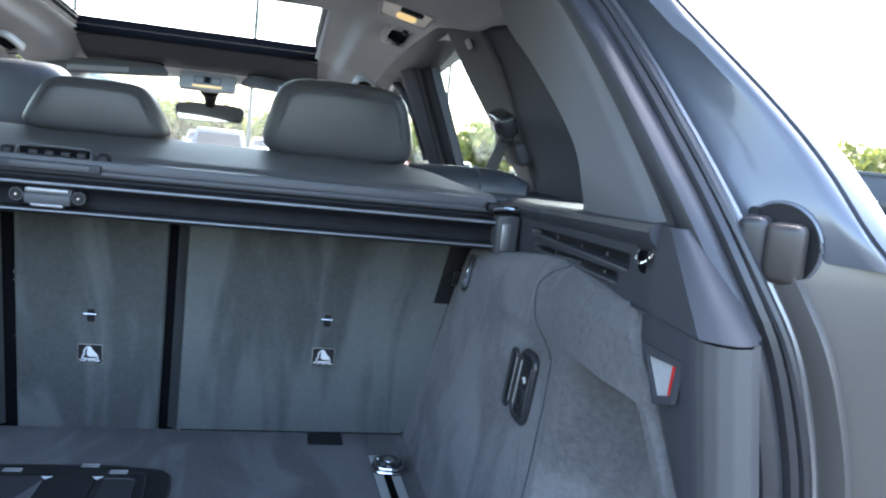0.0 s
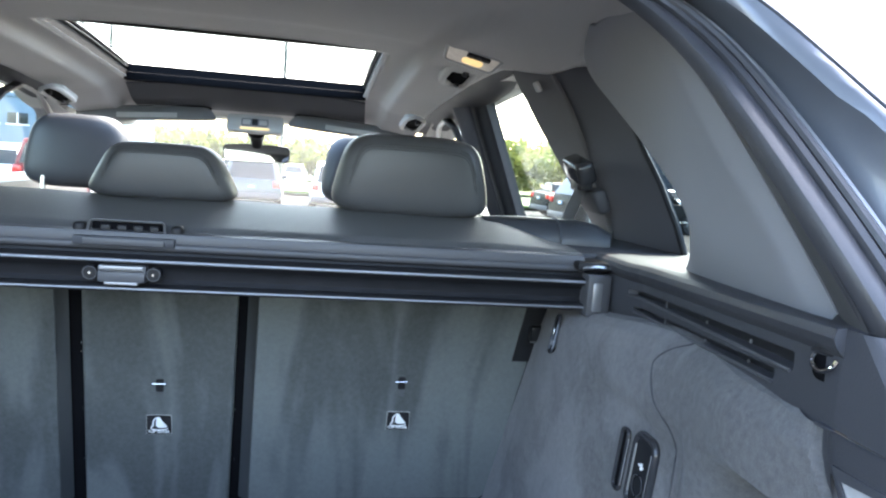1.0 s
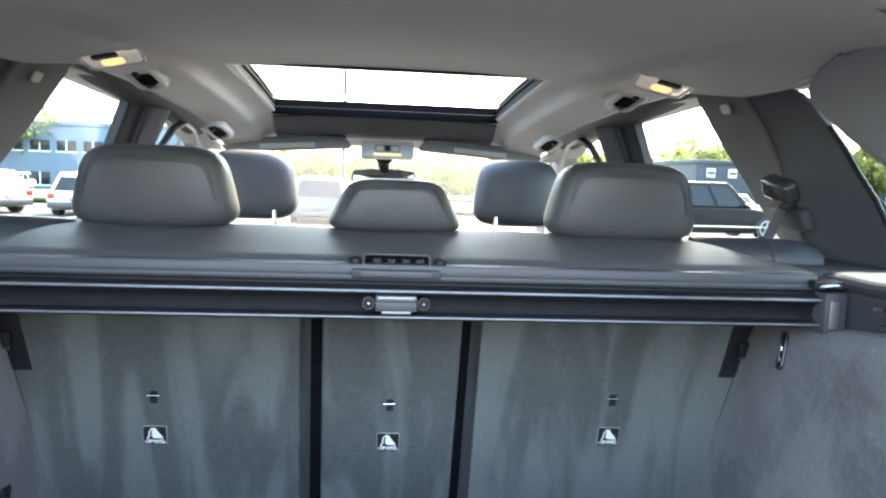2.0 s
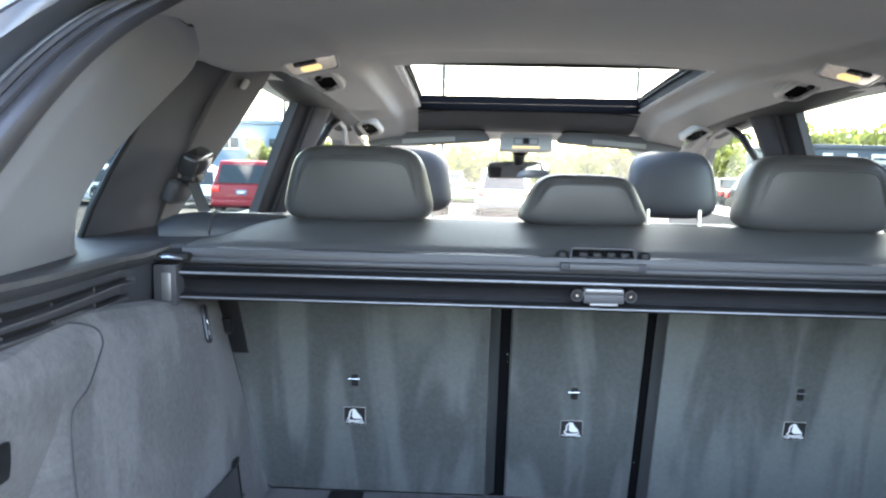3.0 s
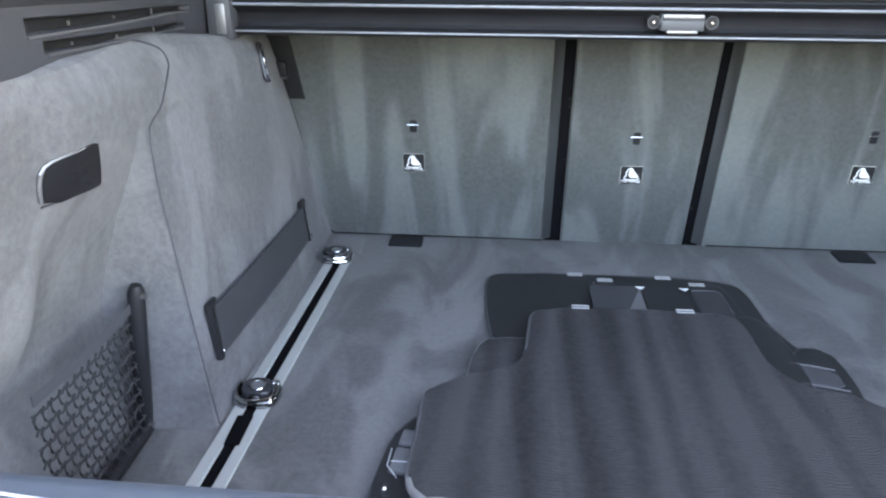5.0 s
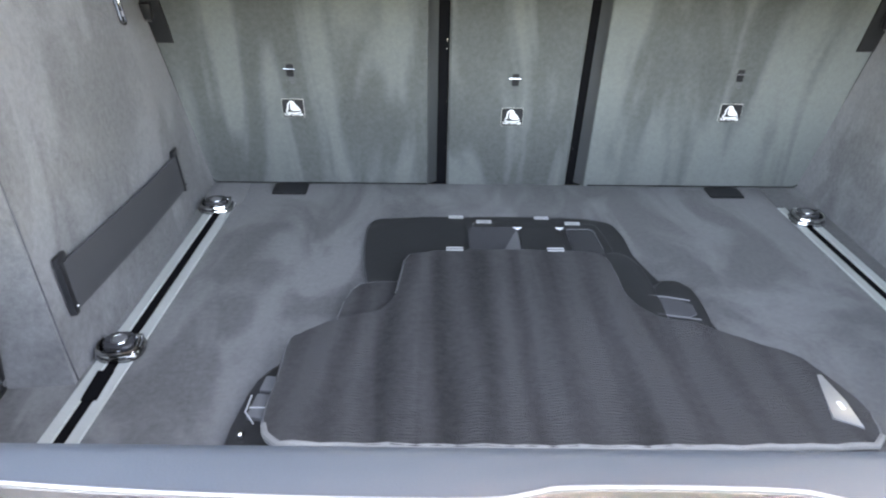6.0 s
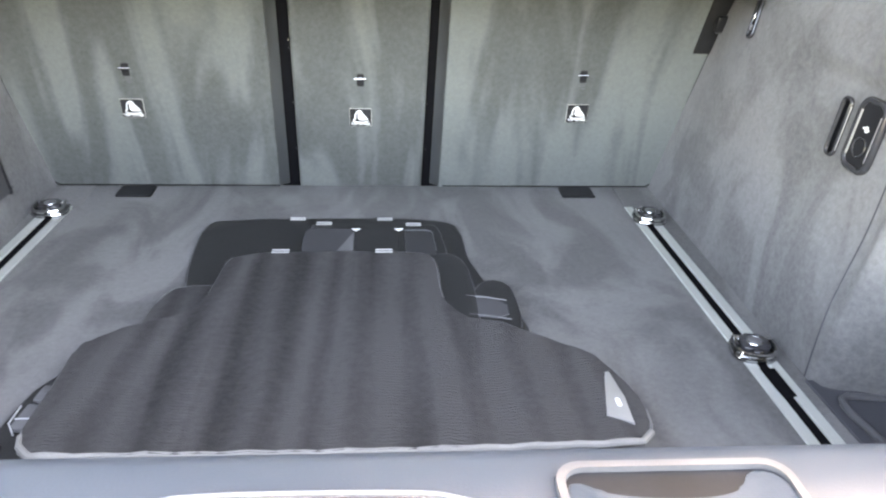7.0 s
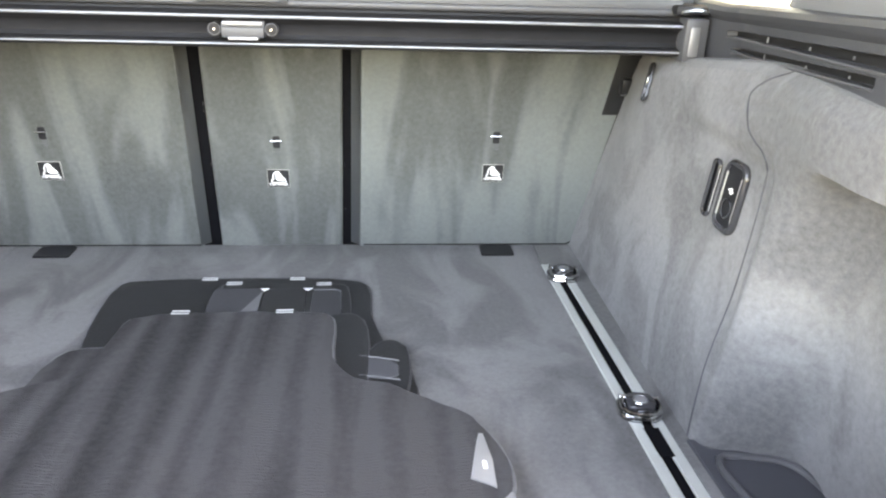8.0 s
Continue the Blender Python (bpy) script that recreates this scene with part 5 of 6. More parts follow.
# plug sign
sg = prism([(-0.006, -0.001), (-0.001, -0.001), (-0.001, -0.004), (0.003, -0.004), (0.003, -0.002), (0.006, -0.002), (0.006, 0.0), (0.003, 0.0), (0.003, 0.003), (-0.001, 0.003), (-0.001, 0.001), (-0.006, 0.001)], 0.0004, 0, m @ Matrix.Translation((0, 0.008, 0.0042)))
part("plug_sign", sg, M_white, sock, "white plug sign", smooth=False)
slot = thing("belt_slot", (0.574, -0.447, 0.27), "narrow black slot with a rim beside the socket", "slot")
m = wall_frame(1, -0.450, 0.274, 0.001)
part("frame", tube([m @ Vector((x, y, 0.0015)) for x, y in rrect(0.016, 0.068, 0.006, 5)], 0.0026, 8, True), M_gloss, slot)
# metal line added as the highlight on the slot's rim
part("bright_edge", tube([m @ Vector((0.0098, y, 0.0018)) for y in (-0.027, 0.0, 0.027)], 0.0009, 6), M_dull, slot)
part("slot", prism(rrect(0.015, 0.064, 0.005, 4), 0.001, 0, m), M_gap, slot)
tray = thing("side_tray", (0.60, -0.65, 0), "dark moulded storage tray let into the floor at the wall", "tray")
TB = [(0.5405, -0.583), (0.549, -0.583), (0.553, -0.598), (0.561, -0.604), (0.63, -0.612), (0.70, -0.63), (0.70, -0.80), (0.549, -0.80)]
part("base", prism(TB, 0.003, 0.001, None, 1, 0.0005), M_trim, tray)
BAS = [(0.553, -0.617), (0.600, -0.622), (0.638, -0.632), (0.653, -0.660), (0.662, -0.72), (0.662, -0.79), (0.578, -0.79), (0.566, -0.70)]
bs = chaikin([Vector((*p, 0)) for p in BAS], 2)
part("rim", tube([(p.x, p.y, 0.006) for p in bs], 0.0048, 8, True), M_plastic, tray)
part("basin", prism([(p.x, p.y) for p in bs], 0.001, 0, None, 1, 0.0038), M_trim, tray)

# ---- tail opening ----
M_surround = mat("corner_panel", (0.075, 0.069, 0.066), 0.32, var=0.08, scale=5, coat=0.3)
M_gutter = mat("gutter_paint", (0.11, 0.12, 0.14), 0.33, 0.25, var=0.06, scale=4, coat=0.4)
M_stop = mat("buffer_rubber", (0.04, 0.035, 0.033), 0.4, var=0.15, scale=30)
sill = thing("sill", (0, -0.86, -0.05), "black plastic load sill in front of the lower tail gate", "load sill", kind="structure")
part("step", rbox(-0.66, 0.66, -0.905, -0.85, -0.06, 0.006, 0.006), M_black, sill)
M_guard = mat("polished_guard", (0.34, 0.33, 0.33), 0.2, 0.9, var=0.06, scale=12)
M_gatetop = mat("gate_top_plastic", (0.041, 0.051, 0.065), 0.42, var=0.05, scale=6, grain=0.1, gscale=500, spec=0.4)
lower = thing("lower_tail_gate", (0, -0.95, -0.2), "closed lower tail gate with a grey top edge and metal guard", "tail gate")
part("panel", extrude_x([(-0.912, -0.20), (-0.912, 0.205), (-0.915, 0.217), (-0.921, 0.2235), (-0.932, 0.226), (-0.972, 0.225), (-0.99, 0.221), (-1.004, 0.208), (-1.01, 0.18), (-1.02, -0.2)], -0.64, 0.64, 16), M_gatetop, lower)
GZ = 0.2255
ALU = [(-0.60, -0.935), (-0.47, -0.945), (-0.376, -0.957), (-0.25, -0.964), (-0.115, -0.966), (-0.092, -0.960), (-0.072, -0.954), (0.058, -0.955), (0.078, -0.961), (0.098, -0.968), (0.130, -0.970)]
low = [(x, -0.995) for x, _ in ALU[::-1]]
part("guard", prism(ALU + low, 0.002, 0.0006, Matrix.Translation((0, 0, GZ - 0.002)), 1), M_guard, lower, "polished metal guard")
part("guard_edge", tube(chaikin([Vector((x, y, GZ + 0.001)) for x, y in ALU], 2, False), 0.0012, 8), M_dull, lower, "bright edge of the guard")
fo, fi = rrect(0.142, 0.085, 0.016, 5, 0.203, -0.981), rrect(0.132, 0.077, 0.013, 5, 0.203, -0.982)
cf = part("catch_frame", ring(fo, fi, 0.006, Matrix.Translation((0, 0, GZ - 0.001))), M_cframe, lower, "silver frame round the catch")
part("catch_hollow", prism(fi, 0.001, 0, Matrix.Translation((0, 0, GZ - 0.0005))), M_black, cf)
part("catch_scoop", prism(chaikin([Vector((*p, 0)) for p in [(0.137, -0.956), (0.143, -0.953), (0.150, -0.956), (0.160, -0.963), (0.190, -0.967), (0.219, -0.967), (0.236, -0.963), (0.243, -0.955), (0.248, -0.947), (0.262, -0.947), (0.269, -0.958), (0.269, -0.998), (0.137, -0.998)]], 2), 0.003, 0.001, Matrix.Translation((0, 0, GZ))), M_gatetop, cf)
# the gate hangs a little lower on its hinge side
lower.matrix_basis = lower.matrix_basis @ Matrix.Translation((0, 0, -0.006)) @ Matrix.Rotation(radians(0.55), 4, "Y")
tagged(obj("bumper", rbox(-0.86, 0.86, -1.08, -0.90, -0.50, -0.2, 0.04, 3), M_body), "dark grey painted rear bumper", "bumper", kind="structure")

SEAL = [(0.0, -0.575, 0.790), (0.25, -0.575, 0.786), (0.42, -0.582, 0.770), (0.50, -0.592, 0.742), (0.545, -0.635, 0.695), (0.566, -0.705, 0.627), (0.583, -0.770, 0.560), (0.597, -0.812, 0.510), (0.613, -0.832, 0.470), (0.632, -0.846, 0.430), (0.650, -0.851, 0.375), (0.664, -0.852, 0.320), (0.672, -0.852, 0.24), (0.668, -0.845, 0.14), (0.645, -0.835, 0.07), (0.58, -0.83, 0.035), (0.3, -0.845, 0.012), (0.0, -0.848, 0.010)]
half = chaikin([Vector(p) for p in SEAL], 2, False)
path = [Vector((-p.x, p.y, p.z)) for p in half[::-1]] + half[1:]
seal = thing("tail_seal", (0, -0.84, 0.0), "black rubber seal round the tail opening", "door seal", kind="structure")


def beside(p, dx, dy, dz=0.0):
    """A point beside the opening's edge, the same on both sides; less far off along roof and sill."""
    k = min(1.0, max(0.25, (abs(p.x) - 0.3) / 0.2))
    sx = 1 if p.x > 0 else -1
    return p + Vector((sx * dx, dy, dz)) * k


def sweep(name, offs, m, parent, label="", rows=path):
    bm = bmesh.new()
    vs = [[bm.verts.new(beside(p, *o)) for o in offs] for p in rows]
    for a, b in zip(vs, vs[1:]):
        for i in range(len(offs) - 1):
            bm.faces.new((a[i], a[i + 1], b[i + 1], b[i]))
    return part(name, bm, m, parent, label)


sweep("trim_band", [(-0.034, 0.018), (-0.033, 0.006), (-0.029, -0.001), (-0.022, -0.003), (-0.014, -0.001), (-0.011, 0.002), (-0.009, -0.004), (-0.004, -0.006), (0.0, -0.002), (0.001, 0.008)], M_rubber, seal, "soft dark band inside the seal")
part("bulb", tube([beside(p, 0.003, -0.004) for p in path], 0.0042, 8), M_rubber, seal)
part("lip", tube([beside(p, 0.0115, -0.001) for p in path], 0.0032, 8), M_dull, seal, "bright flange edge")

for s, nm in ((-1, "left"), (1, "right")):
    # painted channel outside the seal: flat gutter, rounded ridge, panel gap and outer skin
    bm = bmesh.new()
    rows = []
    for p in [q for q in half[8:52] if q.z > 0.475]:
        low = sm(0.52, 0.40, p.z)
        up = sm(0.54, 0.70, p.z)
        w = 0.062 - 0.036 * up + 0.05 * low
        sec = [(0.008, 0.004), (0.016, 0.010), (0.022, 0.008), (0.022 + (w - 0.022) * 0.5, -0.020), (w - 0.008, -0.043), (w - 0.003, -0.049), (w + 0.003, -0.052), (w + 0.007, -0.051), (w + 0.0085, -0.046), (w + 0.010, -0.053), (w + 0.020, -0.054), (w + 0.034, -0.050), (w + 0.045, -0.036), (w + 0.075, 0.03), (w + 0.10, 0.10)]
        rows.append([bm.verts.new((s * (p.x + dx), p.y + dy, p.z + 0.004 * (dx > 0.03))) for dx, dy in sec])
    for a, b in zip(rows, rows[1:]):
        for i in range(len(a) - 1):
            bm.faces.new((a[i], a[i + 1], b[i + 1], b[i]))
    low_rows = []
    bl = bmesh.new()
    for p in [q for q in half[8:60] if 0.05 < q.z < 0.50]:
        low = sm(0.52, 0.40, p.z)
        sec = [(0.008, 0.004), (0.013, 0.002), (0.016, -0.010), (0.020, -0.018), (0.026, -0.016), (0.034, -0.008), (0.060 + 0.02 * low, -0.03), (0.085 + 0.03 * low, -0.045), (0.11 + 0.03 * low, -0.03), (0.16, 0.06)]
        low_rows.append([bl.verts.new((s * (p.x + dx), p.y + dy - 0.004, p.z)) for dx, dy in sec])
    for a, b in zip(low_rows, low_rows[1:]):
        for i in range(len(a) - 1):
            bl.faces.new((a[i], a[i + 1], b[i + 1], b[i]))
    tagged(obj("lamp_surround_" + nm, bl, M_surround), "dark plastic panel beside the lower tail opening", "car body", kind="structure")
    tagged(obj("tail_frame_" + nm, bm, M_gutter), "dark grey painted gutter beside the tail opening", "car body", kind="structure")
    # lower column between wall carpet and seal
    col = thing("pillar_foot_" + nm, (s * 0.60, -0.80, 0.04), "dark grey plastic column at the tail opening with a cargo lamp", "pillar trim", kind="structure")

    ox, oy, fw = (0.012, -0.012, -0.783) if s < 0 else (0.0, 0.0, -0.775)

    def colf(u, v, sec, s=s, ox=ox, oy=oy):
        z = 0.03 + 0.405 * u
        q = v * (len(sec) - 1)
        i = min(int(q), len(sec) - 2)
        a, b = sec[i], sec[i + 1]
        sh = min(0.050, 0.18 * max(0.0, 0.43 - z))
        return (s * (a[0] + (b[0] - a[0]) * (q - i) + sh + ox), a[1] + (b[1] - a[1]) * (q - i) + oy, z)
    def lamp_panel(u, v):
        """Its front edge leans back towards the floor."""
        yf = fw - 0.45 * min(0.11, max(0.0, 0.385 - 0.405 * u))
        return colf(u, v, [(0.70, yf), (0.64, yf), (0.582, yf - 0.001), (0.566, yf - 0.004), (0.559, yf - 0.011), (0.556, yf - 0.019), (0.555, yf * 0.5 - 0.44), (0.556, -0.858), (0.557, -0.862)])
    part("lamp_panel", grid(lamp_panel, 20, 40), M_trim, col)
    part("column", grid(lambda u, v: colf(u, v, [(0.557, -0.862), (0.558, -0.870), (0.563, -0.878), (0.572, -0.882), (0.585, -0.880), (0.600, -0.868), (0.612, -0.850)]), 20, 30), M_facet, col, "satin grey column edge")
    part("column_top", grid(lambda u, v, s=s: (s * (0.558 + ox + 0.040 * v), -0.775 + oy - 0.085 * u, 0.4356), 4, 2, 0.002), M_trim, col)
    m = axes((s * (0.5605 + ox), -0.826 + oy * 1.4, 0.398), (0, -s, 0), (0.0, 0, 1))
    part("lamp_frame", ring([(s * q[0], q[1]) for q in ((-0.029, 0.017), (0.021, 0.018), (0.019, -0.013), (-0.005, -0.021))], [(s * q[0], q[1]) for q in ((-0.021, 0.010), (0.018, 0.013), (0.016, -0.008), (-0.0025, -0.014))], 0.004, m), M_trim, col)
    lp = part("cargo_lamp", prism([(s * q[0], q[1]) for q in ((-0.0215, 0.0105), (0.0185, 0.0135), (0.0165, -0.0085), (-0.003, -0.0145))], 0.002, 0, m), M_lens, col, "pale cargo lamp lens with a red end")
    part("red_end", prism([(s * q[0], q[1]) for q in ((0.0120, 0.0130), (0.0175, 0.0133), (0.0157, -0.0080), (0.0105, -0.0098))], 0.0006, 0, m @ Matrix.Translation((0, 0, 0.002))), M_taillight, lp)
    # rubber stop in the gutter
    st = thing("gate_stop", (s * 0.638, -0.835, 0.49), "brown-grey rubber gate stop bolted into the gutter", "gate stop", "gate stops")
    m = axes((s * 0.632, -0.8245, 0.494), (0.55, -0.83 * s, 0), (0, -0.15, 1))
    part("recess_ring", tube([m @ Vector((0.028 * math.cos(a), 0.030 * math.sin(a) + 0.002, -0.003)) for a in (2 * math.pi * i / 28 for i in range(28))], 0.0022, 8, True), M_gutter, st)
    # black disc coloured as the shade in the recess behind the stop
    part("recess_shade", prism([(0.028 * math.cos(a), 0.030 * math.sin(a) + 0.002) for a in (2 * math.pi * i / 28 for i in range(28))], 0.004, 0, m @ Matrix.Translation((0, 0, -0.004))), M_black, st)
    part("block", rbox(-0.014, 0.006, -0.020, 0.020, 0.0, 0.021, 0.006, 3, m @ Matrix.Translation((s * -0.008, 0.003, 0))), M_rubber, st)
    part("plate", rbox(-0.013, 0.013, -0.021, 0.021, 0.0, 0.018, 0.006, 3, m @ Matrix.Translation((s * 0.009, -0.001, 0))), M_stop, st, "brown-grey rubber buffer")
    part("foot", rbox(-0.017, 0.017, -0.0025, 0.0025, 0.002, 0.010, 0.002, 2, m @ Matrix.Translation((s * 0.006, -0.029, 0))), M_dull, st)
    part("screw", tube([m @ Vector((-0.018 * s, 0.024, 0.0)), m @ Vector((-0.018 * s, 0.024, 0.003))], 0.004, 10), M_black, st)
    tl = thing("tail_lamp", (s * 0.78, -0.85, 0.1), "dark smoked tail lamp in the rear corner", "tail lamp", "tail lamps")
    part("housing", rbox(-0.075, 0.075, -0.08, 0.12, -0.19, 0.19, 0.05, 4, Matrix.Translation((s * 0.815, -0.83, 0.27))), M_body, tl)
    part("lens", rbox(-0.05, 0.07, -0.02, 0.02, -0.05, 0.06, 0.012, 2, Matrix.Translation((s * 0.82, -0.90, 0.26))), M_taillight, tl, "red lens")

# the car's own wheels and nose, so that it stands on the lot
for s in (-1, 1):
    for y in (-0.18, 2.72):
        z = ground_z(y) + 0.36
        wh = thing("wheel", (s * 0.84, y, z - 0.36), "black tyre on a grey alloy rim of the open car", "wheel", "wheels of the open car", kind="structure")
        part("tyre", tube([(s * 0.73, y, z), (s * 0.75, y, z), (s * 0.91, y, z), (s * 0.93, y, z)], [0.33, 0.36, 0.36, 0.33], 32), M_tyre, wh)
        part("rim", tube([(s * 0.90, y, z), (s * 0.936, y, z)], 0.235, 20), M_rim, wh)
tagged(obj("nose", rbox(-0.86, 0.86, 2.5, 3.65, -0.55, 0.12, 0.08, 3), M_body), "dark grey painted nose of the car", "car body", kind="structure")

# raised tail gate, above and behind the camera
gate = thing("tail_gate", (0, -0.6, 0.86), "raised dark grey tail gate", "tail gate", kind="structure")
part("inner_panel", grid(lambda u, v: ((-0.62 + 1.24 * u) * (1 - 0.05 * v), -0.605 - 0.655 * v, 0.858 + 0.522 * v + 0.05 * math.sin(v * 3.1)), 10, 8, 0.03), M_plastic, gate)
for s in (-1, 1):
    part("strut", tube([(s * 0.612, -0.545, 0.775), (s * 0.60, -0.90, 1.02)], 0.011, 10), M_black, gate, "black gas strut")
    part("strut_boot", tube([(s * 0.614, -0.535, 0.762), (s * 0.608, -0.565, 0.805)], 0.016, 10), M_black, gate)

# ---- roof fittings ----
for s in (-1, 1):
    lampx, lampy = 0.492, 0.135
    zz = roof_z(lampx, lampy)
    m = axes((s * lampx, lampy, zz - 0.004), (1, 0, -s * 0.22), (0, -1, 0.34))
    dl = thing("dome_lamp", (s * lampx, lampy, zz), "lit roof lamp with a warm lens and dark switch", "roof lamp", "roof lamps")
    out_ = [(s * x, y) for x, y in ((-0.052, 0.020), (-0.046, 0.027), (0.046, 0.029), (0.053, 0.022), (0.048, -0.022), (0.041, -0.028), (-0.040, -0.028), (-0.047, -0.022))][::s]
    part("housing", prism(out_, 0.007, 0.002, m), M_handle, dl)
    part("bezel", tube([m @ Vector((x * 0.98, y * 0.97, 0.008)) for x, y in out_], 0.0026, 6, True), M_silver, dl, "bright bezel")
    part("lens", prism([(x * 0.92, y * 0.88) for x, y in out_], 0.0095, 0.003, m, 2), M_clearlens, dl, "pale ribbed lens")
    part("bulb_window", prism(rrect(0.040, 0.024, 0.009, 4, s * 0.004, -0.006), 0.0105, 0.002, m, 2), M_lamp, dl, "glowing warm lens")
    part("switch", prism(rrect(0.044, 0.014, 0.004, 3, s * 0.010, 0.017), 0.0125, 0.002, m), M_black, dl)
    for k in range(3):
        part("key", prism(rrect(0.010, 0.009, 0.002, 2, s * (-0.004 + 0.014 * k), 0.017), 0.0135, 0.0006, m), M_plastic, dl)
    for (gx, gy, gzz, ln) in ((0.517, 0.40, 0.788, 0.15), (0.515, 1.12, 0.716, 0.17)):
        g = thing("grab_handle", (s * gx, gy, gzz), "grey folded grab handle with a coat hook on the roof rail", "grab handle", "grab handles")
        m = axes((s * gx, gy, gzz - 0.004), (1, 0, -s * 0.3), (0, -1, 0.22))
        part("recess", prism(rrect(0.056, ln * 0.86, 0.026, 6), 0.003, 0.001, m), M_gap, g)
        part("surround", tube([m @ Vector((x, y, 0.004)) for x, y in rrect(0.058, ln * 0.88, 0.028, 8)], 0.0062, 8, True), M_handle, g)
        pts = [(-s * 0.006, -ln * 0.42, 0.002), (-s * 0.020, -ln * 0.36, 0.010), (-s * 0.026, -ln * 0.2, 0.014), (-s * 0.027, ln * 0.2, 0.014), (-s * 0.022, ln * 0.36, 0.010), (-s * 0.006, ln * 0.42, 0.002)]
        part("bow", tube(chaikin([m @ Vector(p) for p in pts], 2, False), 0.0080, 8), M_lightplast, g, "pale grip bow")
        part("coat_hook", rbox(-0.006, 0.006, -0.008, 0.008, 0.0, 0.016, 0.003, 2, m @ Matrix.Translation((0.010 * s, ln * 0.26, 0))), M_black, g)
        part("pivot", tube([m @ Vector((0.012 * s, -ln * 0.36, 0.002)), m @ Vector((0.012 * s, -ln * 0.36, 0.009))], 0.006, 10), M_plastic, g)

# overhead console, visors, mirror
con = thing("overhead_console", (0.008, 1.50, 0.70), "pale grey overhead console with reading lamps and switches", "overhead console")
m = axes((0.009, 1.48, 0.679), (1, 0, 0), (0, 0.30, 1))
part("panel", prism(rrect(0.192, 0.062, 0.012, 4), 0.026, 0.006, m @ Matrix.Translation((0, 0, -0.012))), M_lightplast, con)
part("switch_panel", prism(rrect(0.092, 0.028, 0.006, 3, 0, 0.002), 0.0165, 0.002, m), M_pillar, con)
part("sos_key", prism(rrect(0.020, 0.022, 0.003, 3, 0, 0.003), 0.019, 0.001, m), M_black, con)
for x in (-0.028, 0.028):
    part("switch", prism(rrect(0.026, 0.018, 0.003, 3, x, 0.002), 0.018, 0.001, m), M_lightplast, con)
part("reading_lamp", prism(rrect(0.10, 0.008, 0.003, 3, 0, -0.020), 0.0165, 0.001, m), M_lamp, con, "glowing warm reading lamp")
for s in (-1, 1):
    v = thing("sun_visor", (s * 0.35, 1.52, 0.69), "grey folded sun visor with a pale label", "sun visor", "sun visors")
    pts = [(s * x, y) for x, y in ((0.575, 0.012), (0.54, 0.020), (0.165, 0.024), (0.140, 0.014), (0.118, -0.020), (0.140, -0.025), (0.54, -0.024), (0.575, -0.014))][::-s]
    m = axes((s * 0.345, 1.49, 0.688), (1, 0, -s * 0.068), (0, 0.35, 1)) @ Matrix.Translation((-s * 0.345, 0, 0))
    part("pad", prism(chaikin([Vector((*p, 0)) for p in pts], 1), 0.016, 0.006, m), M_visor, v)
    part("label_sheet", prism(rrect(0.195, 0.018, 0.002, 2, s * 0.348, -0.011), 0.0172, 0, m), M_lightplast, v, "pale warning label with faint print")
    part("shadow_gap", tube([m @ Vector((p[0], p[1] + 0.004, 0.0)) for p in (pts[:4] if s < 0 else pts[4:])], 0.005, 6), M_gap, v)
mir = thing("rear_view_mirror", (0.0, 1.68, 0.58), "black rear-view mirror reflecting the cabin", "mirror")
m = axes((0.002, 1.70, 0.580), (1, 0.12, 0.02), (0, 0.040, 1))
part("housing", prism(chaikin([Vector((*p, 0)) for p in [(-0.126, 0.018), (-0.11, 0.034), (0.11, 0.034), (0.126, 0.018), (0.122, -0.026), (0.108, -0.034), (-0.108, -0.034), (-0.122, -0.026)]], 1), 0.03, 0.004, m @ Matrix.Translation((0, 0, -0.03))), M_black, mir)
part("mirror_glass", prism(chaikin([Vector((*p, 0)) for p in [(-0.120, 0.016), (-0.106, 0.030), (0.106, 0.030), (0.120, 0.016), (0.116, -0.024), (0.104, -0.030), (-0.104, -0.030), (-0.116, -0.024)]], 1), 0.002, 0, m), M_mirror, mir)
part("stem", tube([(0.0, 1.705, 0.605), (0.0, 1.69, 0.64), (0.0, 1.66, 0.665)], [0.018, 0.026, 0.04], 10), M_black, mir)

# rear belts
for s in (-1, 1):
    b = thing("seat_belt", (s * 0.66, 0.0, 0.5), "grey seat belt running from a plastic guide on the pillar", "seat belt", "seat belts")
    gx, gy, gzz = 0.664, 0.0, 0.594
    part("guide", rbox(-0.016, 0.016, -0.036, 0.036, -0.020, 0.020, 0.009, 3, Matrix.Translation((s * gx, gy, gzz)) @ Matrix.Rotation(radians(-24 * s), 4, "Y") @ Matrix.Rotation(radians(14), 4, "X")), M_gloss, b, "shiny dark belt guide")
    part("guide_slot", rbox(-0.010, 0.010, -0.028, 0.028, -0.008, 0.006, 0.003, 2, Matrix.Translation((s * (gx + 0.006), gy, gzz - 0.026))), M_black, b)
    part("housing", rbox(-0.012, 0.012, -0.045, 0.035, -0.022, 0.02, 0.008, 3, Matrix.Translation((s * 0.694, gy, 0.545)) @ Matrix.Rotation(radians(-24 * s), 4, "Y")), M_trim, b)
    bm = bmesh.new()
    q = [(s * 0.684, gy - 0.004, 0.576), (s * 0.660, gy - 0.012, 0.576), (s * 0.628, gy + 0.010, 0.470), (s * 0.656, gy + 0.022, 0.470)]
    bm.faces.new([bm.verts.new(p) for p in q])
    bmesh.ops.solidify(bm, geom=bm.faces[:], thickness=0.0015)
    part("webbing", bm, M_belt, b)

# ---- stacked floor mats ----
M_bind = mat("mat_binding", (0.11, 0.11, 0.114), 0.6, var=0.1, grain=0.3)
M_welt = mat("mat_welt", (0.19, 0.185, 0.18), 0.6, var=0.15, scale=40)
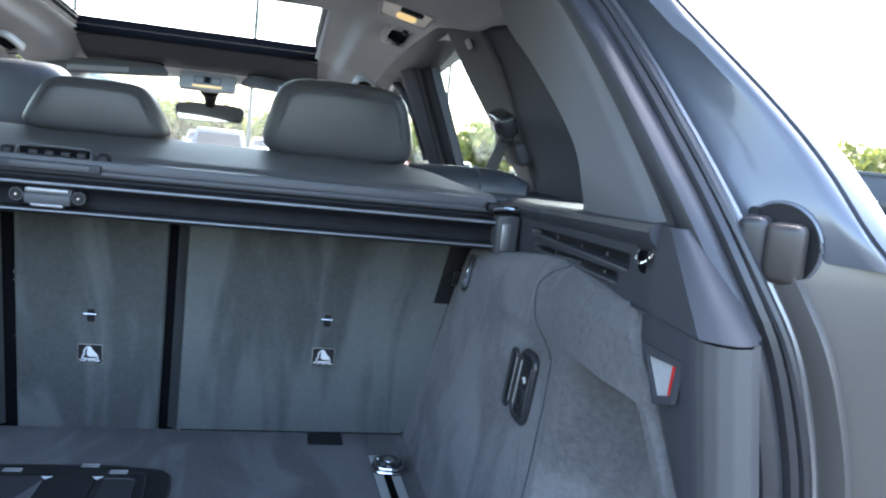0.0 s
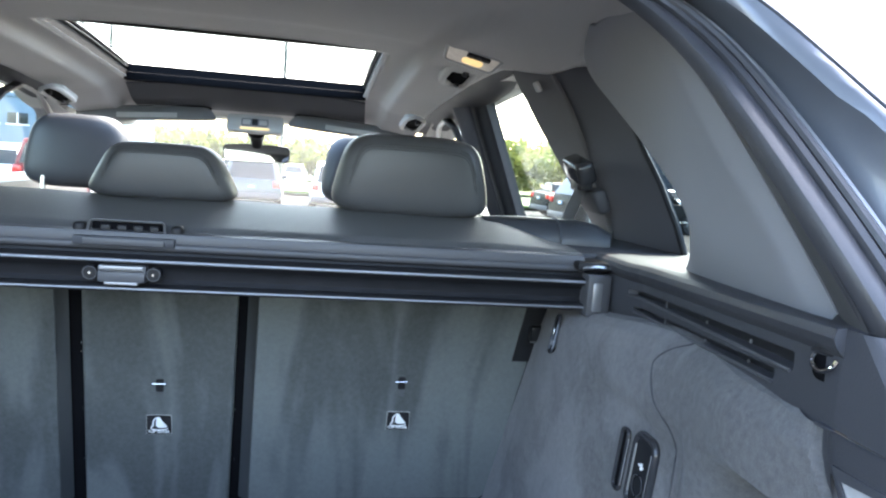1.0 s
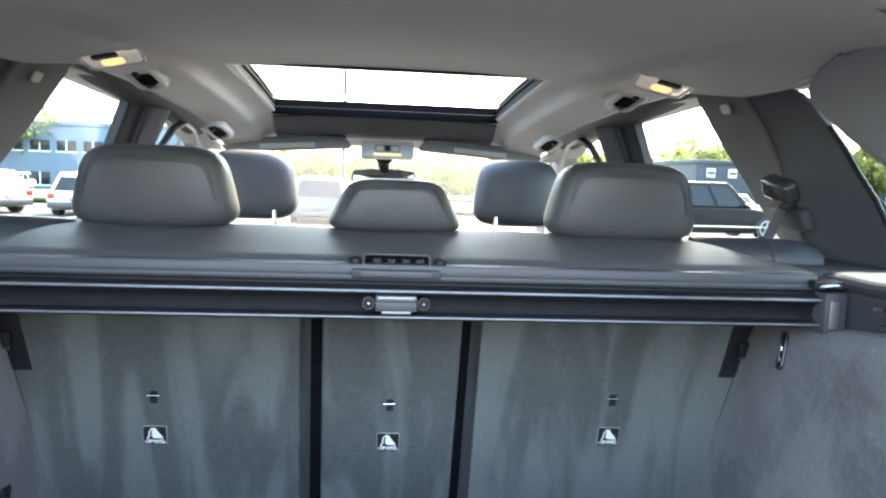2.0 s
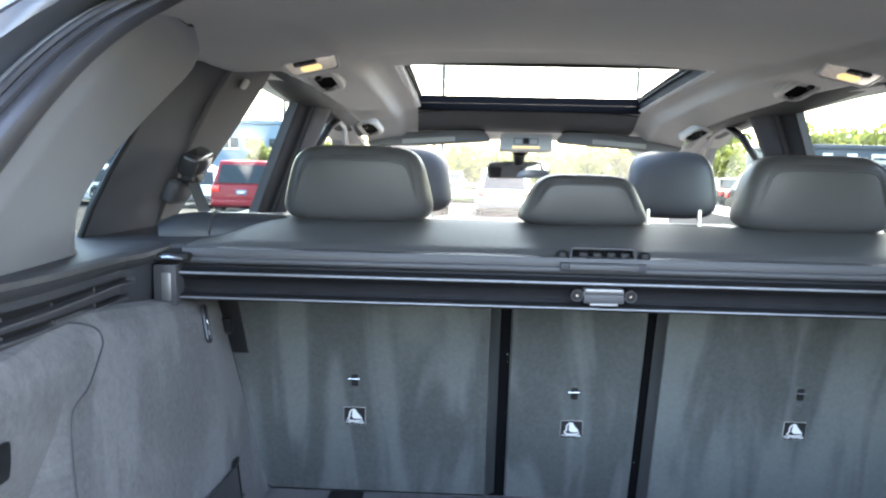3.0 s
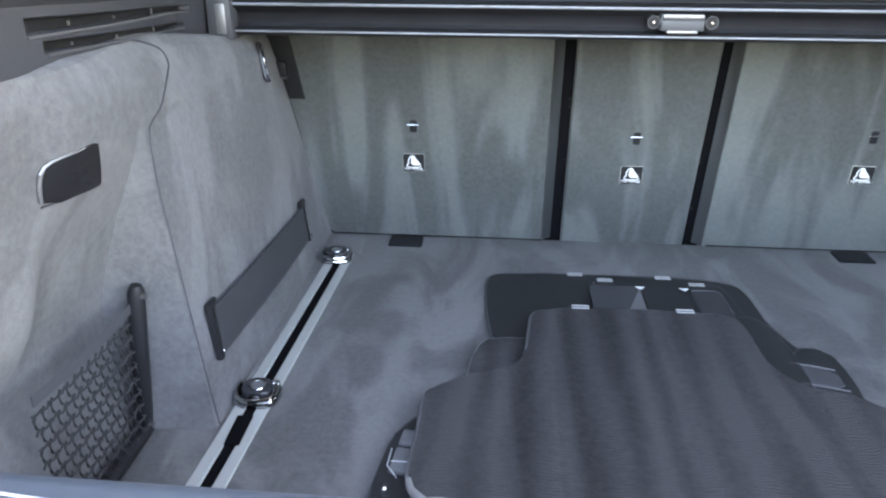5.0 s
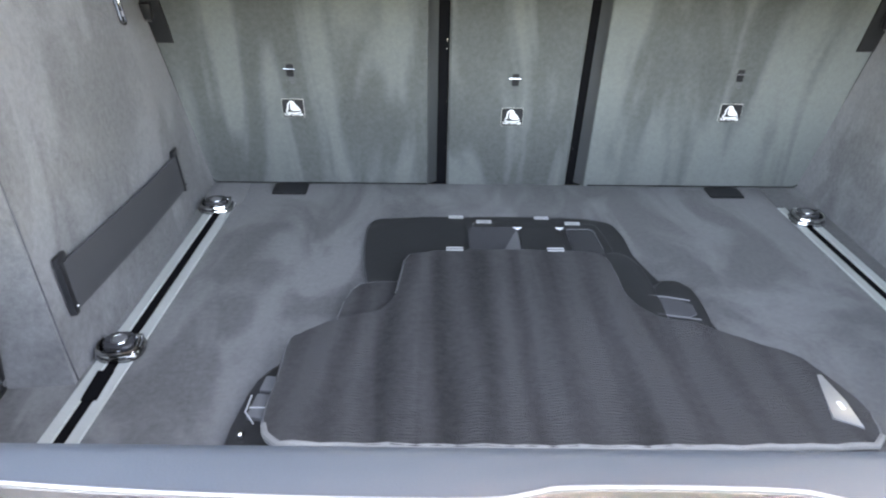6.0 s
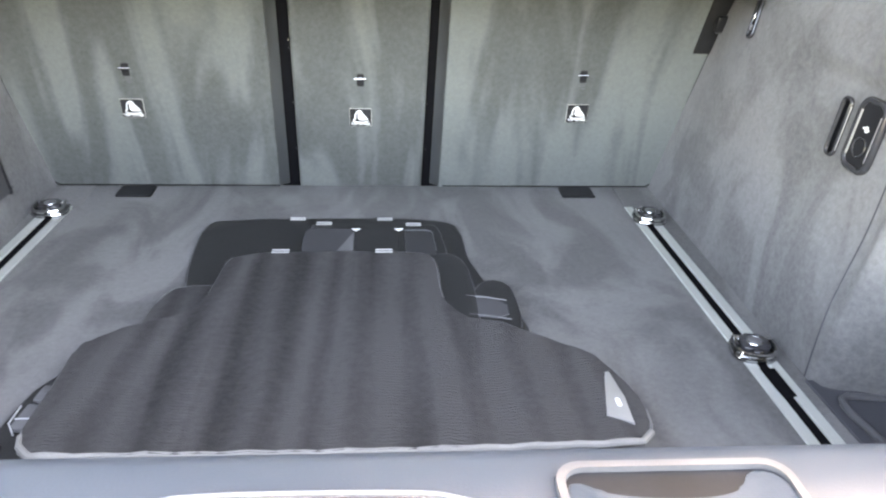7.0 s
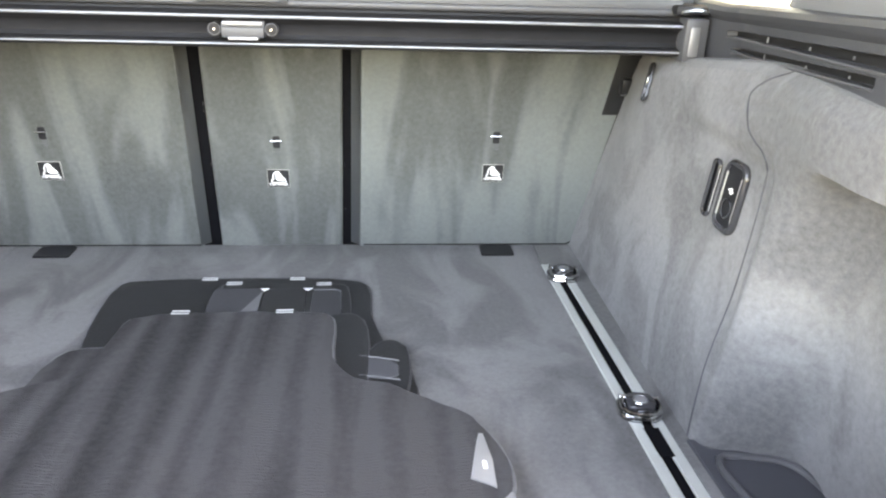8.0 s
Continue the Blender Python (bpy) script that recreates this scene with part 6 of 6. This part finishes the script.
M_tab = mat("grip_tab", (0.3, 0.3, 0.3), 0.5, var=0.1)


def floor_mat(name, pts, z, h, m, label, cham=1, rim=None):
    t = thing(name, (sum(p[0] for p in pts) / len(pts), sum(p[1] for p in pts) / len(pts), z), label, "floor mat", "floor mats")
    sp = chaikin([Vector((*p, 0)) for p in pts], cham)
    part("carpet_face", prism(sp, h, h * 0.45, Matrix.Translation((0, 0, z)), 3), m, t)
    if rim:
        part("edging", tube([(p.x, p.y, z + h * 0.55) for p in sp], 0.0026, 6, True), rim, t, "pale bound edge")
    return t


bot = floor_mat("floor_mat", [(-0.245, -0.16), (-0.225, -0.140), (0.05, -0.134), (0.145, -0.146), (0.163, -0.17), (0.165, -0.30), (0.19, -0.37), (0.225, -0.42), (0.225, -0.62), (-0.20, -0.62), (-0.225, -0.40), (-0.243, -0.28)], 0.001, 0.007, M_matback, "black rubber underside of an upturned floor mat", 1, M_plastic)
for x, y in ((-0.101, -0.139), (0.042, -0.140)):
    part("velcro_tab", join(*[prism(rrect(0.025, 0.0020, 0.0008, 2, x, y - 0.0035 + 0.007 * e), 0.0014, 0.0004, Matrix.Translation((0, 0, 0.0085)), 1) for e in (0, 1)]), M_tab, bot, "pale grip tab")
mid = floor_mat("floor_mat", [(-0.075, -0.175), (-0.066, -0.166), (0.118, -0.170), (0.128, -0.185), (0.135, -0.28), (0.135, -0.60), (-0.075, -0.60)], 0.0085, 0.006, M_matback, "black rubber-backed floor mat folded in the stack", 1, M_plastic)
part("carpet_side", prism(rrect(0.078, 0.16, 0.012, 4, -0.045, -0.270), 0.001, 0, Matrix.Translation((0, 0, 0.0148))), M_strap, mid, "greyer cloth patch")
part("patch_corner", prism([(-0.030, -0.268), (-0.006, -0.200), (-0.006, -0.268)], 0.0006, 0, Matrix.Translation((0, 0, 0.0158))), M_bind, mid)
part("rubber_patch", prism(rrect(0.066, 0.16, 0.012, 4, 0.030, -0.274), 0.0016, 0.0006, Matrix.Translation((0, 0, 0.0148)), 1), M_matback, mid)
part("rubber_patch", prism(rrect(0.046, 0.16, 0.012, 4, 0.096, -0.276), 0.0024, 0.0008, Matrix.Translation((0, 0, 0.0148)), 1), M_rubber, mid)
part("patch_edge", tube([(0.074, -0.200, 0.0172), (0.108, -0.199, 0.0172), (0.117, -0.206, 0.0172), (0.120, -0.270, 0.0172)], 0.0009, 6), M_plastic, mid)
for x, y in ((-0.056, -0.170), (0.088, -0.174)):
    part("velcro_tab", join(*[prism(rrect(0.025, 0.0020, 0.0008, 2, x, y - 0.0035 + 0.007 * e), 0.0014, 0.0004, Matrix.Translation((0, 0, 0.0148)), 1) for e in (0, 1)]), M_tab, mid, "pale grip tab")
for x in (-0.004, 0.064):
    part("print_mark", prism([(x - 0.0075, -0.193), (x + 0.0075, -0.193), (x + 0.001, -0.2015), (x - 0.001, -0.2015)], 0.0006, 0, Matrix.Translation((0, 0, 0.0165))), M_white, mid)
floor_mat("floor_mat", [(-0.262, -0.48), (-0.255, -0.40), (-0.236, -0.368), (-0.16, -0.368), (-0.16, -0.54), (-0.27, -0.54)], 0.0085, 0.008, M_mat, "dark grey carpet floor mat under the top one", 1, M_bind)
floor_mat("floor_mat", [(0.12, -0.29), (0.140, -0.288), (0.158, -0.315), (0.163, -0.40), (0.16, -0.52), (0.08, -0.52), (0.08, -0.31)], 0.0152, 0.007, M_matback, "black rubber floor mat edge showing beside the top mat", 1, M_plastic)
heel = floor_mat("floor_mat", [(0.166, -0.372), (0.20, -0.362), (0.216, -0.385), (0.217, -0.47), (0.20, -0.53), (0.13, -0.53), (0.15, -0.45)], 0.0085, 0.012, M_matback, "black rubber mat with a ribbed heel pad", 2, M_plastic)
for y in (-0.413, -0.460):
    part("rib", tube([(0.150, y + 0.002, 0.0213), (0.175, y - 0.002, 0.0213), (0.203, y - 0.010, 0.0206)], 0.0012, 6), M_bind, heel)
part("heel_step", prism(chaikin([Vector((*p, 0)) for p in [(0.146, -0.412), (0.203, -0.424), (0.201, -0.470), (0.140, -0.458)]], 1), 0.0015, 0.0006, Matrix.Translation((0, 0, 0.0202)), 1), M_plastic, heel)
left_edge = floor_mat("floor_mat", [(-0.300, -0.545), (-0.325, -0.560), (-0.340, -0.60), (-0.347, -0.66), (-0.350, -0.70), (-0.340, -0.728), (-0.28, -0.735), (-0.26, -0.545)], 0.002, 0.012, M_matback, "black rubber mat edge with a buckle showing under the stack", 1, M_plastic)
bk = part("buckle", rbox(-0.011, 0.011, -0.020, 0.020, 0, 0.007, 0.003, 2, Matrix.Translation((-0.322, -0.640, 0.013)) @ Matrix.Rotation(radians(-6), 4, "Z")), M_strip, left_edge, "grey plastic buckle")
part("tongue", rbox(-0.010, 0.010, -0.013, 0.013, 0, 0.005, 0.002, 2, Matrix.Translation((-0.319, -0.600, 0.013)) @ Matrix.Rotation(radians(-6), 4, "Z")), M_strip, left_edge)
part("buckle_edge", tube([(-0.335, -0.625, 0.0205), (-0.336, -0.652, 0.0205), (-0.324, -0.670, 0.0205)], 0.0010, 6), M_silver, bk)
part("buckle_edge", tube([(-0.333, -0.645, 0.0205), (-0.314, -0.645, 0.0205)], 0.0008, 6), M_silver, bk)
part("stud", rbox(-0.003, 0.003, -0.005, 0.005, 0, 0.010, 0.002, 1, Matrix.Translation((-0.334, -0.684, 0.012))), M_steel, left_edge)

TOP = [(-0.290, -0.712), (-0.306, -0.698), (-0.312, -0.668), (-0.309, -0.60), (-0.310, -0.532), (-0.305, -0.519), (-0.258, -0.496), (-0.207, -0.475), (-0.188, -0.44), (-0.181, -0.36), (-0.178, -0.322), (-0.160, -0.308), (-0.05, -0.303), (0.085, -0.303), (0.108, -0.312), (0.114, -0.345), (0.113, -0.42), (0.122, -0.462), (0.15, -0.483), (0.221, -0.516), (0.275, -0.562), (0.304, -0.606), (0.314, -0.655), (0.311, -0.694), (0.296, -0.711), (0.1, -0.717), (-0.13, -0.717)]
top = thing("floor_mat", (0, -0.55, 0.02), "dark grey ribbed carpet floor mat on top of the stack", "floor mat", "floor mats")
sp = chaikin([Vector((*p, 0)) for p in TOP], 1)


def sag(x, y):
    """The top mat lies on the lower ones behind and sinks to the floor towards its wide end, with soft lengthwise waves."""
    return 0.0026 * math.sin(x * (72 + 30 * (y + 0.5)) + 0.8) * sm(-0.31, -0.40, y) * (1 - 0.8 * sm(-0.64, -0.70, y)) + 0.0008 * math.sin(x * 137 + 1.3)


bm = prism(sp, 0.011, 0.004, Matrix.Translation((0, 0, 0.0225)), 3)
for i in range(1, 44):
    bmesh.ops.bisect_plane(bm, geom=bm.verts[:] + bm.edges[:] + bm.faces[:], plane_co=(-0.33 + 0.015 * i, 0, 0), plane_no=(1, 0, 0))
for i in range(1, 22):
    bmesh.ops.bisect_plane(bm, geom=bm.verts[:] + bm.edges[:] + bm.faces[:], plane_co=(0, -0.30 - 0.02 * i, 0), plane_no=(0, 1, 0))
for v in bm.verts:
    v.co.z += sag(v.co.x, v.co.y)
part("carpet_face", bm, M_mat, top)
part("edging", tube([(p.x, p.y, 0.0275 + sag(p.x, p.y)) for p in sp], 0.0040, 6, True), M_bind, top, "grey bound edge")
part("front_edge", tube([(x, y + 0.001, 0.0300 + sag(x, y)) for x, y in [(-0.309, -0.684), (-0.305, -0.698)] + [(-0.29 + 0.586 * i / 44, -0.7125 - 0.004 * math.sin(math.pi * i / 44)) for i in range(45)] + [(0.309, -0.699)]], 0.0040, 8), M_welt, top, "pale welt along the edge")
for x, y in ((-0.108, -0.304), (0.040, -0.304)):
    part("velcro_tab", join(*[prism(rrect(0.025, 0.0022, 0.0008, 2, x, y - 0.004 + 0.0075 * e), 0.0016, 0.0004, Matrix.Translation((0, 0, 0.0338)), 1) for e in (0, 1)]), M_tab, top, "pale grip tab")
BADGE = [(0.2845, -0.604), (0.2905, -0.604), (0.2950, -0.650), (0.2935, -0.691), (0.2685, -0.676)]
bd = part("badge", prism(BADGE, 0.003, 0.001, Matrix.Translation((0, 0, 0.0335))), M_badge, top, "brushed metal badge with an emblem")
part("emblem", prism(rrect(0.005, 0.013, 0.001, 1, 0.2855, -0.658), 0.0006, 0, Matrix.Translation((0, 0, 0.0367))), M_white, bd)

# ---- things outside ----
rnd = random.Random(4)


def vehicle(name, x, y, heading, paint, label, L=4.7, W=1.9, H=1.7, kind="suv", cat="car", group="parked cars"):
    """A parked car; heading turns its nose from +y, counter-clockwise, in degrees."""
    t = thing(name, (0, 0, 0), label, cat, group)
    hl, hw = L / 2, W / 2
    belt = H * 0.56
    hood = hl * 0.48
    prof = [(-hl, 0.38), (-hl - 0.03, 0.62), (-hl + 0.06, belt), (hood, belt), (hl - 0.15, belt * 0.86), (hl, 0.62), (hl - 0.02, 0.30), (hl - 0.5, 0.22), (-hl + 0.4, 0.22)]
    bm = extrude_x([(p[0], p[1]) for p in prof], -hw, hw)
    bmesh.ops.recalc_face_normals(bm, faces=bm.faces)
    bmesh.ops.bevel(bm, geom=[e for e in bm.edges if abs(e.verts[0].co.x - e.verts[1].co.x) < 0.1], offset=0.10, segments=3, affect="EDGES", profile=0.5)
    body = part("body", bm, paint, t)
    rl, rf = (-hl + (0.62 if kind == "suv" else 0.30), hood - 0.85) if kind != "pickup" else (-0.3, hood - 0.75)
    bl, bf = (-hl + 0.08, hood) if kind != "pickup" else (-0.45, hood)
    tw = hw * 0.76

    def cab(inset, z0, z1):
        b = bmesh.new()
        def ring_at(k):
            w = (hw - 0.06) + (tw - hw + 0.06) * k + inset
            return [(-w, bl + (rl - bl) * k - inset, z0), (w, bl + (rl - bl) * k - inset, z0), (w, bf + (rf - bf) * k + inset, z0), (-w, bf + (rf - bf) * k + inset, z0)]
        k0, k1 = (z0 - belt) / (H - belt), (z1 - belt) / (H - belt)
        lo = [b.verts.new((p[0], p[1], z0)) for p in ring_at(k0)]
        hi = [b.verts.new((p[0], p[1], z1)) for p in ring_at(k1)]
        b.faces.new(lo[::-1])
        b.faces.new(hi)
        for i in range(4):
            b.faces.new((lo[i], lo[(i + 1) % 4], hi[(i + 1) % 4], hi[i]))
        return b
    bm = cab(0, belt - 0.02, H)
    bmesh.ops.bevel(bm, geom=bm.edges[:], offset=0.07, segments=3, affect="EDGES", profile=0.5)
    part("cabin", bm, paint, t)
    # glass set a little proud of each face, with pillars left between
    wz0, wz1 = belt + 0.05, H - 0.14
    def q(k):
        z = belt + (H - belt) * k
        return z, (hw - 0.06) + (tw - hw + 0.06) * k, bl + (rl - bl) * k, bf + (rf - bf) * k
    k0, k1 = (wz0 - belt) / (H - belt), (wz1 - belt) / (H - belt)
    (za, wa, ba, fa), (zb, wb, bb, fb) = q(k0), q(k1)
    def pane4(name, pts):
        b = bmesh.new()
        b.faces.new([b.verts.new(p) for p in pts])
        bmesh.ops.recalc_face_normals(b, faces=b.faces)
        bmesh.ops.solidify(b, geom=b.faces[:], thickness=0.02)
        part(name, b, M_carglass, t)
    pane4("rear_window", [(-wa + 0.14, ba - 0.012, za), (wa - 0.14, ba - 0.012, za), (wb - 0.12, bb - 0.012, zb), (-wb + 0.12, bb - 0.012, zb)])
    pane4("windscreen", [(-wa + 0.12, fa + 0.012, za), (wa - 0.12, fa + 0.012, za), (wb - 0.10, fb + 0.012, zb), (-wb + 0.10, fb + 0.012, zb)])
    for s in (-1, 1):
        n = 3 if kind != "pickup" else 2
        for i in range(n):
            u0, u1 = i / n + 0.02 + 0.03 * (i == 0), (i + 1) / n - 0.02 - 0.06 * (i == n - 1)
            pane4("side_window", [(s * (wa + 0.012), ba + (fa - ba) * u0, za), (s * (wa + 0.012), ba + (fa - ba) * u1, za), (s * (wb + 0.012), bb + (fb - bb) * u1, zb), (s * (wb + 0.012), bb + (fb - bb) * u0, zb)])
        part("tail_lamp", rbox(s * (hw - 0.16) - 0.12, s * (hw - 0.16) + 0.12, -hl - 0.035, -hl + 0.12, belt - 0.24, belt - 0.02, 0.03, 2), M_taillight, t)
        part("head_lamp", rbox(s * (hw - 0.25) - 0.18, s * (hw - 0.25) + 0.18, hl - 0.25, hl - 0.02, 0.68, 0.82, 0.03, 2), M_lightplast, t)
        part("side_moulding", rbox(s * hw - 0.015, s * hw + 0.015, -hl + 0.7, hl - 0.9, 0.42, 0.47, 0.005), M_steel, t)
        part("door_mirror", rbox(s * (hw + 0.09) - 0.09, s * (hw + 0.09) + 0.09, hood - 0.42, hood - 0.30, belt, belt + 0.16, 0.04, 2), paint, t)
        for yy in (-hl + 0.85, hl - 0.9):
            wr = 0.36 if H < 1.8 else 0.40
            wh = part("wheel", tube([(s * (hw - 0.22), yy, wr), (s * (hw + 0.012), yy, wr)], wr, 24), M_tyre, t)
            part("rim", tube([(s * (hw + 0.018), yy + wr * 0.64 * math.cos(q), wr + wr * 0.64 * math.sin(q)) for q in (2 * math.pi * i / 20 for i in range(20))], 0.022, 6, True, 1.0, (1, 0, 0)), M_rim, wh)
            part("brake", tube([(s * (hw + 0.0), yy, wr), (s * (hw + 0.014), yy, wr)], wr * 0.62, 14), M_black, wh)
            for i in range(5):
                q = 2 * math.pi * i / 5 + 0.3
                part("spoke", tube([(s * (hw + 0.02), yy, wr), (s * (hw + 0.02), yy + wr * 0.63 * math.cos(q), wr + wr * 0.63 * math.sin(q))], [0.030, 0.022], 4), M_rim, wh)
            part("arch", tube([(s * (hw + 0.002), yy + wr * 1.12 * math.cos(q), wr + wr * 1.12 * math.sin(q)) for q in (math.pi * i / 12 for i in range(13))], 0.028, 6, False, 1.0, (1, 0, 0)), M_black, t)
    part("rear_bumper", rbox(-hw + 0.04, hw - 0.04, -hl - 0.07, -hl + 0.2, 0.30, 0.52, 0.05, 2), M_plastic if kind != "van" else paint, t)
    part("number_plate", rbox(-0.16, 0.16, -hl - 0.05, -hl - 0.02, belt - 0.30, belt - 0.16, 0.005), M_blue, t, "plate with plain bars")
    part("plate_bar", rbox(-0.10, 0.10, -hl - 0.053, -hl - 0.03, belt - 0.25, belt - 0.21, 0), M_white, t)
    t.matrix_basis = Matrix.Translation(gz(x, y)) @ Matrix.Rotation(radians(heading), 4, "Z")
    return t


vehicle("minivan", -7.6, 24.4, 4, M_red, "red minivan parked with its tail to the camera", 5.1, 1.98, 1.74, "van", "minivan")
vehicle("suv", 1.0, 26.6, 0, M_wpaint, "white sport utility car with dark bumper", 4.6, 1.9, 1.68)
vehicle("suv", -1.98, 26.6, 2, M_dpaint, "dark blue-grey sport utility car", 4.6, 1.95, 1.66)
vehicle("suv", 11.3, 23.4, -84, M_bpaint, "large black sport utility vehicle with chrome side strips", 5.5, 2.05, 1.92)
vehicle("pickup_truck", 12.9, 30.7, -84, M_bpaint, "black pickup truck parked beside a larger one", 5.8, 2.05, 1.9, "pickup", "pickup truck")
vehicle("suv", 18.4, 25.9, -84, M_bpaint, "black sport utility vehicle with bright wheels", 5.2, 2.0, 1.86)
vehicle("car", -14.5, 26.5, 60, M_wpaint, "white car parked beside the lane", 4.6, 1.85, 1.5)
vehicle("car", -10.2, 27.0, 3, M_wpaint, "white car beside the red minivan", 4.6, 1.85, 1.5)
cols = [M_wpaint, M_silver, M_bpaint, M_wpaint, M_blue, M_red, M_silver]
for i in range(21):
    xx = -63 + 5.6 * i
    vehicle("car", xx + rnd.uniform(-0.4, 0.4), 62 + rnd.uniform(-0.5, 0.5), rnd.choice((0, 180)), (M_wpaint if xx < -12 else cols[rnd.randrange(7)]), "car in the far parking row", 4.6, 1.88, rnd.choice((1.48, 1.68, 1.75)))

# light poles
for az, d, h in ((-2.5, 48, 11.6), (12.4, 55, 12.0), (-14.7, 60, 11.5)):
    x, y = d * math.sin(radians(az)), d * math.cos(radians(az))
    p = thing("lamp_post", gz(x, y), "tall grey parking lot lamp post with twin heads", "lamp post", "lamp posts")
    z = ground_z(y)
    part("pole", tube([(x, y, z), (x, y, z + h)], [0.14, 0.10], 8), M_pole, p)
    part("base", tube([(x, y, z), (x, y, z + 0.8)], 0.28, 12), M_asphalt, p)
    for s in (-1, 1):
        part("arm", tube([(x, y, z + h - 0.1), (x + s * 0.5, y, z + h)], 0.03, 6), M_pole, p)
        part("lamp_head", rbox(x + s * 0.75 - 0.33, x + s * 0.75 + 0.33, y - 0.18, y + 0.18, z + h - 0.05, z + h + 0.08, 0.03), M_pole, p)


def building(x0, x1, y, h, m, label, nwin, wz):
    z = ground_z(y)
    b = thing("building", ((x0 + x1) / 2, y + 8, z), label, "building", "far buildings")
    part("wall", rbox(x0, x1, y, y + 16, z, z + h, 0.05), m, b)
    part("parapet", rbox(x0 - 0.15, x1 + 0.15, y - 0.15, y + 16.1, z + h, z + h + 0.4, 0.04), m, b)
    for i in range(nwin):
        xc = x0 + (x1 - x0) * (i + 0.5) / nwin
        ww = (x1 - x0) / nwin * 0.36
        for (a, c) in wz:
            w = part("window", rbox(xc - ww, xc + ww, y - 0.06, y + 0.05, z + a, z + c, 0.01), M_carglass, b)
            part("frame", rbox(xc - 0.05, xc + 0.05, y - 0.09, y - 0.03, z + a, z + c, 0), M_white, w)
            part("sill", rbox(xc - ww - 0.1, xc + ww + 0.1, y - 0.12, y, z + a - 0.12, z + a, 0), M_white, w)
    return b


building(-40, -18.2, 72, 6.0, M_wall_blue, "low blue-grey clad showroom with white-framed windows", 9, ((0.4, 1.6), (3.6, 4.6)))
bb = building(31, 75, 68, 4.6, M_wall_dark, "low dark clad building with white signs", 10, ((0.4, 2.0),))
for i in range(12):
    xs_ = 32.0 + 1.7 * i + 0.5 * (i % 3)
    part("sign", rbox(xs_, xs_ + 0.9, 67.85, 68.0, ground_z(68) + 3.3, ground_z(68) + 4.2, 0.05), M_lightplast, bb, "pale square sign")
    part("sign_bar", rbox(xs_ + 0.12, xs_ + 0.78, 67.78, 67.9, ground_z(68) + 3.65, ground_z(68) + 3.85, 0), M_wall_dark, bb)


def crown(bm, c, r, n, size):
    for _ in range(n):
        d = Vector((rnd.gauss(0, 1), rnd.gauss(0, 1), rnd.gauss(0, 0.8))).normalized() * r * rnd.uniform(0.45, 1.05) ** 0.6
        p = Vector(c) + Vector((d.x, d.y, d.z * 0.85))
        e = Euler((rnd.uniform(0, 6.3), rnd.uniform(0, 6.3), rnd.uniform(0, 6.3))).to_matrix()
        q = size * rnd.uniform(0.6, 1.3)
        vs = [bm.verts.new(p + e @ Vector(v) * q) for v in ((-1, -0.5, 0), (0.2, -0.8, 0.2), (1, 0.1, 0), (0.1, 0.8, -0.2))]
        bm.faces.new(vs)


def tree(x, y, h, r, n=900):
    z = ground_z(y)
    t = thing("tree", (x, y, z), "leafy spring tree with yellow-green crown", "tree", "trees")
    part("trunk", tube([(x, y, z), (x + 0.1, y, z + h * 0.3), (x, y, z + h * 0.62)], [0.22, 0.17, 0.08], 8), M_bark, t)
    for k in range(4):
        a = k * 1.6 + x
        part("limb", tube([(x, y, z + h * (0.32 + 0.05 * k)), (x + math.cos(a) * r * 0.5, y + math.sin(a) * r * 0.5, z + h * 0.62), (x + math.cos(a) * r * 0.7, y + math.sin(a) * r * 0.7, z + h * 0.78)], [0.09, 0.06, 0.02], 6), M_bark, t)
    bm = bmesh.new()
    for k in range(6):
        crown(bm, (x + rnd.uniform(-0.5, 0.5) * r, y + rnd.uniform(-0.5, 0.5) * r, z + h * rnd.uniform(0.45, 0.85)), r * rnd.uniform(0.5, 0.75), n // 6, 0.2)
    part("crown", bm, M_leaf, t, smooth=False)


for az, d, h, r in ((-16.5, 66, 4.2, 1.3), (-9, 92, 5, 2.0), (2.2, 96, 6.0, 2.6), (5.5, 90, 5.5, 2.4), (9.0, 95, 5.5, 2.4), (-5, 98, 5.5, 2.4), (33, 60, 5, 2.0), (36, 58, 4.5, 1.8), (-24, 80, 8, 3.5), (-28, 78, 8, 3.4)):
    tree(d * math.sin(radians(az)), d * math.cos(radians(az)), h, r)
bm = bmesh.new()
for i in range(720):
    az = radians(rnd.uniform(-62, 62))
    d = rnd.uniform(118, 150)
    x, y = d * math.sin(az), d * math.cos(az)
    crown(bm, (x, y, ground_z(y) + rnd.uniform(0.5, 2.3) * (2.0 + 1.7 * sm(8, 20, abs(math.degrees(az) - 1)))), rnd.uniform(1.8, 3.2), 80, 0.55)
tagged(obj("far_woods", bm, M_leaf, smooth=False), "line of yellow-green woods beyond the lot", "woods", kind="stuff")
